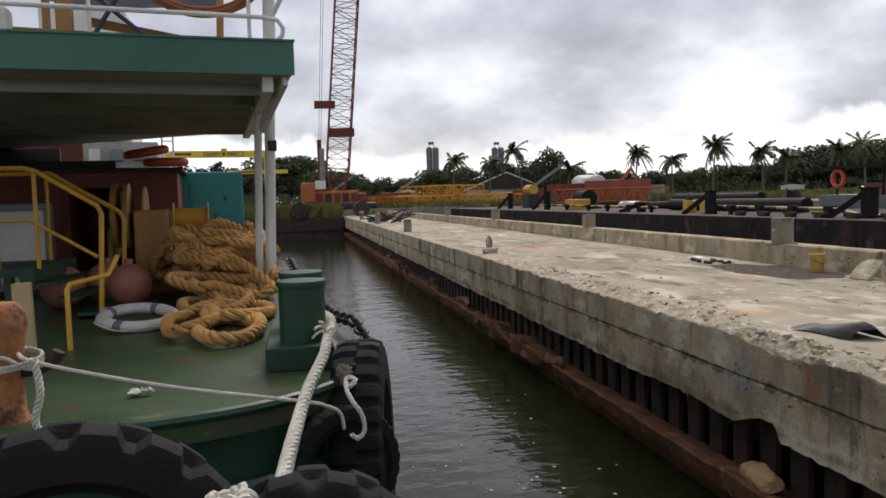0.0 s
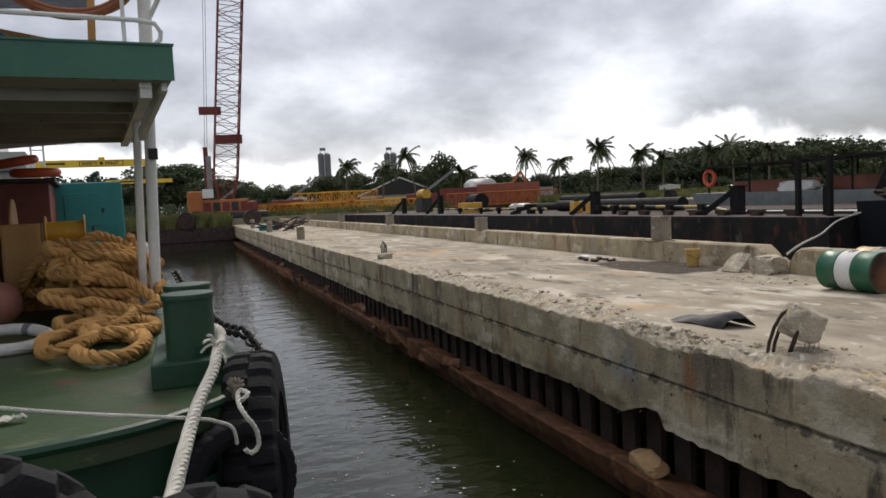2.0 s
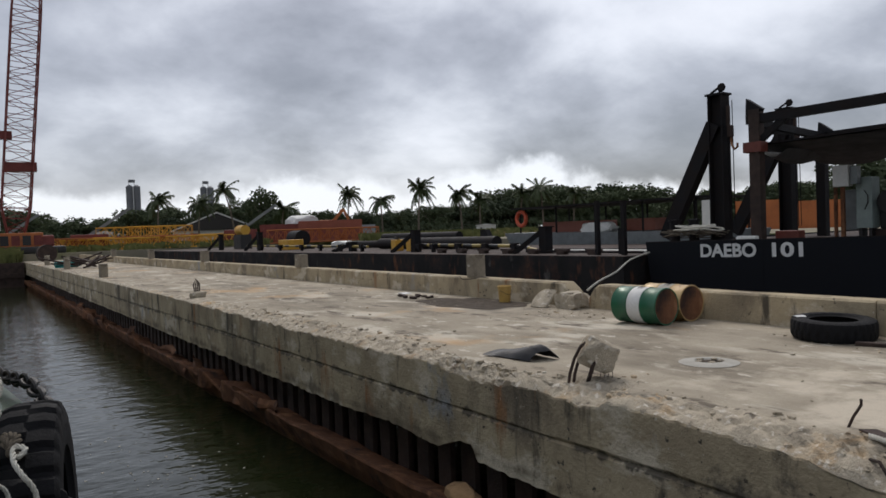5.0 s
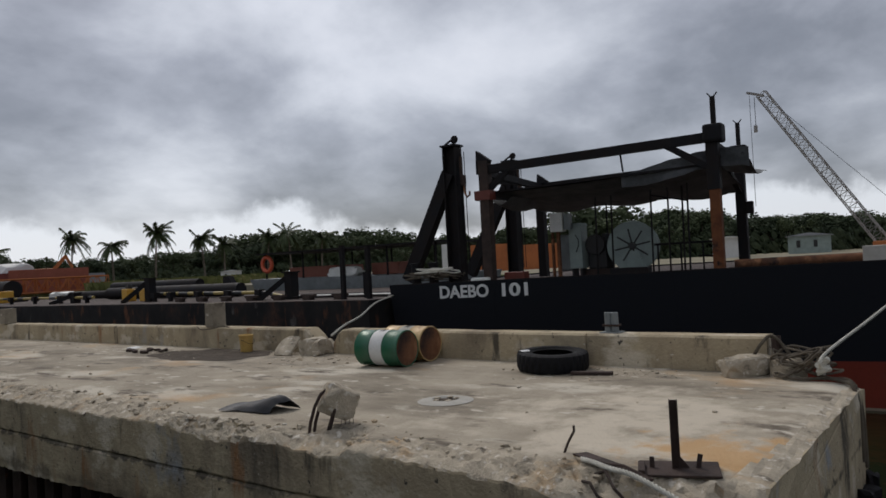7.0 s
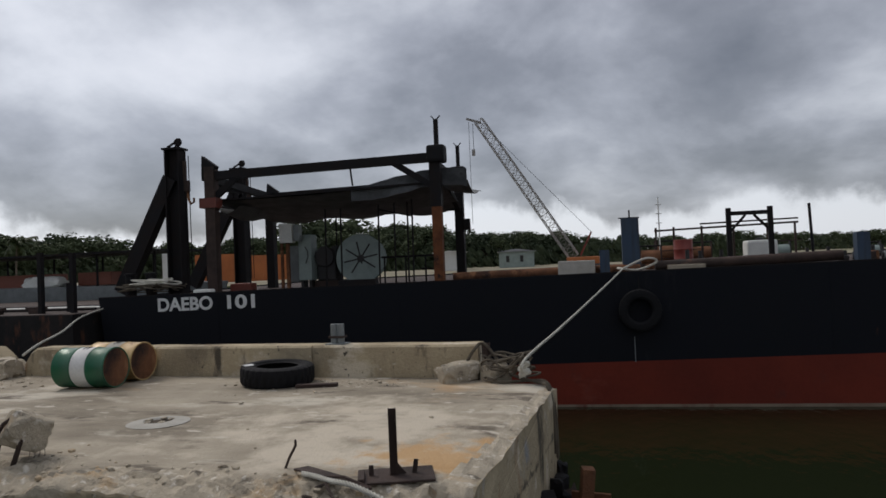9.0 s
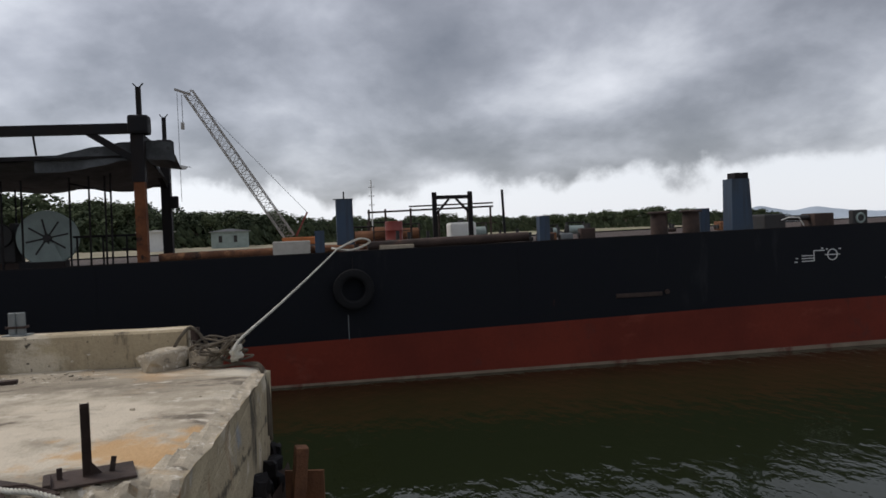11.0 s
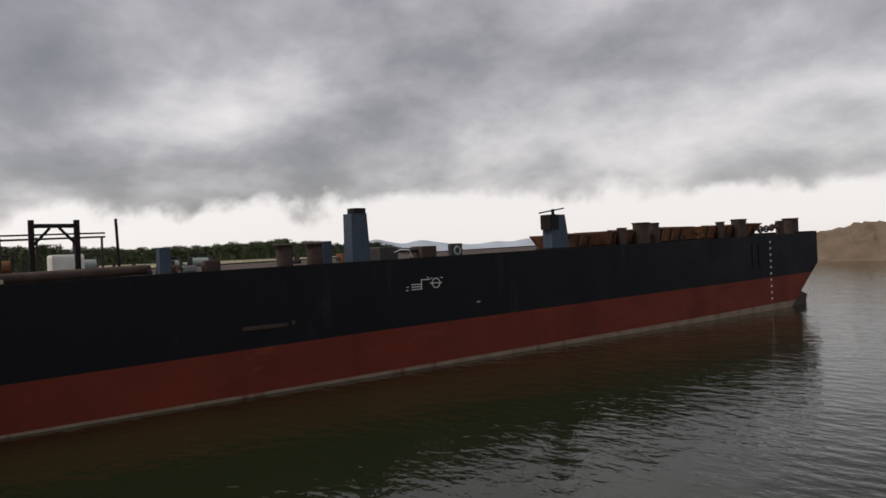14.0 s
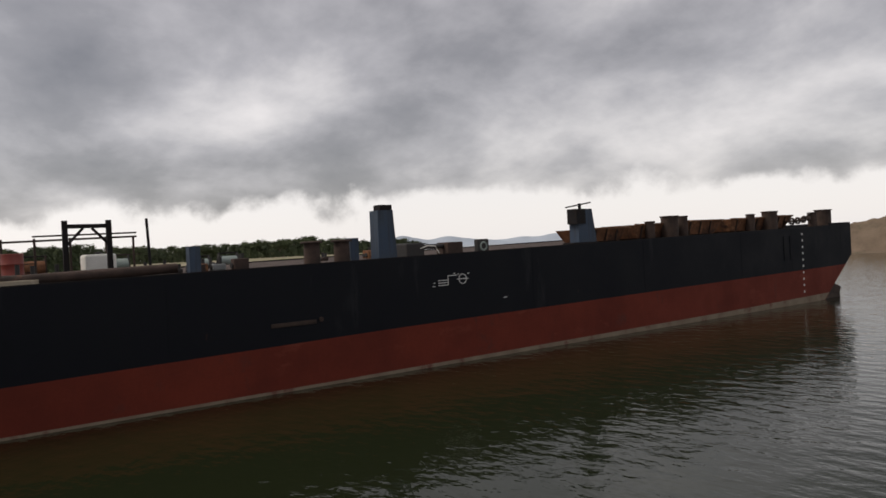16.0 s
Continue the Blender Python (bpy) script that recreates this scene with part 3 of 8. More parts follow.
def stern_outline(inset=0.0, back=0.0):
    """Half-round stern quarter, then straight sides; local, y forward."""
    pts = []
    w, rr = 7.2 - inset, 1.75
    for i in range(13):
        a = math.pi / 2 * i / 12
        pts.append((-rr + (rr - inset) * math.cos(a) ** 0.8, -(1.75 - inset - back) * math.sin(a) ** 0.8))
    pts += [(-w + 1.5, -1.75 + inset + back), (-w + 0.3, -1.2), (-w, 0.3), (-w, 26), (-inset, 26)]
    return pts[::-1]


DZ = 2.74
part("deck", Geo().prism(stern_outline(0.02), DZ - 0.12, DZ), GREEN_DECK, boat, "worn green painted steel deck with rust stains")
part("hull", Geo().prism(stern_outline(0.05, 0.1), -0.8, DZ - 0.12), GREEN_PAINT, boat)
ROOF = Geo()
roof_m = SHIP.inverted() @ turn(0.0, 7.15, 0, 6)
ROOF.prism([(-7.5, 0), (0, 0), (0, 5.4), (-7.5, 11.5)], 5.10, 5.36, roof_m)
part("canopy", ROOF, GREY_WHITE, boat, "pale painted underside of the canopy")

# ---- more materials ----
TEAL = mat("teal_paint", (0.02, 0.23, 0.22), (0.018, 0.19, 0.18), 0.5, 0, 1.5, 20, 0.08, (0.06, 0.05, 0.04), 2.0, 0.72)
RED_BOX = mat("rust_red_paint", (0.17, 0.035, 0.02), (0.11, 0.028, 0.018), 0.6, 0, 1.5, 20, 0.15, (0.05, 0.025, 0.02), 2.0, 0.62)
ORANGE = mat("orange_paint", (0.55, 0.13, 0.02), (0.42, 0.10, 0.018), 0.55, 0, 1.5, 20, 0.12, (0.12, 0.05, 0.025), 2.0, 0.67)
LIFE_ORANGE = mat("faded_orange_plastic", (0.62, 0.10, 0.035), (0.5, 0.085, 0.035), 0.5, 0, 3, 30, 0.05)
PINK = mat("faded_pink_rubber", (0.42, 0.17, 0.12), (0.33, 0.13, 0.09), 0.6, 0, 4, 25, 0.1, (0.2, 0.1, 0.07), 4, 0.62)
RING_WHITE = mat("dirty_white_plastic", (0.55, 0.54, 0.50), (0.42, 0.41, 0.38), 0.6, 0, 5, 30, 0.1, (0.2, 0.19, 0.17), 5, 0.66)
BAND_GREY = mat("grey_band", (0.13, 0.13, 0.14), (0.09, 0.09, 0.1), 0.7, 0, 8, 40, 0.1)
ROPE_TAN = mat("tan_fibre_rope", (0.62, 0.36, 0.135), (0.42, 0.225, 0.078), 0.95, 0, 1.6, 60, 0.8, (0.10, 0.055, 0.024), 1.3, 0.55, spec=0.1, soft=0.2)
ROPE_WHITE = mat("dirty_white_rope", (0.70, 0.68, 0.60), (0.52, 0.50, 0.43), 0.95, 0, 5, 80, 0.6, (0.24, 0.21, 0.17), 3, 0.62, spec=0.1)
ROPE_DARK = mat("weathered_grey_rope", (0.17, 0.145, 0.11), (0.09, 0.075, 0.06), 0.95, 0, 5, 60, 0.6, spec=0.1)
DARK = mat("dark_machine_paint", (0.02, 0.02, 0.02), (0.035, 0.03, 0.028), 0.6, 0.1, 2, 25, 0.2)
GREYMETAL = mat("grey_painted_steel", (0.22, 0.24, 0.24), (0.15, 0.165, 0.165), 0.5, 0.1, 2, 25, 0.12, (0.08, 0.06, 0.045), 2, 0.68)
PALE_GREEN = mat("pale_green_grey_paint", (0.30, 0.36, 0.33), (0.22, 0.27, 0.25), 0.55, 0, 2, 25, 0.1, (0.10, 0.08, 0.06), 1.8, 0.67)
DRUM_GREEN = mat("drum_green_paint", (0.012, 0.115, 0.055), (0.016, 0.09, 0.045), 0.4, 0.1, 3, 25, 0.08, (0.06, 0.035, 0.025), 4, 0.68)
DRUM_YELLOW = mat("faded_drum_paint", (0.52, 0.36, 0.16), (0.42, 0.27, 0.11), 0.5, 0.1, 3, 25, 0.1, (0.18, 0.075, 0.035), 3, 0.6)
BUCKET_Y = mat("yellow_bucket_plastic", (0.56, 0.36, 0.10), (0.46, 0.29, 0.08), 0.5, 0, 6, 40, 0.05, (0.25, 0.19, 0.11), 5, 0.66)
BLACK_TARP = mat("black_rubber_sheet", (0.007, 0.008, 0.011), (0.014, 0.015, 0.019), 0.62, 0, 5, 30, 0.2)
WOOD_CREAM = mat("cream_painted_timber", (0.55, 0.42, 0.22), (0.42, 0.32, 0.17), 0.7, 0, 4, 30, 0.2, (0.2, 0.13, 0.07), 5, 0.64)
SOIL = mat("dark_dirt", (0.11, 0.09, 0.07), (0.07, 0.06, 0.05), 0.98, 0, 5, 35, 0.8, (0.2, 0.17, 0.13), 3, 0.6, spec=0.1)
DUST = mat("pale_dust", (0.50, 0.48, 0.43), (0.40, 0.38, 0.33), 0.98, 0, 4, 40, 0.4, spec=0.1)
HOSE = mat("orange_brown_hose", (0.36, 0.13, 0.055), (0.28, 0.10, 0.045), 0.6, 0, 3, 30, 0.1)
BLUE_TARP = mat("blue_tarpaulin", (0.02, 0.045, 0.14), (0.015, 0.03, 0.10), 0.5, 0, 4, 30, 0.1)
BROWNISH = mat("ochre_paint", (0.42, 0.22, 0.06), (0.33, 0.17, 0.045), 0.55, 0, 2, 25, 0.1, (0.14, 0.07, 0.03), 2.2, 0.66)
BLUE_STEEL = mat("blue_grey_paint", (0.04, 0.065, 0.105), (0.055, 0.075, 0.10), 0.6, 0.0, 1.5, 20, 0.12, (0.03, 0.025, 0.025), 1.6, 0.6, True, spec=0.25)
WHITE_MARK = mat("white_marking_paint", (0.72, 0.72, 0.70), (0.6, 0.6, 0.58), 0.6, 0, 3, 25, 0.05, (0.3, 0.3, 0.3), 3, 0.72)
SHEET_GREY = mat("grey_tarpaulin", (0.14, 0.145, 0.145), (0.09, 0.095, 0.095), 0.7, 0, 2, 20, 0.15, (0.05, 0.05, 0.05), 1.5, 0.6)

SHEET_PALE = mat("faded_canvas", (0.115, 0.12, 0.125), (0.06, 0.063, 0.066), 0.75, 0, 2.5, 20, 0.3, (0.025, 0.025, 0.025), 2.0, 0.62, spec=0.2)

SI = SHIP.inverted()


def rope(name, pts, r, material, label="", strands=3, pitch=None, parent=None, smooth_n=6, group="", cat="rope", n=6):
    """A laid rope of twisted strands along a smooth line through pts."""
    P = [Vector(p) for p in pts]
    line = []
    for i in range(len(P) - 1):
        p0, p1, p2, p3 = P[max(0, i - 1)], P[i], P[i + 1], P[min(len(P) - 1, i + 2)]
        for s in range(smooth_n):
            t = s / smooth_n
            line.append(0.5 * ((2 * p1) + (p2 - p0) * t + (2 * p0 - 5 * p1 + 4 * p2 - p3) * t * t + (3 * p1 - p0 - 3 * p2 + p3) * t ** 3))
    line.append(P[-1])
    step = min(r * 0.9, (pitch or r * 7) / 14) if strands > 1 else r * 4
    out, acc = [line[0]], 0.0
    for a, b in zip(line, line[1:]):
        d = (b - a).length
        while d > 0 and acc + d >= step:
            k = (step - acc) / d
            a = a.lerp(b, k)
            d = (b - a).length
            out.append(a)
            acc = 0.0
        acc += d
    g = Geo()
    if strands <= 1:
        g.pipe(out, r, n)
    else:
        pitch = pitch or r * 7
        frames_, u = [], None
        for i, p in enumerate(out):
            d = (out[min(i + 1, len(out) - 1)] - out[max(i - 1, 0)])
            d = d.normalized() if d.length > 1e-9 else Vector((0, 1, 0))
            u = d.orthogonal().normalized() if u is None else (u - d * u.dot(d)).normalized()
            frames_.append((p, u, d.cross(u)))
        for s in range(strands):
            pts_ = []
            for i, (p, u, w) in enumerate(frames_):
                a = 2 * math.pi * (s / strands + i * step / pitch)
                pts_.append(p + (u * math.cos(a) + w * math.sin(a)) * r * 0.58)
            g.pipe(pts_, r * 0.48, 6)
    if parent:
        return part(name, g, material, parent, label, smooth=True)
    return solo(name, g, material, label, cat, group, smooth=True)


def tyre_geo(R, w, bead, lugs, lug):
    """Tread and side walls of a tyre round its local z axis, tread blocks cut into the shoulders; hollow inside."""
    h, n = w / 2, lugs * 6
    tread = [(R * 0.80, -h, 0), (R * 0.90, -h * 0.96, -1), (R * 0.97, -h * 0.85, -1), (R, -h * 0.55, -1), (R, -h * 0.06, -1), (R, h * 0.06, 1), (R, h * 0.55, 1), (R * 0.97, h * 0.85, 1), (R * 0.90, h * 0.96, 1), (R * 0.80, h, 0)]
    wall = [(R * 0.80, h, 0), (bead + 0.05, h * 0.97, 0), (bead + 0.045, h * 0.90, 0), (bead, h * 0.75, 0), (bead + 0.04, h * 0.6, 0), (R * 0.84, h * 0.75, 0), (R * 0.9, 0, 0), (R * 0.84, -h * 0.75, 0), (bead + 0.04, -h * 0.6, 0), (bead, -h * 0.75, 0), (bead + 0.03, -h * 0.95, 0), (R * 0.80, -h, 0)]
    out = []
    for prof in (tread, wall):
        g = Geo()
        for r, z, side in prof:
            for j in range(n):
                k = (j + (3 if side > 0 else 0)) % 6
                up = lug * (1.0 if k in (1, 2, 3, 4) else 0.0) if side else 0.0
                a = 2 * math.pi * j / n
                g.v.append(((r + up) * math.cos(a), (r + up) * math.sin(a), z))
        g.f += [(i * n + j, i * n + (j + 1) % n, (i + 1) * n + (j + 1) % n, (i + 1) * n + j) for i in range(len(prof) - 1) for j in range(n)]
        out.append(g)
    return out


def tyre_thing(name, label, R, w, bead, lugs, lug, group, at):
    t = thing(name, label, "tyre", group, at=at)
    tread, wall = tyre_geo(R, w, bead, lugs, lug)
    part("tread", tread, RUBBER, t, smooth=True)
    part("sidewall", wall, RUBBER, t, smooth=True)
    return t


# ---- the work boat's parts ----
R6 = roof_m
g = Geo().box(-7.5, 0.03, -0.035, -0.002, 5.10, 5.41, R6).box(-7.5, 0.04, -0.05, -0.0, 5.405, 5.425, R6)
part("fascia", g, LIGHT_GREEN, boat, "sea-green fascia with rust spots")
part("side_fascia", Geo().box(0.002, 0.03, 0.0, 5.3, 5.14, 5.40, R6), GREEN_PAINT, boat)
for i in range(6):
    y = 0.55 + i * 0.85
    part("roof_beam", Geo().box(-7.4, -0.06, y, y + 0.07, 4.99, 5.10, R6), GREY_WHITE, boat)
part("roof_girder", Geo().box(-0.26, -0.16, 0.1, 5.2, 4.96, 5.10, R6), WHITE_PAINT, boat)
g = Geo().beam((-0.05, 0.1, 5.08), (-0.2, 1.4, 4.75), 0.05, 0.12, R6)
part("corner_bracket", g, WHITE_PAINT, boat)
for x, y, r in ((-0.49, 9.3, 0.045), (-0.35, 9.22, 0.062)):
    part("canopy_post", Geo().rod((x, y, DZ), (x + 0.09, y - 0.3, 5.08), r, n=14, m=SI), WHITE_PAINT, boat, "white post with chipped paint", smooth=True)
g = Geo()
# walls added to close off and darken the space under the canopy
part("side_shade_wall", Geo().box(-7.4, -7.3, 0.2, 11.0, DZ, 5.1, R6), GREY_WHITE, boat)
# the forward wall's dark paint stands in for the deep shade there
part("dark_shade_wall", Geo().box(-7.3, -3.6, 9.0, 9.1, DZ, 5.1, R6), DARK, boat)
part("post_lamp", g.box(-0.30, -0.20, 8.85, 8.98, 4.52, 4.64, SI, 0.01), DARK, boat)

# bitts
bitts = part("bitt_base", Geo().box(-0.25, 0.24, 5.12, 6.45, DZ, DZ + 0.17, SI, 0.012), GREEN_PAINT, boat, "dark green steel mooring bitts")
for yy in (5.38, 6.05):
    g = Geo().lathe([(0.165, DZ + 0.17), (0.165, 3.30), (0.175, 3.302), (0.18, 3.325), (0.175, 3.345), (0.05, 3.352)], 32, SI @ Matrix.Translation((0.01, yy, 0)))
    part("bitt", g, GREEN_PAINT, bitts, smooth=True)
# edge lip and rubbing rail
lip = stern_outline(0.03)[::-1][:16]
part("deck_lip", Geo().pipe([(x, y, DZ + 0.01) for x, y in lip] , 0.035, 8), GREEN_PAINT, boat, smooth=True)
lip2 = stern_outline(0.02, 0.08)[::-1][:16]
part("rubbing_rail", Geo().pipe([(x, y, 2.28) for x, y in lip2], 0.04, 8), LIGHT_GREEN, boat, smooth=True)
part("lower_belt", Geo().prism([(x * 0.995, y * 0.98) for x, y in stern_outline(0.12, 0.2)], -0.4, 2.22), DARK, boat)

# stair platform and yellow railings
part("stair_platform", Geo().box(-5.2, -2.75, 8.2, 9.6, 3.22, 3.30, SI).box(-2.80, -2.66, 8.15, 9.65, 3.16, 3.32, SI), GREEN_PAINT, boat, "green steel stair landing")
for x in (-4.4, -3.0):
    part("landing_post", Geo().box(x, x + 0.08, 8.3, 8.38, DZ, 3.22, SI), GREEN_PAINT, boat)
rail = part("stair_rail", Geo().pipe([(-4.9, 8.2, 4.33), (-2.72, 8.2, 4.33), (-2.60, 8.2, 4.30), (-2.02, 8.15, 3.93), (-1.98, 8.14, 3.85), (-2.03, 8.12, DZ)], 0.026, 8, SI), YELLOW, boat, "yellow painted pipe railing", smooth=True)
part("mid_rail", Geo().pipe([(-4.9, 8.2, 3.80), (-2.68, 8.2, 3.80), (-2.04, 8.16, 3.40)], 0.02, 8, SI), YELLOW, rail, smooth=True)
for x in (-2.62, -3.0, -3.4):
    part("baluster", Geo().rod((x, 8.2, 3.3), (x, 8.2, 4.33), 0.022, n=8, m=SI), YELLOW, rail, smooth=True)
rail2 = part("stair_rail", Geo().pipe([(-4.6, 9.5, 4.33), (-2.85, 9.5, 4.33), (-2.1, 9.5, 3.85), (-2.06, 9.5, 3.75), (-2.08, 9.45, 2.95)], 0.026, 8, SI), YELLOW, boat, smooth=True)
for x in (-2.9, -3.5):
    part("baluster", Geo().rod((x, 9.5, 3.3), (x, 9.5, 4.33), 0.022, n=8, m=SI), YELLOW, rail2, smooth=True)
part("low_rail", Geo().pipe([(-1.88, 6.5, DZ), (-1.88, 6.5, 3.24), (-1.86, 6.52, 3.28), (-1.70, 7.1, 3.30), (-1.66, 7.3, 3.45)], 0.022, 8, SI), YELLOW, boat, smooth=True)
for i in range(3):
    part("stair_tread", Geo().box(-2.7 + i * 0.2, -2.48 + i * 0.2, 8.25, 9.45, 3.12 - i * 0.17, 3.15 - i * 0.17, SI), GREEN_PAINT, boat)

# upper deck rail and what stands on the canopy
T = 5.43
part("upper_rail", Geo().pipe([(-7, 0.05, 5.70), (-0.25, 0.05, 5.64), (-0.10, 0.06, 5.62), (-0.05, 0.07, 5.55), (-0.06, 0.07, 5.48), (-0.14, 0.07, T - 0.02)], 0.022, 8, R6), WHITE_PAINT, boat, "white pipe guard rail", smooth=True)
part("upper_rail", Geo().pipe([(-7, 0.05, 6.35), (-0.25, 0.05, 6.3), (-0.08, 0.06, 6.2)], 0.022, 8, R6), WHITE_PAINT, boat, smooth=True)
for x in (-5.2, -3.3, -1.72, -0.36):
    part("stanchion", Geo().rod((x, 0.06, T - 0.02), (x, 0.06, 6.35), 0.018, n=8, m=R6), WHITE_PAINT, boat, smooth=True)
part("corner_post", Geo().rod((-0.17, 0.25, T - 0.05), (-0.12, 0.25, 7.4), 0.06, n=14, m=R6), WHITE_PAINT, boat, smooth=True)
part("knee_brace", Geo().rod((-0.12, 0.22, 5.72), (0.0, 0.1, 5.95), 0.022, n=8, m=R6), WHITE_PAINT, boat, smooth=True)
part("ochre_frame", Geo().beam((-4.5, 1.2, 5.66), (-0.55, 0.7, 5.44), 0.05, 0.22, R6).beam((-0.62, 0.8, 5.4), (-0.58, 0.8, 6.4), 0.07, 0.07, R6)
     .beam((-2.05, 0.9, 5.36), (-2.05, 0.9, 7.0), 0.14, 0.14, R6).beam((-2.22, 0.95, 5.36), (-2.22, 0.95, 7.0), 0.06, 0.08, R6), BROWNISH, boat, "ochre painted steel frame")
part("ochre_post", Geo().beam((-2.95, 0.6, 5.36), (-2.98, 0.6, 7.0), 0.13, 0.13, R6), ORANGE, boat)
part("ochre_beam", Geo().beam((-2.0, 2.2, 6.02), (-0.4, 1.6, 5.62), 0.08, 0.10, R6), BROWNISH, boat)
part("canopy_strut", Geo().rod((-1.1, 1.2, 5.36), (-1.1, 1.2, 5.70), 0.05, n=10, m=R6), BROWNISH, boat)
part("diagonal_brace", Geo().rod((-1.9, 0.3, 6.0), (-1.25, 0.3, 5.45), 0.022, n=8, m=R6).rod((-1.35, 0.35, 6.1), (-1.75, 0.35, 5.44), 0.022, n=8, m=R6), BLUE_STEEL, boat)

awning = Geo()
awning.grid(14, 5, lambda u, v: (-3.2 + 2.6 * u, 0.8 + 1.5 * v, 6.14 + 0.025 * math.sin(u * 9) + 0.12 * v - 0.04 * u), SHIP @ R6)
awning.grid(14, 3, lambda u, v: (-3.2 + 2.6 * u, 0.8, 6.14 + 0.025 * math.sin(u * 9) - 0.04 * u + 0.4 * v), SHIP @ R6)
solo("tarpaulin", awning, BLUE_TARP, "dark blue tarpaulin folded over a frame on the canopy", "tarpaulin", smooth=True)
W6 = SHIP @ R6
hose = thing("hose_coil", "coiled orange-brown hose hanging over the guard rail", "hose", at=W6)
for i in range(9):
    pts = []
    for j in range(25):
        a = math.pi * (0.02 + 0.96 * j / 24)
        pts.append((-0.78 - (0.42 + 0.012 * i) * math.cos(a), 0.12 + 0.02 * math.sin(i * 2.1) + 0.008 * i, 5.95 - (0.235 + 0.016 * (i % 5)) * math.sin(a)))
    part("hose_loop", Geo().pipe(pts, 0.016, 7), HOSE, hose, smooth=True)
box = thing("deck_locker", "white plastic box standing on the canopy", "box", at=W6)
part("body", Geo().box(-2.72, -2.42, 0.3, 0.55, T, T + 0.27, None, 0.02), WHITE_PAINT, box)
part("handle", Geo().pipe([(-2.66, 0.28, T + 0.12), (-2.57, 0.24, T + 0.16), (-2.48, 0.28, T + 0.12)], 0.012, 6), LIFE_ORANGE, box)

# ---- loose things on the boat's aft deck ----
random.seed(5)
pts = []
c0 = Vector((-1.05, 9.65, 0))
for i in range(30):
    rr = random.uniform(0.20, 0.62)
    ox, oy = random.gauss(0.0, 0.34), random.gauss(0.15, 0.55)
    tilt, tip, ph = random.uniform(0.45, 1.3), random.uniform(0.05, 0.34), random.uniform(0, 6.28)
    a0, turned = random.uniform(0, 6.28), random.uniform(0, 3.14)
    for j in range(random.randint(5, 8)):
        a = a0 + 2 * math.pi * j / 8 * (1 if i % 3 else -1)
        ex, ey = rr * math.cos(a), rr * math.sin(a) * tilt
        x = ox + ex * math.cos(turned) - ey * math.sin(turned) + random.uniform(-0.06, 0.06)
        y = oy + ex * math.sin(turned) + ey * math.cos(turned)
        x, y = max(-0.85, min(0.72 - 0.05 * y, x)), max(-1.1, min(1.5, y))
        d = min(1.0, math.hypot(x / 0.95, y / 1.25))
        top = 0.62 * (1 - d ** 2) * min(1, (i + 4) / 16)
        pts.append((c0.x + x, c0.y + y, DZ + 0.07 + top + max(0.0, tip * math.sin(a + ph)) + random.uniform(0, 0.08)))
for cx, cy, rx, ry, a0 in ((-0.9, 8.3, 0.35, 0.5, 1.5), (-0.62, 7.7, 0.32, 0.55, 2.4), (-1.0, 7.15, 0.20, 0.62, 1.6), (-0.62, 6.75, 0.27, 0.60, 0.5)):
    for j in range(9):
        a = a0 + 2 * math.pi * j / 8
        pts.append((cx + rx * math.cos(a), cy + ry * math.sin(a), DZ + 0.06 + 0.07 * random.random()))
rope("mooring_rope", pts, 0.060, ROPE_TAN, "heap of thick tan mooring rope on the aft deck", 3, 0.27, smooth_n=7)
pts = []
for i in range(5):
    for j in range(10):
        a = 2 * math.pi * j / 10
        pts.append((-0.78 + (0.33 - 0.02 * i) * math.cos(a), 11.6 + 0.42 * math.sin(a), DZ + 0.35 + 0.09 * i + 0.02 * math.sin(j)))
rope("rope_coil", pts, 0.045, ROPE_WHITE, "coil of pale rope behind the rope heap", 3, 0.25, smooth_n=5)

buoy = thing("buoy", "faded pink round mooring buoy on the deck", "buoy", "deck buoys", at=turn(-1.98, 9.25, DZ))
prof = [(0.25 * math.sin(math.pi * i / 18), 0.25 - 0.25 * math.cos(math.pi * i / 18)) for i in range(1, 18)]
part("ball", Geo().lathe(prof, 28), PINK, buoy, smooth=True)
part("neck", Geo().lathe([(0.05, 0.48), (0.05, 0.55), (0.03, 0.56)], 14), PINK, buoy, smooth=True)
for x, y, s in ((-2.35, 9.6, 20), (-2.75, 9.3, 70)):
    copy_thing(buoy, pose(x, y, DZ, 0, 8, s))

ring = thing("life_ring", "dirty white life ring with grey bands lying on deck", "life ring", at=turn(-1.54, 7.5, DZ + 0.10, 25, 9, 0))
R0, r0 = 0.315, 0.068
torus = [(R0 + r0 * math.cos(a), r0 * 0.8 * math.sin(a)) for a in [2 * math.pi * i / 16 for i in range(16)]]
part("float", Geo().lathe(torus, 48, closed=True), RING_WHITE, ring, smooth=True)
for i in range(4):
    g = Geo()
    a0 = math.pi / 4 + i * math.pi / 2
    arc = [(R0 * math.cos(a0 + d), R0 * math.sin(a0 + d), 0) for d in (-0.11, -0.05, 0.05, 0.11)]
    part("band", g.pipe(arc, r0 * 1.03, 16, Matrix.Diagonal((1, 1, 0.82, 1))), BAND_GREY, ring, "grey reflective band", smooth=True)
pts = [((0.40 + 0.03 * math.sin(4 * a)) * math.cos(a), (0.40 + 0.03 * math.sin(4 * a)) * math.sin(a), 0.0 - 0.02 * math.sin(5 * a)) for a in [2 * math.pi * i / 48 for i in range(48)]]
part("grab_line", Geo().pipe(pts, 0.007, 6, closed=True), ROPE_WHITE, ring)

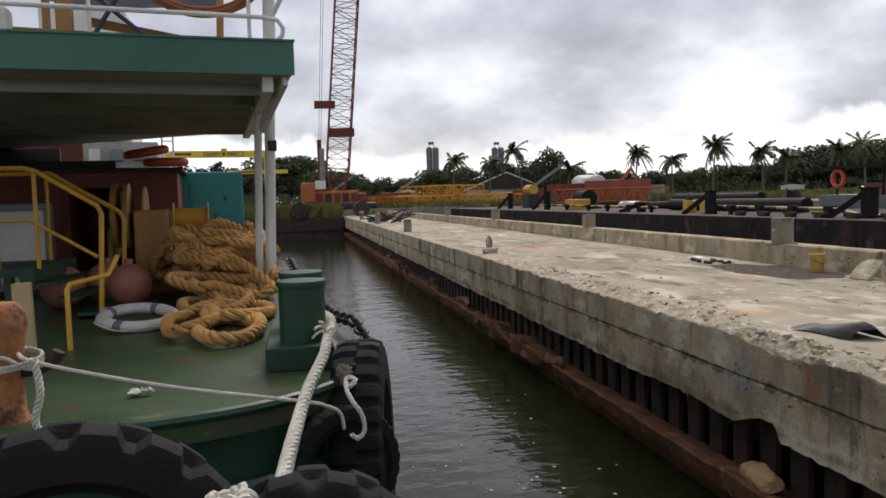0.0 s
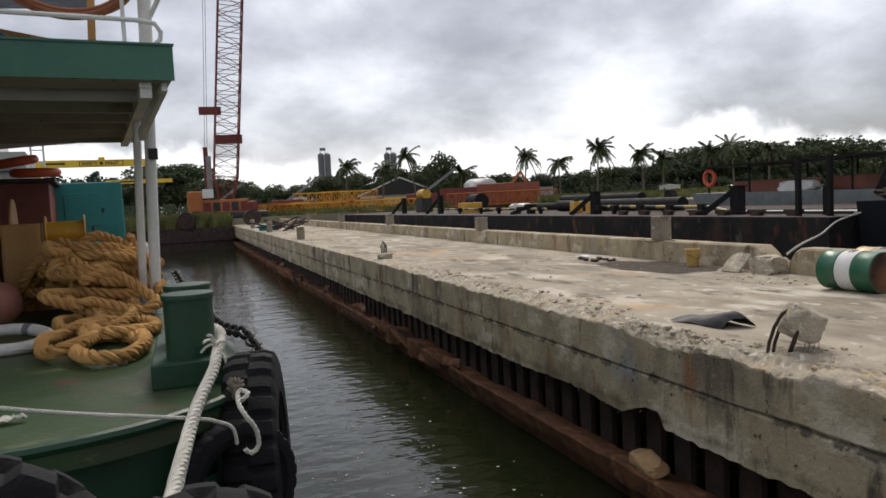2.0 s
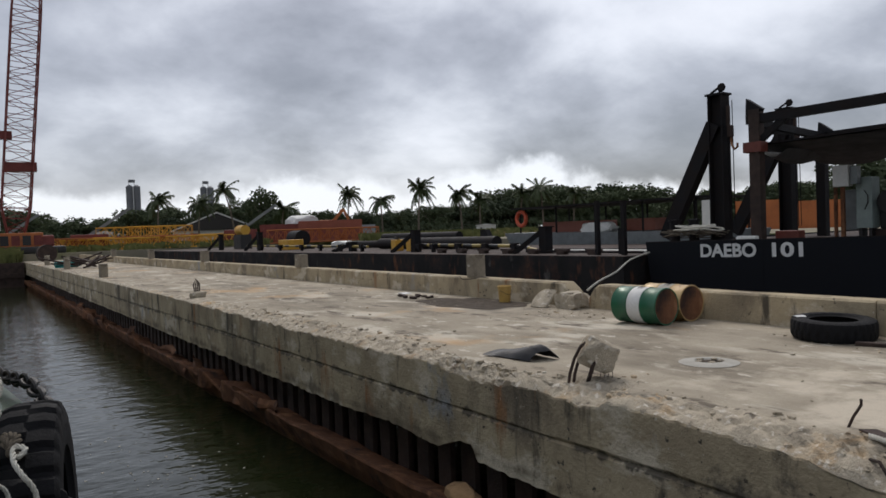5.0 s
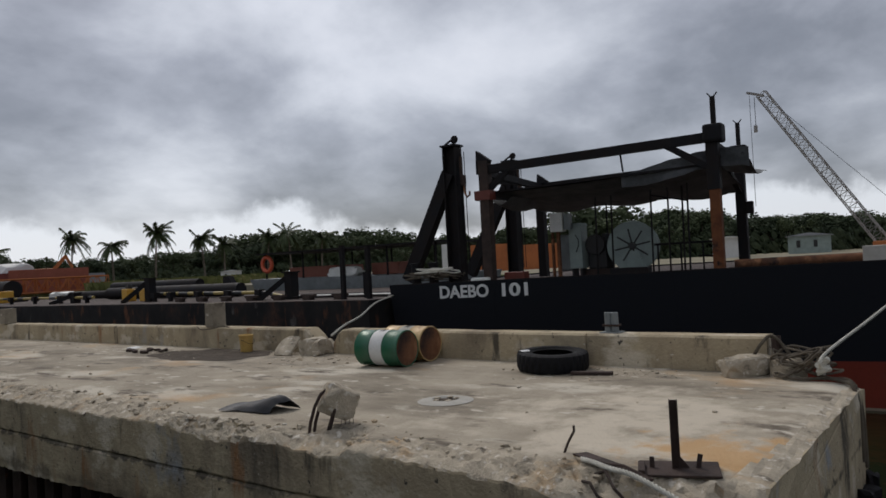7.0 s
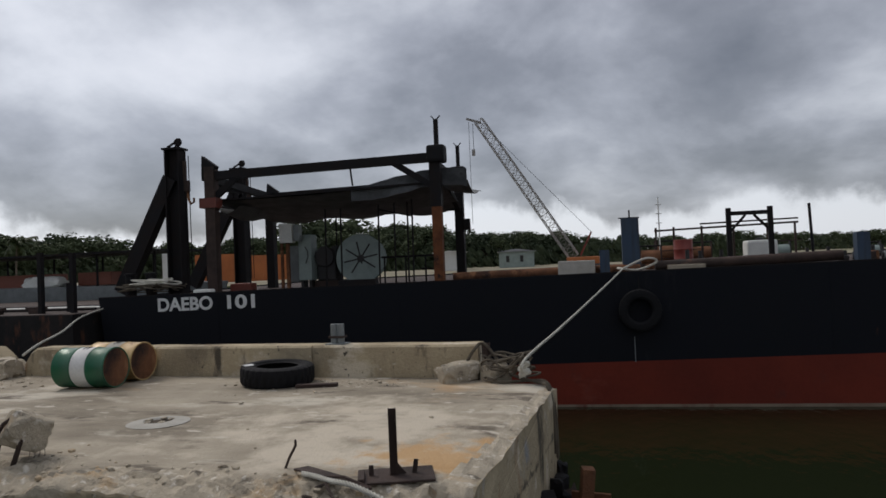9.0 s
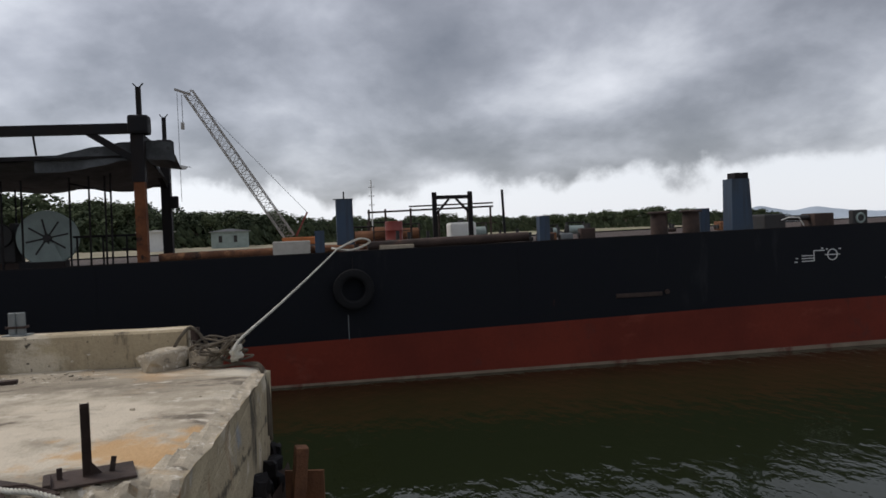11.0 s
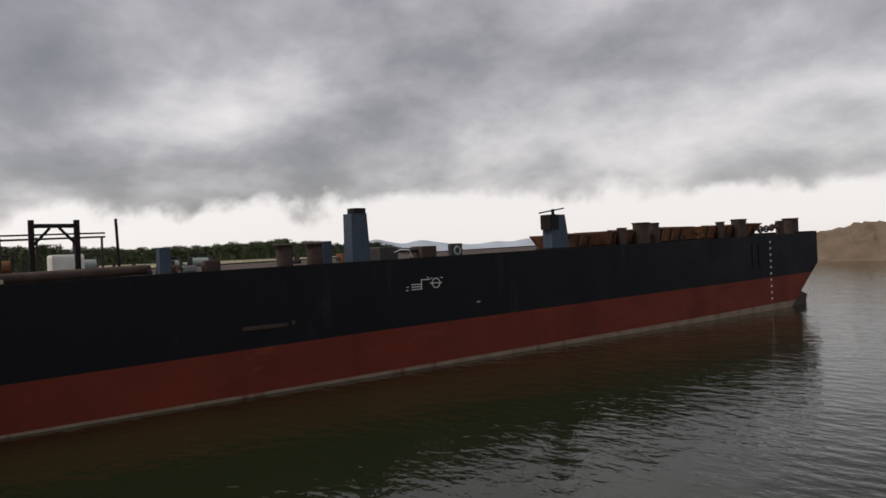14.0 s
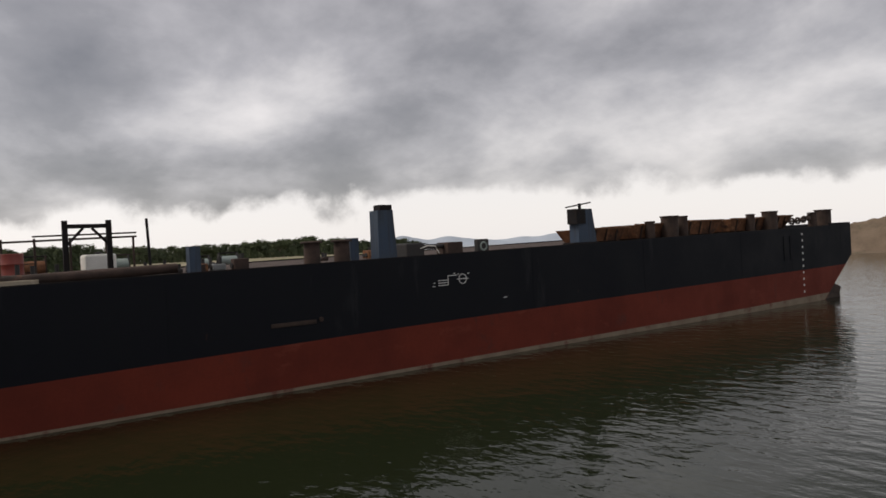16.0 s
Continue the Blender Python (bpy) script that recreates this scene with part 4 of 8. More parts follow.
# winch
winch = thing("winch", "yellow deck winch with a flanged rope drum", "winch", at=turn(-1.55, 10.9, DZ, 6))
part("bed", Geo().box(-0.62, 0.2, -0.35, 0.35, 0, 0.25, None, 0.01), BROWNISH, winch)
part("gearbox", Geo().box(-0.65, -0.2, -0.3, 0.35, 0.25, 1.12, None, 0.04), BROWNISH, winch)
wx = Matrix.Translation((0.08, 0, 1.0)) @ Matrix.Rotation(radians(90), 4, "Y")
part("drum", Geo().lathe([(0.13, -0.22), (0.13, 0.22)], 28, wx), YELLOW, winch, smooth=True)
for z in (-0.24, 0.22):
    part("flange", Geo().lathe([(0.2, z), (0.21, z + 0.01), (0.2, z + 0.025)], 28, wx), YELLOW, winch, smooth=True)
part("brake_lever", Geo().rod((0.36, -0.25, 0.5), (0.42, -0.35, 1.05), 0.014, n=6), DARK, winch)
for z in (0.3, 0.42, 0.54):
    part("guide_roller", Geo().rod((-0.1, -0.36, z), (0.3, -0.36, z), 0.035, n=10), DARK, winch)
for x in (-0.75, -0.9):
    part("side_wheel", Geo().lathe([(0.42, -0.04), (0.45, -0.03), (0.45, 0.03), (0.42, 0.04)], 28, Matrix.Translation((x, 0.1, 1.05)) @ Matrix.Rotation(radians(90), 4, "Y")), BROWNISH, winch, smooth=True)

gen = thing("generator", "teal sound-proof generator box on deck", "generator", at=turn(-1.62, 15.2, DZ, 6))
part("cabinet", Geo().box(-0.6, 0.58, 0, 2.4, 0.1, 1.82, None, 0.03), TEAL, gen)
part("skid", Geo().box(-0.62, 0.6, 0.0, 2.4, 0, 0.1), DARK, gen)
part("door", Geo().box(-0.42, 0.2, -0.02, 0.0, 1.0, 1.62, None, 0.006), TEAL, gen)
part("grille", Geo().box(0.02, 0.5, -0.02, 0.0, 0.35, 0.9, None, 0.006), TEAL, gen)
part("control_panel", Geo().box(-0.5, -0.2, -0.025, 0.0, 0.4, 0.9, None, 0.006), GREYMETAL, gen, "grey panel with a sticker")
part("latch", Geo().box(0.21, 0.25, -0.035, -0.0, 1.25, 1.33), DARK, gen)
for k in range(5):
    part("hinge", Geo().box(0.58, 0.60, 0.2 + 0.45 * k, 0.26 + 0.45 * k, 0.4, 1.5), TEAL, gen)
part("exhaust", Geo().pipe([(0.1, 1.2, 1.82), (0.1, 1.2, 2.0), (0.2, 1.1, 2.05)], 0.05, 10), DARK, gen, smooth=True)

house = thing("deck_house", "rust-red deck housing with a dark open doorway", "deck house", at=turn(-2.9, 13.0, DZ, 6))
part("wall", Geo().box(-1.9, -0.75, 0, 4, 0, 1.75, None, 0.02).box(0.2, 0.95, 0, 4, 0, 1.75, None, 0.02).box(-0.75, 0.2, 0, 4, 1.5, 1.75).box(-0.75, 0.2, 2.0, 4, 0, 1.5), RED_BOX, house)
part("roof", Geo().box(-2.0, 1.05, -0.06, 4.05, 1.75, 1.82, None, 0.015), DARK, house)
part("roof_hatch", Geo().box(-1.95, -0.02, 0.2, 3.8, 1.825, 1.95, None, 0.01), DARK, house)
part("door_post", Geo().box(-0.8, -0.72, -0.03, 0.02, 0, 1.55), RUST, house)
for k, (x, z, r_) in enumerate(((0.66, 1.955, 0), (0.36, 2.125, -9))):
    lr = thing("life_buoy", "orange life buoy stowed on the deck house roof", "life ring", "stowed life buoys", at=turn(-2.75 + x, 12.9, DZ + z - 0.06, 0, 2 if k == 0 else 5, r_))
    part("float", Geo().lathe([(0.29 + 0.07 * math.cos(a), 0.07 * math.sin(a)) for a in [2 * math.pi * i / 12 for i in range(12)]], 32, closed=True), LIFE_ORANGE, lr, smooth=True)
wh = thing("wheelhouse", "white superstructure with ladders and rails beyond the canopy", "wheelhouse", at=turn(-3.6, 19.5, DZ, 6))
part("wall", Geo().box(-1.45, 0.25, 0, 3.5, 0, 2.78, None, 0.02), GREY_WHITE, wh)
part("side_house", Geo().box(-4.2, -1.46, 0.4, 3.5, 0, 2.8, None, 0.02), RED_BOX, wh, "dark red side housing")
part("upper_house", Geo().box(-2.3, -0.35, 0.3, 3.2, 2.82, 6.1, None, 0.03), WHITE_PAINT, wh)
part("deck_slab", Geo().box(-2.6, -0.1, -0.2, 3.4, 4.1, 4.2).box(-2.4, -0.2, -0.1, 3.3, 5.3, 5.38), GREY_WHITE, wh)
for k in range(4):
    part("window", Geo().box(-2.15 + k * 0.47, -1.8 + k * 0.47, 0.28, 0.31, 4.6, 5.1, None, 0.01), DARK, wh)
for k in range(3):
    part("vent_box", Geo().box(-1.3 + k * 0.5, -1.05 + k * 0.5, -0.18, 0.0, 2.32, 2.6, None, 0.015), GREYMETAL if k else WHITE_PAINT, wh)
rail = part("roof_rail", Geo().pipe([(-2.6, -0.2, 5.0), (-0.1, -0.2, 5.0), (-0.1, -0.2, 4.2)], 0.022, 6).pipe([(-2.6, -0.2, 4.6), (-0.1, -0.2, 4.6)], 0.018, 6), WHITE_PAINT, wh)
for k in range(5):
    part("stanchion", Geo().rod((-2.55 + 0.5 * k, -0.2, 4.2), (-2.55 + 0.5 * k, -0.2, 5.0), 0.018, n=6), WHITE_PAINT, rail)
ladder = part("ladder_rail", Geo().rod((0.36, 0, 0), (0.36, 0, 3.3), 0.025, n=6).rod((0.62, 0, 0), (0.62, 0, 3.3), 0.025, n=6), WHITE_PAINT, wh)
for k in range(11):
    part("rung", Geo().rod((0.36, 0, 0.28 + 0.28 * k), (0.62, 0, 0.28 + 0.28 * k), 0.016, n=6), WHITE_PAINT, ladder)
ladder = part("ladder_rail", Geo().rod((-2.0, -0.3, 2.85), (-1.8, 0.1, 4.2), 0.03, n=6).rod((-1.6, -0.3, 2.85), (-1.4, 0.1, 4.2), 0.03, n=6), WHITE_PAINT, wh)
for k in range(5):
    f = 0.15 + 0.18 * k
    part("rung", Geo().rod((-2.0 + 0.2 * f, -0.3 + 0.4 * f, 2.85 + 1.35 * f), (-1.6 + 0.2 * f, -0.3 + 0.4 * f, 2.85 + 1.35 * f), 0.02, n=6), WHITE_PAINT, ladder)
cab = thing("electric_cabinet", "grey electric cabinet by the stair landing", "cabinet", at=turn(-3.55, 10.6, DZ, 6))
part("body", Geo().box(-0.35, 0.3, 0, 0.4, 0.1, 1.25, None, 0.015), GREYMETAL, cab)
part("door", Geo().box(-0.3, 0.25, -0.02, 0, 0.2, 1.15, None, 0.006), WHITE_PAINT, cab)
part("plinth", Geo().box(-0.3, 0.25, 0.03, 0.37, 0, 0.1), DARK, cab)
yl = thing("cable_reel", "ochre cable reel stand beside the winch", "reel", at=turn(-2.35, 11.3, DZ, 6))
for x in (-0.2, 0.2):
    part("disc", Geo().lathe([(0.5, -0.02), (0.52, 0), (0.5, 0.02)], 28, Matrix.Translation((x, 0, 0.95)) @ Matrix.Rotation(radians(90), 4, "Y")), BROWNISH, yl, smooth=True)
part("axle", Geo().rod((-0.3, 0, 0.95), (0.3, 0, 0.95), 0.12, n=14), RUST, yl)
part("frame", Geo().beam((-0.28, -0.3, 0), (-0.28, 0, 0.95), 0.06, 0.06).beam((0.28, -0.3, 0), (0.28, 0, 0.95), 0.06, 0.06).beam((-0.28, 0.3, 0), (-0.28, 0, 0.95), 0.06, 0.06).beam((0.28, 0.3, 0), (0.28, 0, 0.95), 0.06, 0.06), BROWNISH, yl)

plank = solo("timber_post", Geo().box(-0.07, 0.07, -0.05, 0.05, 0, 0.56, None, 0.008), WOOD_CREAM, "cream painted timber post standing on deck", "post", at=turn(-2.26, 6.65, DZ, 10, 0, -1))
boll = thing("bollard", "rusty orange steel mooring bollard at the stern", "bollard", at=turn(-1.64, 4.40, DZ))
RUST_BRIGHT = mat("bright_orange_rust", (0.46, 0.19, 0.07), (0.22, 0.08, 0.035), 0.85, 0.0, 4, 30, 0.9, (0.06, 0.03, 0.022), 4, 0.54, layers=(((0.55, 0.38, 0.24), 5.0, 0.58, 0.66, (1, 1, 0.3)),))
part("post", Geo().lathe([(0.14, 0), (0.12, 0.05), (0.115, 0.3), (0.13, 0.42), (0.15, 0.52), (0.145, 0.60), (0.10, 0.655), (0.03, 0.665)], 26), RUST_BRIGHT, boll, smooth=True)
part("horn", Geo().pipe([(0.05, 0, 0.26), (0.2, 0.02, 0.28), (0.27, 0.02, 0.31), (0.30, 0.02, 0.37)], 0.035, 12), RUST_DARK, boll, smooth=True)
pts = []
for i in range(30):
    a = 2 * math.pi * i / 9
    pts.append((-1.58 + 0.16 * math.cos(a), 4.38 + 0.16 * math.sin(a), DZ + 0.30 + 0.012 * i % 0.09))
pts += [(-1.42, 4.22, DZ + 0.36), (-0.75, 4.16, DZ + 0.19), (-0.02, 4.16, DZ + 0.045), (0.12, 4.18, DZ + 0.0), (0.20, 4.22, DZ - 0.06), (0.22, 4.24, DZ - 0.16)]
rope("mooring_line", pts, 0.011, ROPE_WHITE, "thin pale line made fast round the rusty bollard", 3, 0.07, smooth_n=5)
rope("rope_tail", [(-1.40, 4.2, DZ + 0.38), (-1.37, 4.18, DZ + 0.2), (-1.40, 4.17, DZ + 0.05), (-1.36, 4.16, DZ - 0.06)], 0.02, ROPE_WHITE, "frayed rope end hanging from the bollard", 3, 0.09)
hawser = [(0.02, 6.0, DZ + 0.30), (0.2, 5.72, DZ + 0.28), (0.22, 5.45, DZ + 0.24), (0.17, 5.08, DZ + 0.22), (0.135, 4.8, DZ + 0.165), (0.022, 4.3, DZ + 0.072), (-0.05, 3.75, DZ + 0.01), (-0.095, 3.2, DZ + 0.0), (-0.11, 2.85, DZ + 0.01), (-0.12, 2.2, DZ + 0.03)]
rope("hawser", hawser, 0.036, ROPE_WHITE, "thick braided white hawser from the bitts", 3, 0.17, smooth_n=8)
for k, (dx, dy, dz) in enumerate(((-0.09, -0.12, 0.06), (0.06, -0.10, -0.10), (-0.06, -0.05, 0.10), (0.09, -0.02, 0.02), (-0.10, 0.0, -0.02))):
    rope("frayed_strand", [(0.17, 5.12, DZ + 0.26), (0.17 + dx * 0.5, 5.12 + dy * 0.5, DZ + 0.28 + dz * 0.6), (0.17 + dx, 5.12 + dy, DZ + 0.24 + dz)], 0.010, ROPE_WHITE, "frayed white strand sticking out of the hawser", 1, group="frayed strands")
rope("rope_knot", [(0.25, 4.9, DZ + 0.06), (0.24, 4.55, DZ + 0.05), (0.27, 4.4, DZ + 0.05), (0.31, 4.42, DZ + 0.08), (0.26, 4.46, DZ + 0.09), (0.25, 4.36, DZ + 0.04), (0.28, 4.30, DZ - 0.02), (0.33, 4.28, DZ - 0.10), (0.34, 4.27, DZ - 0.19), (0.30, 4.26, DZ - 0.23), (0.26, 4.25, DZ - 0.20)], 0.014, ROPE_WHITE, "knotted white rope over the boat's edge", 3, 0.1)
rope("rope_bundle", [(0.20, 5.25, DZ + 0.10), (0.25, 4.95, DZ + 0.10), (0.22, 4.70, DZ + 0.06), (0.26, 4.5, DZ + 0.08), (0.22, 4.6, DZ + 0.12), (0.28, 4.52, DZ + 0.12), (0.24, 4.45, DZ + 0.06), (0.29, 4.48, DZ + 0.03)], 0.024, ROPE_DARK, "grey weathered rope lashing at the deck edge", 3, 0.1)
rag = Geo().grid(9, 7, lambda u, v: (0.15 * (u - 0.5) + 0.03 * noise.noise(Vector((u * 4, v * 5, 1))), 0.10 * (v - 0.5) * (1.2 - u), 0.022 + 0.04 * noise.noise(Vector((u * 6, v * 6, 2)))))
solo("rag", rag, ROPE_WHITE, "scrap of white cloth lying on the green deck", "rag", at=turn(-0.98, 4.74, DZ + 0.012))


def chain_geo(pts, link=0.11, r=0.014):
    g = Geo()
    P = [Vector(p) for p in pts]
    seg = [(b - a).length for a, b in zip(P, P[1:])]
    total, d, i = sum(seg), 0.0, 0
    while d < total:
        e, k = d, 0
        while k < len(seg) - 1 and e > seg[k]:
            e -= seg[k]
            k += 1
        p = P[k].lerp(P[k + 1], min(1, e / seg[k]))
        q = (P[k + 1] - P[k]).to_track_quat("X", "Z").to_matrix().to_4x4()
        m = Matrix.Translation(p) @ q @ Matrix.Rotation(radians(90) * (i % 2), 4, "X")
        loop = [((link * 0.36) * math.copysign(abs(math.cos(a)) ** 0.6, math.cos(a)) * 1.5, link * 0.36 * math.sin(a), 0) for a in [2 * math.pi * j / 12 for j in range(12)]]
        g.pipe(loop, r, 6, m, closed=True)
        d += link * 0.78
        i += 1
    return g


solo("chain", chain_geo([(-0.12, 10.3, DZ + 0.38), (0.02, 9.0, DZ + 0.22), (0.18, 7.6, DZ + 0.14), (0.30, 6.7, DZ + 0.13), (0.44, 6.1, DZ + 0.16), (0.52, 5.6, DZ + 0.05)], 0.13, 0.016), DARK, "black chain hanging along the boat's side", "chain", smooth=True)

for (x, y, z, rz, rx, R_, lab) in ((0.40, 4.98, 2.28, 80, 88, 0.64, "big black tyre fender hung at the boat's stern corner"), (0.22, 4.40, 2.30, 24, 86, 0.36, "small worn tyre fender hung at the stern")):
    tyre_thing("tyre_fender", lab, R_, 0.34 if R_ > 0.5 else 0.16, R_ * (0.52 if R_ > 0.5 else 0.68), 26, 0.03 if R_ > 0.5 else 0.008, "fenders of the green boat", pose(x, y, z, rx, 0, rz))

# ---- the boat that carries the camera ----
own = thing("bow_deck", "dark steel bow deck of the neighbouring boat", "boat")
part("deck", Geo().prism([(-3.0, -6), (1.6, -6), (1.6, 0.2), (0.7, 1.35), (-0.3, 1.75), (-1.4, 1.6), (-3.0, 0.6)], 2.15, 2.25), DARK, own)
part("hull", Geo().prism([(-2.95, -6), (1.55, -6), (1.55, 0.2), (0.65, 1.28), (-0.3, 1.65), (-1.4, 1.5), (-2.95, 0.55)], -0.6, 2.15), DARK, own)
part("bulwark", Geo().prism([(-1.7, 0.55), (-0.2, 0.9), (0.25, 0.8), (0.25, 1.35), (-0.3, 1.6), (-1.6, 1.45)], 2.25, 2.86), DARK, own)
tyre_thing("tyre_fender", "large black tyre with deep lugs hung at the bow", 0.45, 0.25, 0.33, 18, 0.035, "bow fenders", pose(-0.60, 1.92, 2.875, 82, 0, 12))
tyre_thing("tyre_fender", "small black tyre on the bow under the hawser", 0.33, 0.24, 0.20, 14, 0.025, "bow fenders", pose(0.0, 1.98, 2.81, 82, 0, 0))
pts = []
for i in range(22):
    a = 2 * math.pi * i / 7
    pts.append((-0.19 + (0.03 + 0.001 * i) * math.cos(a), 1.88 + 0.04 * math.sin(a), 3.13 + 0.035 * math.sin(a * 1.7) + 0.01 * math.cos(i)))
rope("rope_knot", pts, 0.022, ROPE_WHITE, "bulky white rope knot on the bow fender", 3, 0.1, smooth_n=5)

# ---- things on the quay ----
def polar(az, d, z=0.0):
    """A place at compass angle az (degrees, to the left of the quay's line) and d metres from the eye."""
    return (-math.sin(radians(az)) * d, math.cos(radians(az)) * d, z)


def el_z(el, d):
    return 3.9 + d * math.tan(radians(el))


def drum(name, x, y, rz, paint, label, band=None):
    t = thing(name, label, "drum", "drums by the parapet", at=pose(x, y, QZ + 0.295, 0, 90, rz))
    prof = [(0.27, -0.435), (0.285, -0.44), (0.292, -0.43), (0.285, -0.42), (0.285, -0.16), (0.294, -0.145), (0.285, -0.13), (0.285, 0.13), (0.294, 0.145), (0.285, 0.16), (0.285, 0.42), (0.292, 0.43), (0.285, 0.44), (0.27, 0.435)]
    shell = Geo().lathe(prof, 40)
    shell.f = shell.f[:-2]
    part("shell", shell, paint, t, smooth=True)
    for s, m_ in ((-1, RUST), (1, RUST)):
        part("lid", Geo().lathe([(0.272, s * 0.43), (0.272, s * 0.424)], 40), m_, t, "rust-brown drum end")
    part("bung", Geo().rod((0.18, 0, 0.42), (0.18, 0, 0.447), 0.03, n=10), DARK, t)
    if band:
        part("band", Geo().lathe([(0.2862, -0.125), (0.2875, -0.12), (0.2875, 0.12), (0.2862, 0.125)], 40), band, t, "white band", smooth=True)
        for dz in (-0.03, 0.03):
            arc = [(0.289 * math.cos(a), 0.289 * math.sin(a), dz) for a in [radians(160 + 3 * i) for i in range(9)]]
            part("label_bar", Geo().pipe(arc, 0.008, 4), DARK, t)
    return t


drum("oil_drum", 9.10, 7.96, 92, DRUM_GREEN, "green and white oil drum lying on the quay", WHITE_MARK)
drum("oil_drum", 9.76, 7.99, 88, DRUM_YELLOW, "rusty yellow-white oil drum lying by the parapet", DUST)
bucket = thing("bucket", "yellow plastic bucket beside the parapet", "bucket", at=turn(9.72, 12.35, QZ))
part("body", Geo().lathe([(0.02, 0.01), (0.115, 0.0), (0.12, 0.02), (0.142, 0.33), (0.152, 0.335), (0.152, 0.36), (0.143, 0.37), (0.135, 0.36), (0.112, 0.03)], 28), BUCKET_Y, bucket, smooth=True)
part("handle", Geo().pipe([(0.15 * math.cos(a), -0.02 + 0.15 * math.sin(a), 0.27 - 0.09 * math.sin(-a) ** 2) for a in [math.pi + math.pi * i / 12 for i in range(13)]], 0.005, 6), DARK, bucket)
for z in (0.27, 0.30):
    part("rib", Geo().lathe([(0.139, z), (0.146, z + 0.004), (0.141, z + 0.012)], 28), BUCKET_Y, bucket, smooth=True)
tyre_thing("tyre", "worn black truck tyre lying on the quay", 0.50, 0.27, 0.29, 30, 0.012, "", pose(9.56, 5.18, QZ + 0.14, 2, -2, 10))
solo("paper_sheet", Geo().grid(5, 5, lambda u, v: (0.2 * u, 0.14 * v, 0.012 * math.sin(u * 4))), WHITE_MARK, "white paper sheet lying on the tyre", "paper", at=pose(9.36, 5.42, QZ + 0.285, 0, 0, 60))
solo("timber_offcut", Geo().box(-0.28, 0.28, -0.06, 0.06, 0, 0.045, None, 0.006), RUST_DARK, "dark weathered board on the quay", "board", at=turn(9.3, 4.45, QZ, -75))
solo("concrete_chunk", Geo().rock(0.30, 4, (1.05, 0.85, 0.22), None, 3, 0.25), RUBBLE, "flat broken slab of concrete leaning at the parapet", "concrete chunk", "broken concrete", at=pose(9.72, 11.1, QZ + 0.15, 0, -38, 12))
solo("rubble_mound", Geo().rock(0.42, 9, (1.0, 0.8, 0.75), None, 4, 0.7), RUBBLE, "heap of crumbled concrete in the parapet gap", "rubble", kind="stuff", at=pose(10.05, 10.5, QZ + 0.05))
for x, y, r_, s in ((10.28, 10.35, 0.16, 1), (10.2, 10.7, 0.14, 2), (9.7, 10.25, 0.1, 3)):
    solo("concrete_chunk", Geo().rock(r_, s, (1, 0.9, 0.7), None, 2, 0.5), RUBBLE, "broken piece of concrete at the parapet gap", "concrete chunk", "broken concrete", at=pose(x, y, QZ + r_ * 0.4, 10, 0, s * 40))
# leaning concrete block with bent reinforcement at the broken edge
blk = thing("concrete_block", "broken concrete block held up by bent rebar", "concrete chunk", at=pose(5.50, 5.58, QZ - 0.09, 0, 0, -46))
part("block", Geo().rock(0.285, 11, (0.80, 0.66, 0.70), pose(0.13, 0.02, 0.33, 8, 26, 14), 4, 0.30), RUBBLE, blk)
for dx, dy, up in ((-0.17, -0.06, 0.0), (-0.12, -0.02, 0.03)):
    part("rebar", Geo().pipe([(dx - 0.08, dy - 0.05, 0.0), (dx - 0.01, dy - 0.01, 0.02), (dx + 0.01, dy, 0.14), (dx + 0.06, dy, 0.30), (dx + 0.13, dy, 0.43 + up), (dx + 0.18, dy + 0.02, 0.46 + up), (dx + 0.24, dy + 0.04, 0.42)], 0.017, 8), RUST_DARK, blk, smooth=True)
part("rebar", Geo().pipe([(0.0, -0.08, -0.03), (0.03, -0.10, 0.08), (0.09, -0.12, 0.26), (0.11, -0.10, 0.34)], 0.022, 8), RUST_DARK, blk, smooth=True)
for k in range(4):
    part("tie_wire", Geo().pipe([(0.15 + 0.04 * k, -0.06, 0.20), (0.155 + 0.04 * k, -0.08, 0.14 - 0.02 * (k % 2)), (0.145 + 0.04 * k, -0.07, 0.10)], 0.003, 5), RUST_DARK, blk)
part("chip", Geo().rock(0.045, 14, (1.2, 0.8, 0.6), pose(0.07, -0.10, 0.02), 1, 0.4), DUST, blk)
def sheet_form(u, v):
    """A stiff sheet folded over itself, its near end standing open."""
    x = 0.84 * (u - 0.5)
    ridge = math.sin(math.pi * v) ** 0.6
    z = 0.015 + (0.03 + 0.17 * max(0.0, u - 0.15) ** 0.8) * ridge * (1 + 0.12 * math.sin(7 * u + 2 * v))
    z *= 1 - 0.45 * max(0.0, (u - 0.82) / 0.18) ** 2
    return (x + 0.16 * (v - 0.5) * u, (0.50 - 0.14 * u) * (v - 0.5) + 0.03 * math.sin(5 * u), z + 0.025 * noise.noise(Vector((u * 5, v * 5, 9))) * u)


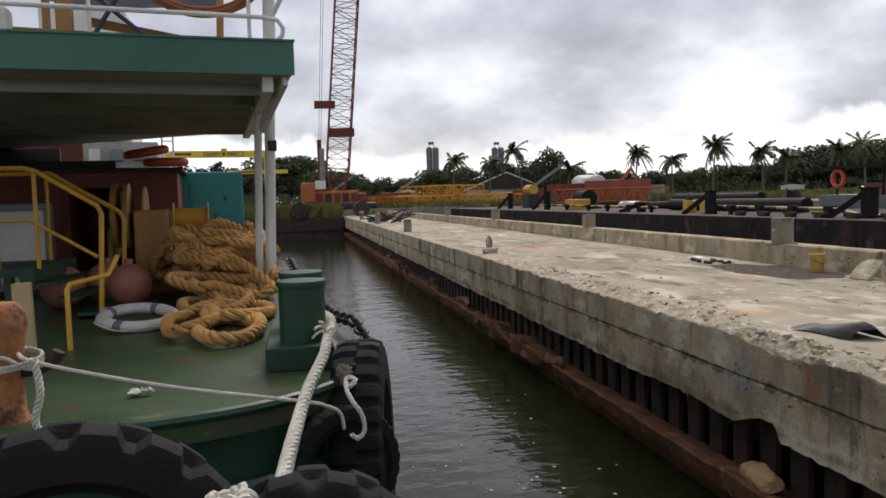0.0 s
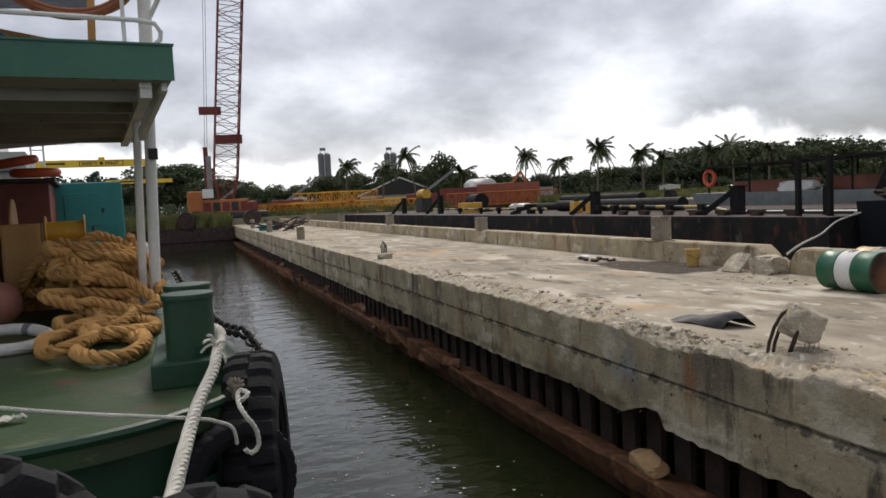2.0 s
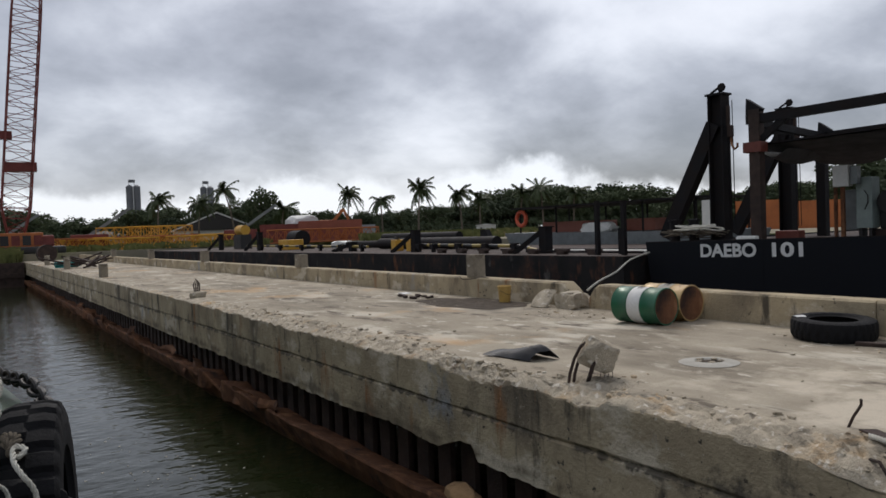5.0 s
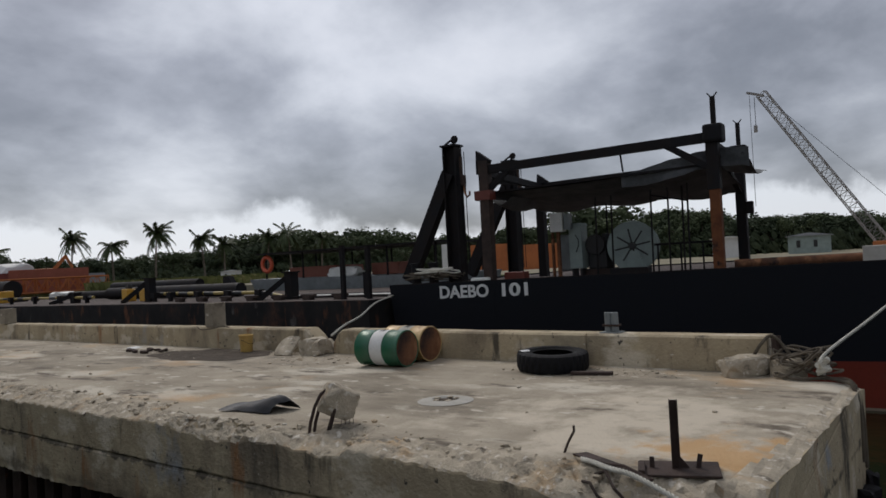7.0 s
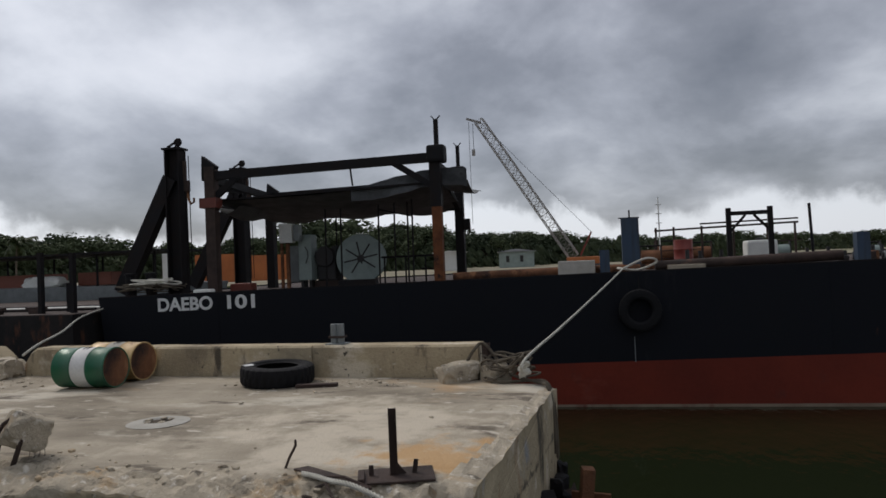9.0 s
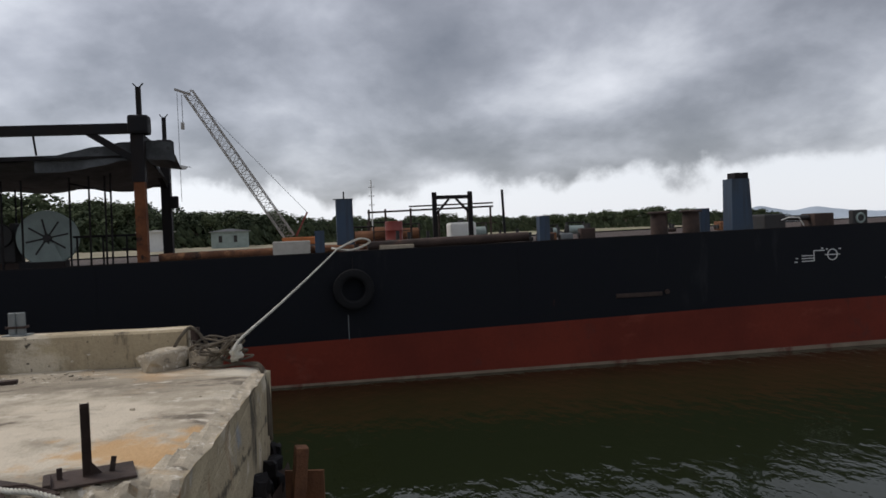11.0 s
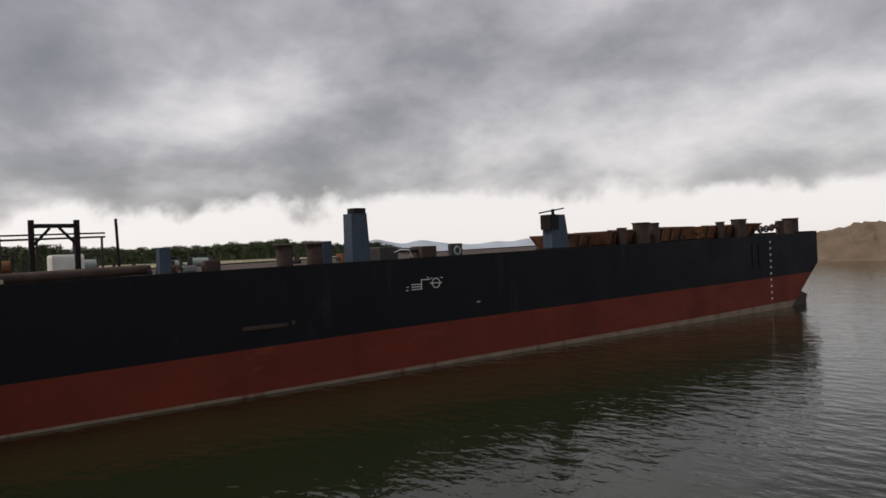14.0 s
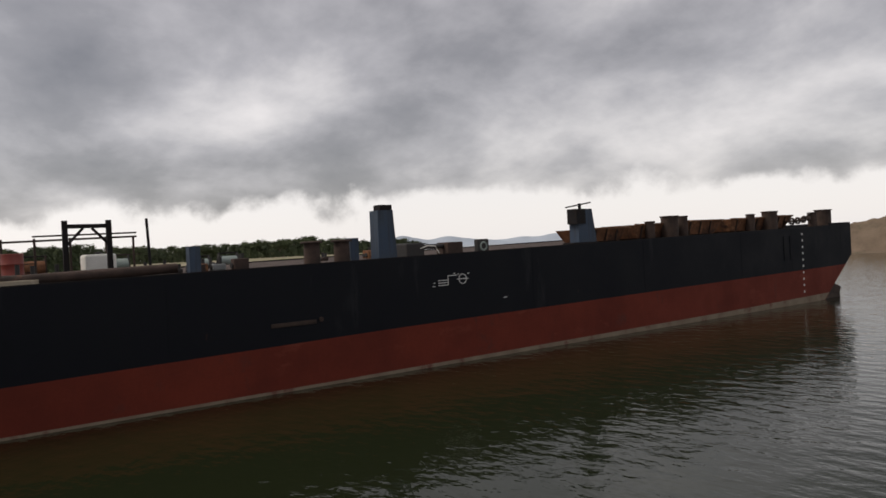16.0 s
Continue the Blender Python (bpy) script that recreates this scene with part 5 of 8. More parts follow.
tarp = Geo().grid(26, 14, sheet_form)
solo("rubber_sheet", tarp, BLACK_TARP, "folded black rubber sheet on the quay edge", "sheet", at=turn(5.79, 7.02, QZ, -82), smooth=True)
stubr = thing("rebar_stub", "concrete stump with bent rusty rebar on the edge", "rebar", at=turn(5.45, 20.6, QZ))
part("stump", Geo().rock(0.26, 21, (1, 1, 0.55), pose(0, 0, 0.05), 2, 0.4), RUBBLE, stubr)
for k in range(4):
    part("rebar", Geo().pipe([(0.05 * k - 0.08, 0.04 * k - 0.06, 0.1), (0.06 * k - 0.1, 0.02 * k, 0.35), (0.02 * k - 0.02, 0.03, 0.50 - 0.06 * k), (0.08, 0.05, 0.36)], 0.018, 6), RUST_DARK, stubr)
# steel post on a base plate
tp = thing("steel_post", "rusty steel post welded upright on a base plate", "steel post", at=turn(5.50, 1.93, QZ, 22))
part("base_plate", Geo().box(-0.17, 0.15, -0.30, 0.26, 0.0, 0.018, pose(0, 0, 0.012, 0, -3, 0), 0.004).box(-0.17, 0.05, 0.22, 0.27, 0.015, 0.05, pose(0, 0, 0.012, 0, -3, 0), 0.008), RUST_DARK, tp)
part("upright", Geo().box(-0.035, 0.035, -0.03, -0.022, 0.02, 0.52).box(-0.035, 0.035, 0.022, 0.03, 0.02, 0.52).box(-0.004, 0.004, -0.022, 0.022, 0.02, 0.52), RUST_DARK, tp)
for y, h, lean in ((0.17, 0.085, 0.0), (-0.15, 0.11, -0.02)):
    part("lug", Geo().beam((0, y, 0.02), (0, y + lean, 0.02 + h), 0.012, 0.035), RUST_DARK, tp)
part("gusset", Geo().add([(0, -0.03, 0.02), (0, -0.10, 0.02), (0, -0.03, 0.11), (0.012, -0.03, 0.02), (0.012, -0.10, 0.02), (0.012, -0.03, 0.11)], [(0, 1, 2), (5, 4, 3), (0, 3, 4, 1), (1, 4, 5, 2), (2, 5, 3, 0)]), RUST_DARK, tp)
solo("bent_rebar", Geo().pipe([(5.62, 2.92, QZ - 0.03), (5.64, 2.88, QZ + 0.08), (5.64, 2.82, QZ + 0.18), (5.60, 2.80, QZ + 0.23)], 0.011, 7), RUST_DARK, "bent rusty reinforcing bar sticking out of concrete", "rebar", "loose rebar", smooth=True)
BARS = (((5.50, 2.70, 0.0), (5.36, 2.45, 0.03), (5.24, 2.25, 0.05), (5.12, 1.98, 0.03)), ((5.33, 2.5, -0.05), (5.22, 2.36, 0.02), (5.10, 2.24, -0.06), (5.10, 2.12, -0.17)),
        ((5.36, 2.35, 0.02), (5.22, 2.1, 0.02), (5.08, 1.80, -0.05), (5.02, 1.62, -0.16)), ((5.22, 2.55, -0.08), (5.12, 2.44, -0.05), (5.07, 2.36, -0.12), (5.10, 2.22, -0.2)), ((5.42, 2.5, 0.0), (5.30, 2.40, 0.05), (5.24, 2.22, 0.07), (5.22, 2.0, 0.0)))
for bar in BARS:
    solo("bent_rebar", Geo().pipe([(x, y, QZ + z) for x, y, z in bar], 0.012, 7), RUST_DARK, "bent rusty reinforcing bar at the broken corner", "rebar", "loose rebar", smooth=True)
rope("rope_end", [(5.44, 2.66, QZ + 0.02), (5.36, 2.52, QZ + 0.03), (5.24, 2.34, QZ + 0.04), (5.15, 2.12, QZ + 0.04), (5.06, 1.85, QZ - 0.02), (5.02, 1.6, QZ - 0.12)], 0.020, ROPE_WHITE, "piece of dirty pale rope on the quay edge", 3, 0.10)
solo("scrap_plate", Geo().box(-0.07, 0.07, -0.22, 0.22, 0, 0.014, None, 0.003), RUST_DARK, "flat rusty steel scrap on the quay", "scrap", at=pose(5.47, 2.55, QZ + 0.015, 0, 4, -28))
# broken patch in the deck
hole = thing("deck_patch", "broken ring of pale concrete round a dark hole", "patch", at=turn(7.05, 5.22, QZ + 0.006, 10))
part("dust_ring", Geo().lathe([(0.13, 0.0), (0.16, 0.022), (0.24, 0.018), (0.33, 0.0)], 30), DUST, hole)
part("hole_fill", Geo().lathe([(0.02, 0.004), (0.14, 0.003)], 24), SOIL, hole)
for k in range(5):
    a = k * 1.3
    part("lump", Geo().rock(0.05, k, (1.2, 0.8, 0.5), pose(0.13 * math.cos(a), 0.13 * math.sin(a), 0.015), 1), RUBBLE, hole)
# bollard stub on the parapet
stub = thing("pipe_stub", "weathered grey steel stub on the parapet top", "pipe stub", at=turn(10.3, 4.58, 2.755))
part("plate", Geo().box(-0.12, 0.12, -0.15, 0.15, 0, 0.02), GREYMETAL, stub)
for dy in (-0.05, 0.05):
    part("pipe", Geo().lathe([(0.055, 0.02), (0.055, 0.30), (0.045, 0.305), (0.04, 0.28)], 16, Matrix.Translation((0, dy, 0))), GREYMETAL, stub, smooth=True)
part("collar", Geo().box(-0.07, 0.07, -0.12, 0.12, 0.10, 0.13), RUST_DARK, stub)
# square posts along both edges
for x, y, w, h, base in ((10.25, 14.1, 0.30, 0.54, 2.755), (10.2, 24.7, 0.42, 0.46, 2.755), (10.2, 37.2, 0.45, 0.55, 2.755), (10.2, 49.6, 0.45, 0.56, 2.755), (10.2, 63.5, 0.45, 0.6, 2.755), (5.5, 37, 0.45, 0.62, QZ), (5.6, 52, 0.5, 0.75, QZ), (5.6, 65, 0.5, 0.75, QZ)):
    solo("concrete_post", Geo().box(-0.17, 0.17, -w / 2, w / 2, 0, h, None, 0.015), CONCRETE, "square pale concrete post on the quay edge", "post", "quay posts", at=turn(x, y, base))
rope("wire_loop", [(9.97, 14.4, 2.78), (9.95, 14.2, 2.72), (9.97, 13.8, 2.75), (9.98, 13.5, 2.80), (10.05, 13.3, 2.77)], 0.012, ROPE_DARK, "old wire loop round a quay post", 1)
# dirt, debris and small stones
def dirt(u, v):
    a, r = 2 * math.pi * u, v * (0.75 + 0.3 * noise.noise(Vector((math.cos(2 * math.pi * u) * 1.7, math.sin(2 * math.pi * u) * 1.7, 2))))
    x, y = r * math.cos(a) * 1.25, r * math.sin(a) * 1.9
    return (min(0.66, x), y, 0.005 + 0.05 * (1 - v) ** 0.7 * (0.6 + 0.8 * noise.noise(Vector((x * 5, y * 3, 0)))))


solo("dirt_patch", Geo().grid(64, 14, dirt), SOIL, "patch of dark dirt along the parapet foot", "dirt", kind="stuff", at=turn(9.3, 12.9, QZ))
g = Geo()
random.seed(11)
for i in range(420):
    k = random.random()
    if k < 0.35:
        x, y = random.gauss(9.55, 0.25), random.gauss(4.3, 0.7)
    elif k < 0.6:
        x, y = random.gauss(9.4, 0.4), random.gauss(10.3, 0.8)
    elif k < 0.75:
        x, y = random.gauss(9.3, 0.3), random.gauss(14.5, 1.6)
    else:
        x, y = random.uniform(5.4, 9.9), random.uniform(1.6, 30)
    if 5.3 < x < 9.95 and y > 1.5:
        r_ = random.choice((0.008, 0.010, 0.014, 0.018, 0.03))
        g.rock(r_, i, (1.2, 0.9, 0.6), pose(x, y, QZ + r_ * 0.25, 0, 0, random.uniform(0, 360)), 1, 0.5)
for i in range(260):
    y = random.uniform(1.7, 16)
    x, r_ = QX0 + np.interp(y, EDGE_Y, EDGE_WIDE) * random.uniform(0.15, 1.25), random.choice((0.012, 0.018, 0.026, 0.04))
    f = min(1.0, (x - QX0) / np.interp(y, EDGE_Y, EDGE_WIDE))
    g.rock(r_, 500 + i, (1.2, 0.9, 0.7), pose(x, y, QZ - np.interp(y, EDGE_Y, EDGE_DROP) * (1 - math.sin(f * math.pi / 2)) + r_ * 0.1, 0, 0, random.uniform(0, 360)), 1, 0.6)
solo("loose_stones", g, RUBBLE, "loose crumbs and stones scattered over the quay", "stones", kind="stuff")
for k in range(9):
    x, y = 9.2 + 0.25 * math.sin(k * 2.3), 14.6 + 0.28 * k * 0.5
    solo("rusty_scrap", Geo().rock(0.06 + 0.02 * (k % 3), k + 30, (1.6, 0.7, 0.6), None, 1, 0.6), RUST_DARK, "small piece of rusty scrap on the quay", "scrap", "scrap by the parapet", at=pose(x, y, QZ + 0.03, 0, 0, k * 50))
solo("plaster_slab", Geo().box(-0.16, 0.16, -0.1, 0.1, 0, 0.03, None, 0.008), WHITE_MARK, "thin white slab fragment on the quay", "slab", at=pose(9.5, 16.2, QZ, 8, 0, 20))
# far debris heap and teal net at the quay's far end
for k in range(14):
    solo("scrap_timber", Geo().beam((0, 0, 0), (random.uniform(1, 2.4), random.uniform(-1, 1), random.uniform(0.1, 0.7)), 0.12, 0.1), RUST_DARK, "dark scrap timber heaped on the quay", "scrap", "scrap heap", at=turn(6.3 + 0.25 * (k % 5), 50 + k * 0.5, QZ + 0.1 + 0.08 * (k % 4), k * 33))
solo("net_heap", Geo().rock(0.9, 41, (1, 1, 0.35), None, 3, 0.6), TEAL, "teal fishing net bundle on the quay", "net", at=turn(6.0, 56, QZ + 0.2))
# the quay's end corner: rocks, timber and rope tangle
for x, y, r_, s, sq in ((9.88, 2.62, 0.32, 51, (0.65, 1.25, 0.55)), (9.95, 2.12, 0.22, 52, (1, 1, 0.75)), (10.22, 2.2, 0.20, 53, (1, 1, 0.9))):
    solo("concrete_chunk", Geo().rock(r_, s, sq, None, 3, 0.4), RUBBLE, "grey concrete lump by the end of the parapet", "concrete chunk", "broken concrete", at=pose(x, y, QZ + r_ * 0.35, 0, 0, s))
solo("timber_stump", Geo().rod((0, 0, 0), (0.03, 0.02, 0.42), 0.07, 0.06, 10), RUST_DARK, "dark rotten timber stump at the quay corner", "timber", at=turn(10.12, 2.28, QZ + 0.05))
random.seed(3)
pts = [(9.9 + 0.33 * math.cos(i * 1.1) * (0.5 + 0.5 * random.random()), 1.95 + 0.42 * math.sin(i * 1.37) * (0.4 + 0.6 * random.random()), QZ + 0.05 + 0.32 * random.random()) for i in range(46)]
rope("rope_tangle", pts, 0.014, ROPE_DARK, "tangle of dark old rope at the quay corner", 1, smooth_n=5)
rope("corner_rope", [(9.98, 2.55, QZ + 0.20), (9.96, 2.42, QZ + 0.40), (10.1, 2.3, QZ + 0.46), (9.95, 1.95, QZ + 0.1), (9.6, 1.5, QZ + 0.03), (9.4, 1.36, QZ + 0.02), (9.35, 1.29, QZ - 0.25), (9.36, 1.29, QZ - 0.8)], 0.022, ROPE_DARK, "grey rope led round the quay corner", 3, 0.1)
rope("corner_rope", [(9.78, 2.2, QZ + 0.05), (9.6, 1.95, QZ + 0.03), (9.72, 1.65, QZ + 0.03), (9.55, 1.38, QZ + 0.03), (9.5, 1.29, QZ - 0.3), (9.51, 1.28, QZ - 0.9)], 0.02, ROPE_DARK, "dark rope hanging over the quay corner", 3, 0.1)
random.seed(29)
for x in (6.3, 7.05, 7.8, 8.55, 9.3):
    top = random.uniform(0.9, 1.3)
    plate = Geo().grid(7, 7, lambda u, v: (0.66 * (u - 0.5), 0.05 * math.sin(u * 6.28) + 0.05 * noise.noise(Vector((u * 3 + x, v * 3, 2))), (top + 0.22 * noise.noise(Vector((u * 4, x, 0)))) * v - 0.6 * (1 - v)))
    solo("sheet_pile", plate, RUST_DARK, "dark rotten steel sheet at the quay's end face", "sheet pile", "end piles", at=turn(x, 1.12, 0, 0))
for k in range(15):
    x = 6.5 + 0.22 * k
    solo("rubble_lump", Geo().rock(random.uniform(0.10, 0.19), 90 + k, (1.1, 0.6, 1.2), None, 2, 0.8), BLACK_STEEL, "dark weed-grown lump clinging under the quay's end", "rubble", "lumps under the quay end", at=pose(x, 1.25 + random.uniform(-0.03, 0.03), 0.95 + 0.13 * (k % 3), 0, 0, k * 40))
solo("steel_beam", Geo().box(-0.09, 0.09, -0.07, 0.07, -0.8, 1.55, None, 0.01), RUST, "orange rusty steel upright at the quay's end", "steel beam", at=turn(8.6, 0.98, 0, 15, 6, 0))
solo("steel_plate", Geo().box(-0.02, 0.02, -0.45, 0.0, -0.6, 0.9), RUST, "rusty steel sheet standing at the quay's end", "steel plate", at=turn(8.9, 1.05, 0.3, -8))
solo("boulder", Geo().rock(0.30, 61, (0.62, 1.25, 0.42), None, 3, 0.28), mat("sandstone", (0.50, 0.31, 0.15), (0.36, 0.22, 0.11), 0.95, 0, 5, 34, 0.9, (0.20, 0.12, 0.06), 5, 0.6), "tan sandstone boulder on the rusty ledge", "boulder", at=pose(5.10, 7.38, 0.62, 0, -14, -8))
# floating bits on the water
g = Geo()
random.seed(8)
for i in range(150):
    y = random.uniform(2.5, 16)
    x = random.gauss(2.6, 0.9)
    if 0.9 < x < 4.6:
        s = random.choice((0.008, 0.012, 0.02))
        g.box(x - s, x + s, y - s, y + s, 0.0, 0.006, Matrix.Translation((x, y, 0)) @ Matrix.Rotation(i, 4, "Z") @ Matrix.Translation((-x, -y, 0)))
solo("foam_flecks", g, DUST, "pale flecks and leaves floating on the water", "flotsam", kind="stuff")

# ---- on the black barge ----
def post(u, v, z1, w=0.3, d=0.3, material=BLACK_STEEL, name="post", label="", z0=None):
    return part(name, Geo().box(u - w / 2, u + w / 2, v - d / 2, v + d / 2, deck_z(u) - 0.06 if z0 is None else z0, z1), material, barge, label)


def text_mesh(body, width, height, deep):
    cu = bpy.data.curves.new("lettering", "FONT")
    cu.body, cu.extrude, cu.offset = body, deep, 0.03
    ob = bpy.data.objects.new("lettering", cu)
    me = bpy.data.meshes.new_from_object(ob)
    bpy.data.objects.remove(ob)
    xs, ys = [p.co.x for p in me.vertices], [p.co.y for p in me.vertices]
    sx, sy = width / (max(xs) - min(xs)), height / (max(ys) - min(ys))
    x0, y0 = min(xs), min(ys)
    for p in me.vertices:
        p.co = ((p.co.x - x0) * sx, (p.co.y - y0) * sy, p.co.z)
    return me


CRATE_RED = mat("faded_red_enamel", (0.22, 0.032, 0.02), (0.15, 0.026, 0.018), 0.5, 0, 2, 20, 0.1, (0.10, 0.045, 0.03), 2.5, 0.62)
for body, u, w in (("DAEBO", 1.97, 1.76), ("101", 4.19, 0.86)):
    letters = new("lettering", text_mesh(body, w, 0.40, 0.003))
    letters.data.materials.append(WHITE_MARK)
    letters.parent = barge
    letters.matrix_local = pose(u, -0.006, 2.80 + 0.0122 * (u - 1.97), 90, -0.7, 0)
    letters["label"] = "white painted lettering on the black hull"
part("deck_edge", Geo().beam((0, 0.03, deck_z(0) + 0.01), (LB - 1.2, 0.03, deck_z(LB - 1.2) + 0.01), 0.05, 0.05), BLACK_STEEL, barge)
for u in (3.9, 9.3, 14.6, 20.2, 25.7, 33.1, 39.4, 46.6, 51.2):
    part("weld_seam", Geo().box(u, u + 0.03, -0.006, 0.0, red_z(u) + 0.05, deck_z(u) - 0.05), HULL_BLACK, barge)
for u in (50.4, 51.0):
    part("side_bar", Geo().box(u, u + 0.1, -0.03, 0.0, 2.3, 3.5), HULL_BLACK, barge)
part("waterline_scum", Geo().add([(1, -0.006, -0.05), (54.25, -0.006, -0.05), (54.85, -0.006, 0.36), (45, -0.006, 0.22), (25, -0.006, 0.09), (1, -0.006, 0.03)], [(0, 1, 2, 3, 4, 5)]), mat("waterline_growth", (0.25, 0.20, 0.14), (0.17, 0.12, 0.085), 0.9, 0, 0.9, 14, 0.2, (0.13, 0.05, 0.035), 0.8, 0.54), barge, "pale growth along the waterline")
# load line marks
for z, a_, b_ in ((2.60, 28.85, 29.27), (2.68, 28.85, 29.27), (2.76, 28.85, 29.27), (2.90, 29.25, 29.62), (2.765, 29.62, 30.12)):
    part("load_line", Geo().box(a_, b_, -0.008, 0, z, z + 0.026), WHITE_MARK, barge)
part("load_line", Geo().box(29.245, 29.27, -0.008, 0, 2.60, 2.926), WHITE_MARK, barge)
part("load_ring", Geo().lathe([(0.145, -0.004), (0.172, -0.004), (0.172, 0.004), (0.145, 0.004)], 32, Matrix.Translation((29.87, -0.006, 2.778)) @ Matrix.Rotation(radians(90), 4, "X"), closed=True), WHITE_MARK, barge)
for u, z, w in ((28.62, 2.58, 0.09), (28.66, 2.69, 0.07), (29.50, 2.96, 0.07), (29.66, 2.93, 0.06), (30.08, 2.93, 0.08), (31.65, 1.99, 0.16)):
    part("mark_bar", Geo().box(u, u + w, -0.008, 0, z, z + 0.03), WHITE_MARK, barge)
for k in range(10):
    z = 0.55 + k * 0.33
    part("draft_mark", Geo().box(52.2, 52.32, -0.008, 0, z, z + 0.11), WHITE_MARK, barge)
part("rust_scar", Geo().box(23.0, 24.4, -0.03, 0, 1.84, 1.96, None, 0.02), RUST_DARK, barge, "rusty scraped fender bar")
part("pipe_outlet", Geo().rod((24.55, -0.05, 1.95), (24.55, 0.02, 1.95), 0.07, n=14), RUST_DARK, barge)
tyre_thing("tyre_fender", "black tyre fender hung on the barge side", 0.52, 0.26, 0.30, 28, 0.015, "", BARGE @ pose(15.67, -0.17, 2.48, 90, 0, 0))
part("fender_chain", Geo().rod((15.67, -0.05, 2.98), (15.67, 0.03, deck_z(15.6)), 0.015, n=6), BLACK_STEEL, barge)
part("rust_run", Geo().box(15.5, 15.52, -0.012, 0, 1.15, 1.8), GREYMETAL, barge)
skeg = [(54.3, -0.3), (55.35, 0.62), (55.55, 0.80), (56.2, 0.70), (56.75, 0.52), (56.55, 0.22), (56.62, -0.05), (56.3, -0.35)]
part("skeg", Geo().add([(u, 0.25, z) for u, z in skeg] + [(u, 0.75, z) for u, z in skeg], [tuple(range(8)), tuple(range(15, 7, -1))] + [(k, (k + 1) % 8, 8 + (k + 1) % 8, 8 + k) for k in range(8)]), RUST_DARK, barge, "dark rusty skeg under the raked bow")

# A-frames at the stern
for u, v, zt, bu in ((2.07, 1.0, 7.70, 0.75), (1.15, 7.0, 7.85, -0.35)):
    fr = thing("a_frame", "black steel A-frame post with a raking brace", "frame", "stern A-frames", at=BARGE @ Matrix.Translation((u, v, deck_z(0) - 0.06)))
    h = zt - deck_z(0) + 0.06
    part("column", Geo().box(-0.24, -0.2, -0.22, 0.22, 0, h).box(0.2, 0.24, -0.22, 0.22, 0, h).box(-0.2, 0.2, -0.02, 0.02, 0, h), BLACK_STEEL, fr)
    part("brace", Geo().beam((bu - u - 0.62, 0, 0.2), (-0.12, 0, h - 0.85), 0.34, 0.44), BLACK_STEEL, fr)
    part("cap", Geo().box(-0.3, 0.3, -0.26, 0.26, h, h + 0.06), BLACK_STEEL, fr)
    part("sheave", Geo().lathe([(0.1, -0.04), (0.13, -0.02), (0.13, 0.02), (0.1, 0.04)], 16, Matrix.Translation((0.12, 0, h + 0.24)) @ Matrix.Rotation(radians(90), 4, "X")), BLACK_STEEL, fr)
    part("sheave_arm", Geo().beam((-0.25, 0, h + 0.1), (0.2, 0, h + 0.34), 0.06, 0.05).beam((0, 0, h), (0.1, 0, h + 0.25), 0.05, 0.05), BLACK_STEEL, fr)
    blockt = part("hook_block", Geo().box(0.30, 0.46, -0.08, 0.08, h - 1.3, h - 0.95, None, 0.04).box(0.28, 0.36, -0.05, 0.05, h - 0.95, h - 0.35), RUST_DARK, fr)
    part("hook", Geo().pipe([(0.4, 0, h - 1.3), (0.42, 0, h - 1.55), (0.50, 0, h - 1.68), (0.60, 0, h - 1.62), (0.60, 0, h - 1.5)], 0.035, 8), RUST, blockt, smooth=True)
    for dx in (0.28, 0.34, 0.44):
        part("wire", Geo().rod((dx, 0.02, h - 0.2), (dx + 0.02, 0.02, 0.4), 0.014, n=5), BLACK_STEEL, fr)

# machinery shelter: four legs, top beams, grey canvas roof
RUST_LEG = mat("orange_rust_on_black", (0.20, 0.075, 0.03), (0.09, 0.035, 0.02), 0.85, 0, 2.0, 25, 0.5, (0.02, 0.016, 0.015), 1.6, 0.58, spec=0.2, layers=(((0.36, 0.19, 0.05), 1.2, 0.58, 0.68, (1, 1, 0.4)),))
shel = thing("machinery_shelter", "black steel gantry frame over the deck machinery", "gantry", at=BARGE)
part("leg", Geo().box(3.11, 3.43, 0.85, 1.15, deck_z(3) - 0.06, 7.1), RUST_DARK, shel, "rust-brown leg")
part("leg_head", Geo().box(2.95, 3.5, 0.8, 1.2, 5.85, 6.15), RED_BOX, shel)
part("horn", Geo().add([(3.0, 0.9, 6.95), (3.35, 0.9, 6.95), (3.5, 0.9, 7.1), (3.02, 0.9, 7.45), (3.0, 1.1, 6.95), (3.35, 1.1, 6.95), (3.5, 1.1, 7.1), (3.02, 1.1, 7.45)], [(0, 1, 2, 3), (7, 6, 5, 4), (0, 4, 5, 1), (1, 5, 6, 2), (2, 6, 7, 3), (3, 7, 4, 0)]), BLACK_STEEL, shel)
part("horn", Geo().add([(2.75, 5.9, 6.6), (3.1, 5.9, 6.6), (3.2, 5.9, 6.8), (2.8, 5.9, 7.1), (2.75, 6.1, 6.6), (3.1, 6.1, 6.6), (3.2, 6.1, 6.8), (2.8, 6.1, 7.1)], [(0, 1, 2, 3), (7, 6, 5, 4), (0, 4, 5, 1), (1, 5, 6, 2), (2, 6, 7, 3), (3, 7, 4, 0)]), BLACK_STEEL, shel)
part("leg", Geo().box(2.7, 3.0, 5.85, 6.15, deck_z(3) - 0.06, 6.75), BLACK_STEEL, shel)
part("leg", Geo().box(10.1, 10.42, 0.85, 1.15, 5.5, 7.0), BLACK_STEEL, shel)
part("leg_foot", Geo().box(10.13, 10.40, 0.87, 1.13, deck_z(10) - 0.06, 5.5), RUST_LEG, shel, "leg foot with orange rust showing through")
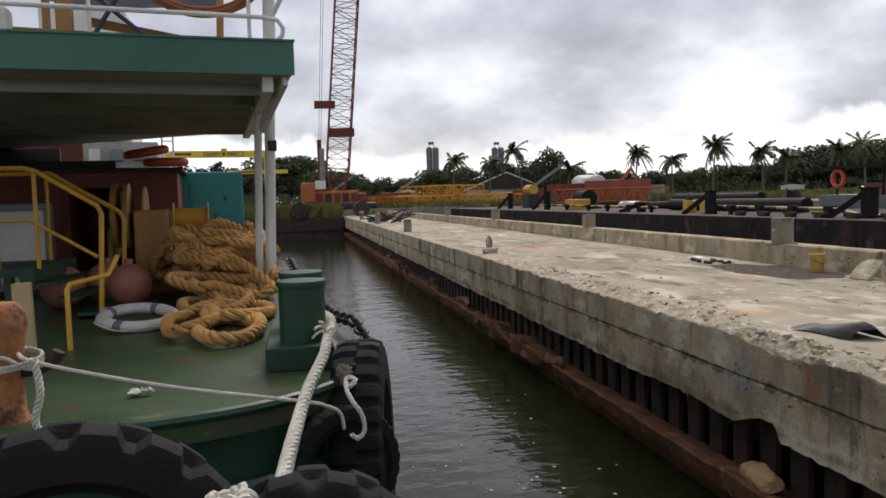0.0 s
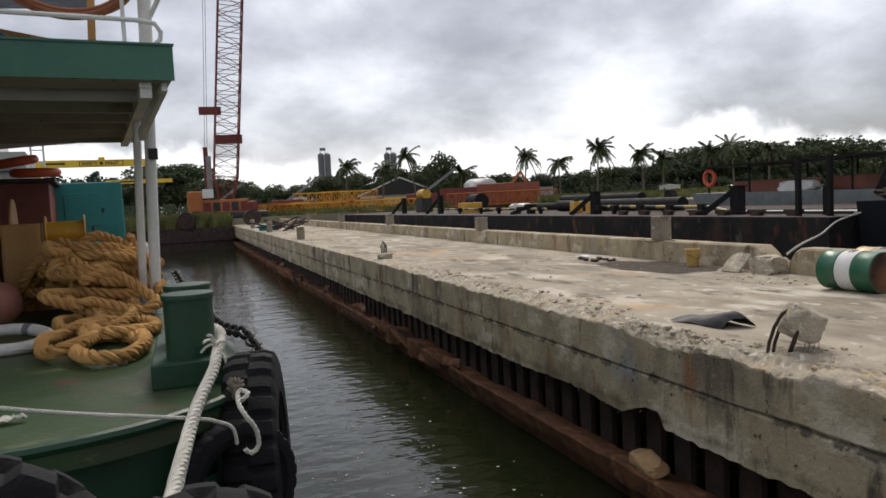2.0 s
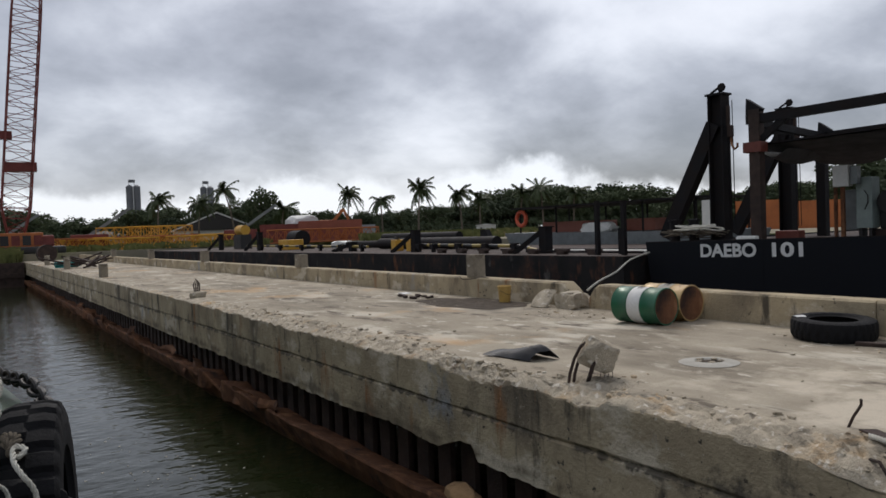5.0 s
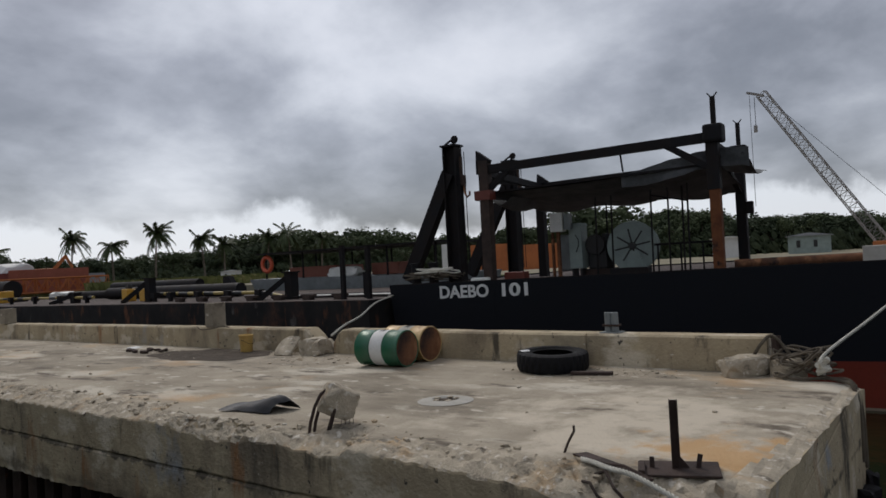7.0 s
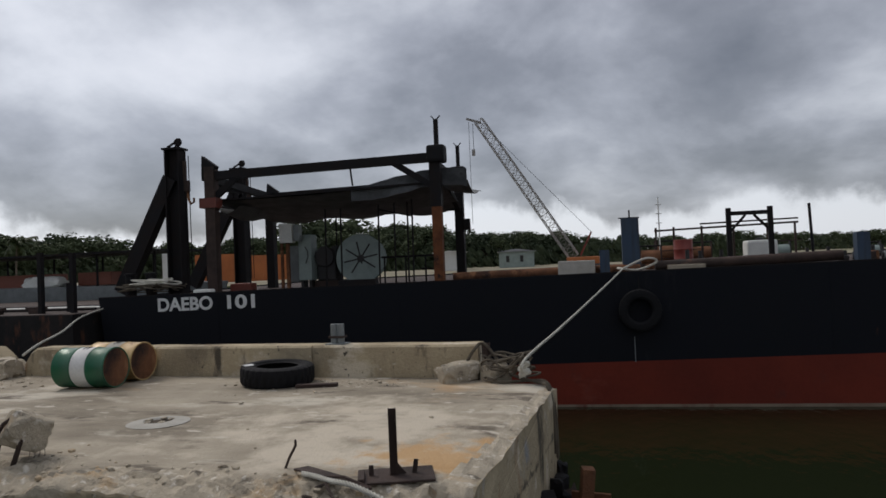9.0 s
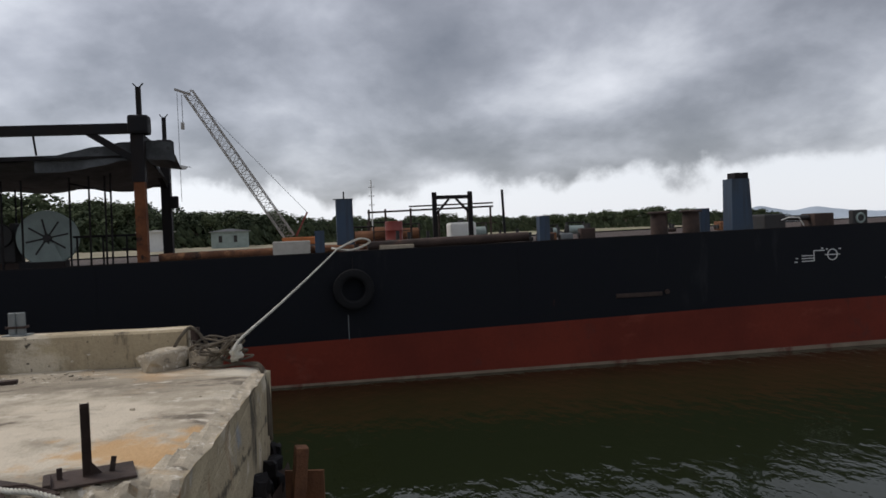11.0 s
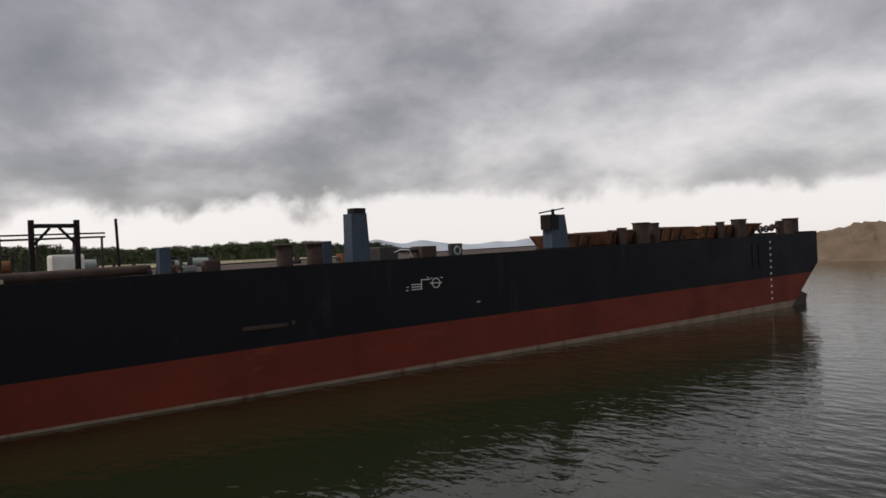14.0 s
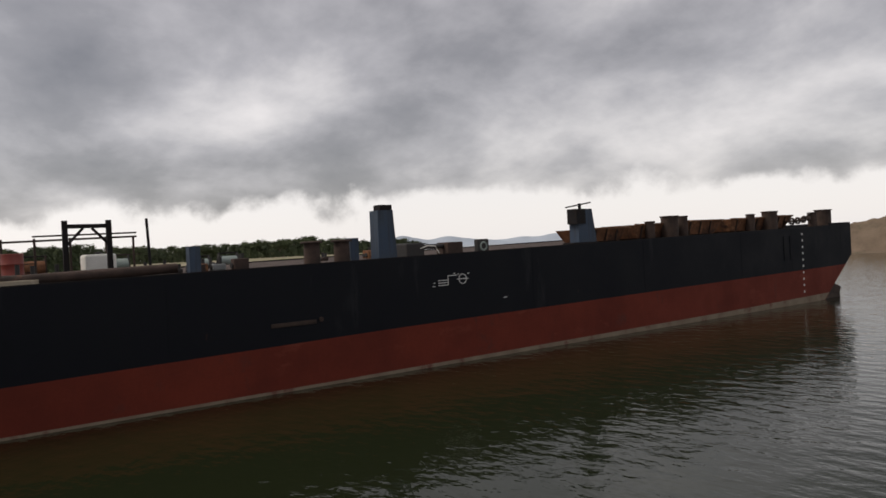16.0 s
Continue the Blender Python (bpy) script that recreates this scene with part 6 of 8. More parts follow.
part("leg", Geo().box(9.85, 10.15, 5.85, 6.15, deck_z(10) - 0.06, 7.2), BLACK_STEEL, shel)
for u, v in ((10.32, 1.0), (10.02, 6.0)):
    part("mast", Geo().box(u - 0.06, u + 0.06, v - 0.06, v + 0.06, 7.0, 8.0).beam((u, v, 7.95), (u - 0.13, v, 8.1), 0.03, 0.03).beam((u, v, 7.95), (u + 0.13, v, 8.1), 0.03, 0.03), BLACK_STEEL, shel)
    part("leg_cap", Geo().box(u - 0.27, u + 0.25, v - 0.25, v + 0.25, 6.75, 7.25, None, 0.08), BLACK_STEEL, shel)
part("top_beam", Geo().beam((3.0, 1.0, 6.82), (10.2, 1.0, 6.92), 0.2, 0.26), BLACK_STEEL, shel)
part("top_beam", Geo().beam((2.8, 6.0, 6.62), (10.0, 6.0, 6.75), 0.2, 0.24), BLACK_STEEL, shel)
part("cross_beam", Geo().beam((3.2, 1.0, 6.75), (2.9, 6.0, 6.6), 0.2, 0.22), BLACK_STEEL, shel)
part("cross_beam", Geo().beam((10.25, 1.0, 6.7), (10.0, 6.0, 6.7), 0.2, 0.22), BLACK_STEEL, shel)
for a_, b_ in (((3.3, 1.0, 6.1), (4.1, 1.0, 6.75)), ((9.0, 1.0, 6.85), (10.15, 1.0, 6.1)), ((10.15, 2.2, 6.6), (10.0, 5.9, 5.75)), ((3.1, 1.4, 6.5), (3.0, 4.0, 6.65))):
    part("knee_brace", Geo().beam(a_, b_, 0.14, 0.18), BLACK_STEEL, shel)
part("hanger", Geo().rod((7.7, 1.0, 6.9), (7.7, 1.2, 6.28), 0.03, n=6), BLACK_STEEL, shel)


def canvas(u, v):
    x = 3.15 + 7.0 * u
    z = 6.05 + 0.10 * u - 0.42 * v - 0.10 * math.sin(math.pi * u * 3) ** 2 * v + 0.05 * noise.noise(Vector((u * 6, v * 4, 1)))
    if u > 0.6:
        z += 0.22 * (u - 0.6) / 0.4 * (1 - v) + 0.05 * math.sin(14 * u)
    return (x, 1.3 + 4.4 * v, z)


canv = Geo().grid(40, 16, canvas)
canv.grid(40, 16, lambda u, v: tuple(a + b for a, b in zip(canvas(u, v), (0, 0, 0.05))))
part("canvas_roof", canv, SHEET_GREY, shel, "sagging torn grey canvas roof", smooth=True)
part("canvas_flap", Geo().grid(14, 8, lambda u, v: (9.6 + 1.5 * u, 1.5 + 2.8 * v, 6.55 - 0.32 * u + 0.18 * math.sin(5 * v + u * 3) - 0.25 * u * v)), SHEET_GREY, shel, smooth=True)
part("canvas_flap", Geo().grid(10, 6, lambda u, v: (3.1 + 0.9 * u, 1.4 + 4.2 * v, 5.92 - 0.45 * (1 - abs(2 * u - 1)) * (0.6 + 0.4 * math.sin(5 * v)))), SHEET_GREY, shel, smooth=True)
part("canvas_drape", Geo().grid(34, 12, lambda u, v: (7.6 + 3.5 * u, 1.32 + 0.12 * math.sin(9 * u) * v, (6.16 + 0.50 * math.sin(min(1.0, u * 1.15) * 1.45)) - v * (0.32 + 0.30 * u + 0.10 * math.sin(5 * u)) + 0.04 * noise.noise(Vector((u * 9, v * 4, 3))) - 0.35 * max(0.0, u - 0.8))), SHEET_PALE, shel, "torn grey canvas hanging over the roof edge", smooth=True)
part("roof_batten", Geo().beam((3.2, 1.25, 6.10), (10.0, 1.25, 6.22), 0.06, 0.06), BLACK_STEEL, shel)
part("roof_batten", Geo().beam((3.1, 5.6, 5.70), (9.9, 5.6, 5.72), 0.06, 0.06), BLACK_STEEL, shel)
for u, v, z in ((6.48, 2.0, 5.7), (6.98, 2.0, 5.7), (8.19, 2.0, 5.75), (8.69, 2.0, 5.78), (9.05, 2.2, 5.8), (9.25, 2.0, 5.85), (5.6, 5.4, 5.7), (8.4, 5.4, 5.6)):
    part("prop", Geo().rod((u, v, deck_z(u) - 0.06), (u + 0.03, v, z), 0.03, n=6), BLACK_STEEL, shel)
part("prop_tie", Geo().rod((8.2, 2.0, 5.6), (9.25, 2.0, 5.35), 0.025, n=5), BLACK_STEEL, shel)
part("lamp_box", Geo().box(10.13, 10.38, 5.8, 6.0, 5.0, 5.4, None, 0.03), BLACK_STEEL, shel)


def on_barge(name, label, cat, u, v, group=""):
    return thing(name, label, cat, group, at=BARGE @ Matrix.Translation((u, v, deck_z(u) - 0.06)))


eb = on_barge("switch_box", "white electric switch box on a stand", "electric box", 4.9, 3.0)
part("box", Geo().box(-0.32, 0.12, -0.15, 0.15, 1.5, 2.12, None, 0.02), WHITE_PAINT, eb)
part("side_box", Geo().box(0.15, 0.35, -0.1, 0.15, 1.55, 2.08, None, 0.02), GREYMETAL, eb)
part("stand", Geo().beam((-0.1, 0, 0), (-0.1, 0, 1.5), 0.1, 0.1).beam((-0.35, 0.1, 0), (-0.35, 0.1, 1.5), 0.08, 0.08), RUST, eb)
ec = on_barge("control_cabinet", "grey-green control cabinet with a curved handle", "cabinet", 5.3, 3.5)
part("body", Geo().box(-0.25, 0.2, -0.25, 0.3, 0.25, 1.75, None, 0.03), PALE_GREEN, ec)
part("back_cabinet", Geo().box(-0.75, -0.28, -0.1, 0.4, 0.2, 1.4, None, 0.03), GREYMETAL, ec)
part("handle", Geo().pipe([(0.0, -0.27, 0.8), (0.1, -0.29, 1.0), (0.1, -0.29, 1.2), (0.0, -0.27, 1.35)], 0.015, 6), DARK, ec)
part("legs", Geo().box(-0.2, -0.12, -0.2, 0.2, 0, 0.25).box(0.08, 0.16, -0.2, 0.2, 0, 0.25), DARK, ec)
en = on_barge("engine_block", "dark diesel engine on the barge deck", "engine", 5.85, 4.0)
part("block", Geo().box(-0.3, 0.35, -0.4, 0.4, 0.2, 1.0, None, 0.06), DARK, en)
part("radiator", Geo().box(0.2, 0.32, -0.35, 0.35, 0.5, 1.35, None, 0.02), DARK, en)
part("fan_wheel", Geo().lathe([(0.32, -0.05), (0.35, 0), (0.32, 0.05)], 20, Matrix.Translation((0, -0.45, 1.0)) @ Matrix.Rotation(radians(90), 4, "X")), DARK, en)
part("bed", Geo().box(-0.4, 0.5, -0.45, 0.45, 0, 0.2), RUST_DARK, en)
rl = on_barge("hose_reel", "large pale green spoked reel on the barge deck", "reel", 7.11, 3.5)
RC = 0.82
ax = Matrix.Translation((0, 0, RC + 0.05)) @ Matrix.Rotation(radians(90), 4, "X") @ Matrix.Rotation(radians(14), 4, "Y")
part("disc", Geo().lathe([(0.10, -0.03), (0.78, -0.03), (0.80, 0), (0.78, 0.03), (0.10, 0.03)], 44, ax), PALE_GREEN, rl)
part("back_disc", Geo().lathe([(0.10, -1.53), (0.78, -1.53), (0.80, -1.5), (0.78, -1.47), (0.10, -1.47)], 44, ax), PALE_GREEN, rl)
part("drum", Geo().lathe([(0.45, -1.47), (0.45, -0.03)], 36, ax), DARK, rl, smooth=True)
part("hub", Geo().lathe([(0.02, 0.10), (0.10, 0.09), (0.12, 0.03)], 20, ax), DARK, rl)
for k in range(8):
    a = 2 * math.pi * k / 8 + 0.2
    part("spoke", Geo().beam((0.08 * math.cos(a), 0.08 * math.sin(a), 0.045), (0.56 * math.cos(a), 0.56 * math.sin(a), 0.04), 0.05, 0.03, ax), DARK, rl)
part("cradle", Geo().add([(-0.55, -0.08, 0), (0.5, -0.08, 0), (0.2, -0.08, 0.7), (-0.25, -0.08, 0.7), (-0.55, -0.04, 0), (0.5, -0.04, 0), (0.2, -0.04, 0.7), (-0.25, -0.04, 0.7)], [(0, 1, 2, 3), (7, 6, 5, 4), (0, 4, 5, 1), (1, 5, 6, 2), (2, 6, 7, 3), (3, 7, 4, 0)]), PALE_GREEN, rl)
tr = on_barge("deck_trough", "dark steel trough on the barge deck edge", "trough", 7.7, 1.2)
part("trough", Geo().box(-0.5, 0.6, -0.15, 0.3, 0, 0.22, None, 0.02), BLACK_STEEL, tr)
wk = on_barge("handrail_frame", "low dark handrail frame beside the reel", "railing", 8.6, 3.2)
part("rail", Geo().pipe([(-0.7, 0, 0.85), (1.2, 0, 0.85), (1.3, 0, 0.6)], 0.035, 6).pipe([(0.6, 0, 0.45), (1.2, 0, 0.4)], 0.03, 6), BLACK_STEEL, wk)
for du in (-0.6, 0.1, 0.75, 1.2):
    part("rail_post", Geo().rod((du, 0, 0), (du, 0, 0.85), 0.03, n=6), BLACK_STEEL, wk)
# stern clutter
bol = on_barge("mooring_bitts", "black mooring bitts wrapped with old rope", "bitts", 0.55, 0.8)
for du in (0, 0.7):
    part("bitt", Geo().lathe([(0.16, 0), (0.16, 0.7), (0.2, 0.71), (0.2, 0.76), (0.05, 0.77)], 18, Matrix.Translation((du, 0, 0))), BLACK_STEEL, bol)
random.seed(17)
pts = [(18.6 + random.uniform(0, 1.4), 15.9 - random.uniform(0, 2.1), deck_z(1) + 0.1 + 0.35 * random.random()) for i in range(40)]
rope("rope_tangle", pts, 0.02, ROPE_DARK, "grey rope tangle at the barge stern", 1, smooth_n=5)
pts = [(18.6 + random.uniform(0, 0.9), 15.6 - random.uniform(0, 2.0), deck_z(1) + 0.25 + 0.25 * random.random()) for i in range(18)]
rope("rope_tangle", pts, 0.024, ROPE_WHITE, "pale rope heaped at the barge stern", 1, smooth_n=5)
solo("canister", Geo().box(-0.3, 0.3, -0.12, 0.12, 0, 0.16, None, 0.05), WHITE_PAINT, "white plastic canister lying on the barge deck", "canister", at=BARGE @ Matrix.Translation((3.3, 0.3, deck_z(3.3) - 0.04)))
solo("toolbox", Geo().box(-0.35, 0.35, -0.2, 0.2, 0, 0.28, None, 0.03), RED_BOX, "orange steel box on the barge deck", "box", at=BARGE @ Matrix.Translation((3.9, 1.6, deck_z(4) - 0.06)))
# amidships
for k in range(4):
    solo("steel_pipe", Geo().rod((0, 0, 0), (5.2 - 0.4 * k, 0, 0.05), 0.12, n=12), RUST_DARK if k % 2 else RUST, "long rusty steel pipe lying on the barge deck", "pipe", "pipes on the barge deck", at=BARGE @ Matrix.Translation((10.6 + 0.2 * k, 1.3 + 0.32 * k, deck_z(12) + 0.08)), smooth=True)
for k in range(3):
    solo("steel_pipe", Geo().rod((0, 0, 0), (4.6, 0, 0.1), 0.14, n=12), RUST_DARK, "rust-brown pipe lying amidships", "pipe", "pipes on the barge deck", at=BARGE @ Matrix.Translation((16.2 + 0.15 * k, 1.3 + 0.35 * k, deck_z(17) + 0.1)), smooth=True)
solo("deck_crate", Geo().box(-0.5, 0.5, -0.3, 0.3, 0, 0.42, None, 0.02), DUST, "pale crate standing on the barge deck", "crate", at=BARGE @ Matrix.Translation((14.1, 1.2, deck_z(14) - 0.05)))
solo("deck_plank", Geo().box(16.5, 17.45, 0.85, 1.2, 0, 0.14, None, 0.01), CONCRETE, "pale plank lying on the deck edge", "plank", at=BARGE @ Matrix.Translation((0, 0, deck_z(17) - 0.02)))


def tapered_post(name, label, u, v, w0, w1, h, lean=0.0, extra=None, d=0.5):
    t = on_barge(name, label, "spud post", u, v, "blue deck posts")
    g = Geo().add([(-w0 / 2, -d / 2, 0), (w0 / 2, -d / 2, 0), (w0 / 2, d / 2, 0), (-w0 / 2, d / 2, 0), (lean - w1 / 2, -d / 2, h), (lean + w1 / 2, -d / 2, h), (lean + w1 / 2, d / 2, h), (lean - w1 / 2, d / 2, h)],
                  [(3, 2, 1, 0), (4, 5, 6, 7), (0, 1, 5, 4), (1, 2, 6, 5), (2, 3, 7, 6), (3, 0, 4, 7)])
    part("box_post", g, BLUE_STEEL, t)
    return t


tapered_post("spud_post", "blue-grey steel post standing on the barge deck", 15.58, 1.5, 0.46, 0.46, 1.52)
part("top_bar", Geo().box(-0.3, 0.26, -0.02, 0.02, 1.52, 1.55).box(-0.02, 0.02, -0.02, 0.02, 1.5, 1.75), BLACK_STEEL, bpy.data.objects["spud_post"])
tapered_post("spud_post", "short blue-grey post near the mooring rope", 14.86, 1.0, 0.26, 0.26, 0.68, d=0.3)
tapered_post("spud_post", "short blue-grey post with a dark side", 21.2, 0.8, 0.30, 0.30, 0.78, d=0.3)
bb = tapered_post("spud_post", "tall blue-grey raking post with a capped top", 27.46, 1.0, 0.70, 0.58, 1.62, -0.04)
part("cap_box", Geo().box(-0.2, 0.25, -0.2, 0.2, 1.62, 1.80), BLACK_STEEL, bb)
b3 = tapered_post("spud_post", "blue-grey raking post with a crossbar on top", 36.95, 1.0, 1.05, 0.80, 1.45, -0.12)
part("head_box", Geo().box(-0.68, -0.15, -0.3, 0.2, 0.85, 1.45), BLACK_STEEL, b3)
part("crossbar", Geo().beam((-0.95, 0, 1.52), (0.5, 0, 1.72), 0.05, 0.05).beam((-0.15, 0, 1.45), (-0.15, 0, 1.68), 0.1, 0.08), BLACK_STEEL, b3)
part("foot", Geo().box(-0.9, 0.6, -0.3, 0.3, 0, 0.12), BLACK_STEEL, b3)
gt = on_barge("deck_gantry", "black steel portal frame on the barge deck", "gantry", 19.2, 4.0)
for du in (-0.6, 0.58):
    part("leg", Geo().box(du - 0.07, du + 0.07, -0.07, 0.07, 0, 1.75), BLACK_STEEL, gt)
part("lintel", Geo().box(-0.6, 0.58, -0.06, 0.06, 1.52, 1.64), BLACK_STEEL, gt)
for s in (-1, 1):
    part("knee_brace", Geo().beam((s * 0.55, 0, 1.05), (s * 0.12, 0, 1.52), 0.07, 0.07), BLACK_STEEL, gt)
rk = on_barge("pipe_rack", "rusty pipe rack frame along the barge deck", "rack", 18.6, 5.0)
part("rail", Geo().beam((-2.1, 0, 1.2), (2.2, 0, 1.28), 0.05, 0.06).beam((-0.7, 0, 1.36), (2.2, 0, 1.40), 0.05, 0.05), RUST_DARK, rk)
for du in (-2.05, -1.5, -0.65, 0.3, 1.3, 2.1):
    part("rack_post", Geo().rod((du, 0, 0), (du, 0, 1.3), 0.035, n=6), RUST_DARK, rk)
for du, z in ((-2.0, 0.3), (-2.0, 0.55), (0.9, 0.7)):
    part("tie_bar", Geo().beam((du, 0, z), (du + 1.4, 0, z + 0.02), 0.03, 0.03), RUST_DARK, rk)
random.seed(23)
for k in range(26):
    u = random.choice((16.6, 17.5, 18.3, 20.3, 21.8, 22.6, 23.4, 24.2, 28.8, 29.4, 30.2, 30.9)) + random.uniform(-0.3, 0.3)
    v = random.uniform(2.5, 9)
    s = random.uniform(0.13, 0.28)
    t = on_barge("deck_machine", "small weathered piece of deck machinery", "machinery", u, v, "machinery on the barge deck")
    m_ = random.choice((RUST_DARK, DARK, GREYMETAL, RUST, DARK, GREYMETAL, RUST_DARK, DARK))
    part("housing", Geo().box(-s, s, -s * 0.6, s * 0.6, 0, s * random.uniform(0.9, 1.6), None, 0.04), m_, t)
    part("pipe", Geo().rod((s * 0.3, 0, s), (s * 0.3, 0, s * 2.1), 0.06, n=8), DARK, t)
    part("motor", Geo().rod((-s * 1.2, 0, s * 0.6), (-s * 0.4, 0, s * 0.6), s * 0.35, n=12), DARK, t)
dr = on_barge("fuel_drum", "red fuel drum standing on the barge deck", "drum", 17.3, 4.4)
part("shell", Geo().lathe([(0.27, 0), (0.285, 0.02), (0.285, 0.28), (0.295, 0.30), (0.285, 0.32), (0.285, 0.58), (0.295, 0.60), (0.285, 0.62), (0.285, 0.88), (0.27, 0.89)], 24), CRATE_RED, dr, smooth=True)
part("lid", Geo().lathe([(0.26, 0.885), (0.02, 0.895)], 24), RUST, dr)
wt_ = on_barge("water_tank", "small white plastic tank among the deck machinery", "tank", 19.7, 5.2)
part("body", Geo().box(-0.45, 0.45, -0.4, 0.4, 0.05, 0.75, None, 0.08), WHITE_PAINT, wt_)
part("cap", Geo().lathe([(0.12, 0.75), (0.12, 0.82), (0.03, 0.83)], 16), DARK, wt_)
ae = on_barge("aerial_mast", "thin white aerial mast with short crossbars", "mast", 16.7, 5.5)
part("pole", Geo().rod((0, 0, 0), (0, 0, 2.35), 0.022, n=6), WHITE_PAINT, ae)
for z in (1.5, 1.8, 2.1):
    part("crossbar", Geo().rod((-0.10, 0, z), (0.10, 0, z), 0.014, n=5), WHITE_PAINT, ae)
for u, v, h in ((16.3, 4.2, 0.75), (16.9, 6.0, 0.9), (18.1, 6.4, 0.8), (20.4, 5.8, 0.7), (22.6, 4.6, 0.5), (23.8, 5.2, 0.55)):
    wn_ = on_barge("deck_winch", "weathered winch with an open frame on the barge deck", "winch", u, v, "winches on the barge deck")
    part("drum", Geo().rod((-0.28, 0, h * 0.55), (0.28, 0, h * 0.55), h * 0.28, n=14), RUST if u < 20 else PALE_GREEN, wn_, smooth=True)
    for du in (-0.32, 0.32):
        part("side_frame", Geo().beam((du - 0.02, -0.25, 0), (du, 0, h), 0.05, 0.06).beam((du - 0.02, 0.25, 0), (du, 0, h), 0.05, 0.06), RUST_DARK if u < 20 else DARK, wn_)
    part("top_bar", Geo().rod((-0.36, 0, h), (0.36, 0, h), 0.025, n=6), BLACK_STEEL, wn_)
part("whip_pole", Geo().rod((20.66, 3, deck_z(20)), (20.6, 3, 5.15), 0.04, n=6), BLACK_STEEL, barge)
for u in (24.87, 25.9):
    mv = on_barge("mushroom_vent", "dark steel mushroom ventilator on deck", "ventilator", u, 1.0, "deck ventilators")
    part("trunk", Geo().lathe([(0.26, 0), (0.24, 0.68)], 20), RUST_DARK, mv, smooth=True)
    part("cap", Geo().lathe([(0.33, 0.68), (0.34, 0.72), (0.3, 0.75)], 20), RUST_DARK, mv)
tapered_post("spud_post", "small blue-grey post by the ventilators", 26.43, 1.25, 0.3, 0.3, 0.78, d=0.3)
fl = on_barge("fairlead", "square steel fairlead with a round eye", "fairlead", 31.28, 0.6)
part("frame", Geo().box(-0.26, 0.26, -0.08, 0.12, 0, 0.50, None, 0.04), DARK, fl)
part("eye", Geo().lathe([(0.11, -0.02), (0.15, -0.03), (0.17, 0), (0.15, 0.03), (0.11, 0.02)], 24, Matrix.Translation((0, -0.09, 0.25)) @ Matrix.Rotation(radians(90), 4, "X"), closed=True), PALE_GREEN, fl, smooth=True)
mc = on_barge("winch_set", "dark deck winch with a flat-topped housing", "winch", 29.1, 2.0)
part("housing", Geo().box(-0.35, 0.4, -0.4, 0.4, 0, 0.5, None, 0.05), DARK, mc)
part("side_box", Geo().box(1.5, 2.2, -0.3, 0.4, 0, 0.48, None, 0.04), RUST_DARK, mc)
part("shaft", Geo().rod((0.4, 0, 0.35), (1.6, 0, 0.35), 0.09, n=10), DARK, mc)
part("cable", Geo().pipe([(0.2, -0.45, 0.3), (0.45, -0.5, 0.38), (0.8, -0.5, 0.36), (0.95, -0.5, 0.1)], 0.02, 6), WHITE_PAINT, mc)
# rusty hoppers and bitts near the bow
for k, (u, L_, h) in enumerate(((38.7, 2.6, 0.62), (41.8, 3.0, 0.68), (45.4, 3.2, 0.72), (49.4, 3.6, 0.70), (52.3, 2.4, 0.74))):
    hp = on_barge("steel_hopper", "rust-orange steel trough stored on deck", "trough", u, 1.6, "rusty troughs near the bow")
    part("plate", Geo().add([(-L_ / 2, -0.5, h), (L_ / 2, -0.5, h), (L_ / 2 - 0.6, -0.3, 0.1), (-L_ / 2 + 0.3, -0.3, 0.1), (-L_ / 2, 1.4, h), (L_ / 2, 1.4, h), (L_ / 2 - 0.6, 1.2, 0.1), (-L_ / 2 + 0.3, 1.2, 0.1)], [(0, 1, 2, 3), (7, 6, 5, 4), (0, 4, 5, 1), (1, 5, 6, 2), (2, 6, 7, 3), (3, 7, 4, 0)]), RUST, hp)
    part("rim", Geo().beam((-L_ / 2, -0.52, h), (L_ / 2, -0.52, h), 0.06, 0.08), RUST, hp)
    for sk in (-L_ / 3, L_ / 4):
        part("skid", Geo().box(sk, sk + 0.15, -0.3, 1.2, 0, 0.12), RUST_DARK, hp)
    for j in range(3):
        part("rib", Geo().beam((-L_ / 3 + j * L_ / 4, -0.53, h), (-L_ / 3 + 0.05 + j * L_ / 4, -0.33, 0.12), 0.06, 0.05), RUST_DARK, hp)
for u, h, w in ((41.2, 0.75, 0.5), (42.6, 0.95, 0.9), (43.6, 0.92, 0.5), (49.2, 0.85, 0.5), (51.0, 0.95, 0.9), (55.4, 0.78, 0.55), (56.6, 0.90, 1.0)):
    bt = on_barge("bow_bitt", "thick rusty mooring bitt near the bow", "bitt", u, 1.0, "bow bitts")
    part("post", Geo().lathe([(w * 0.42, 0), (w * 0.42, h), (w * 0.47, h + 0.01), (w * 0.47, h + 0.06), (0.05, h + 0.07)], 18), RUST_DARK, bt)
solo("bow_chain", chain_geo([(BARGE @ Vector((52.9, 1.0, deck_z(53) + 0.35))), (BARGE @ Vector((54.2, 1.0, deck_z(54) + 0.38))), (BARGE @ Vector((55.2, 1.0, deck_z(55) + 0.55)))], 0.4, 0.06), RUST_DARK, "heavy dark chain between the bow bitts", "chain")

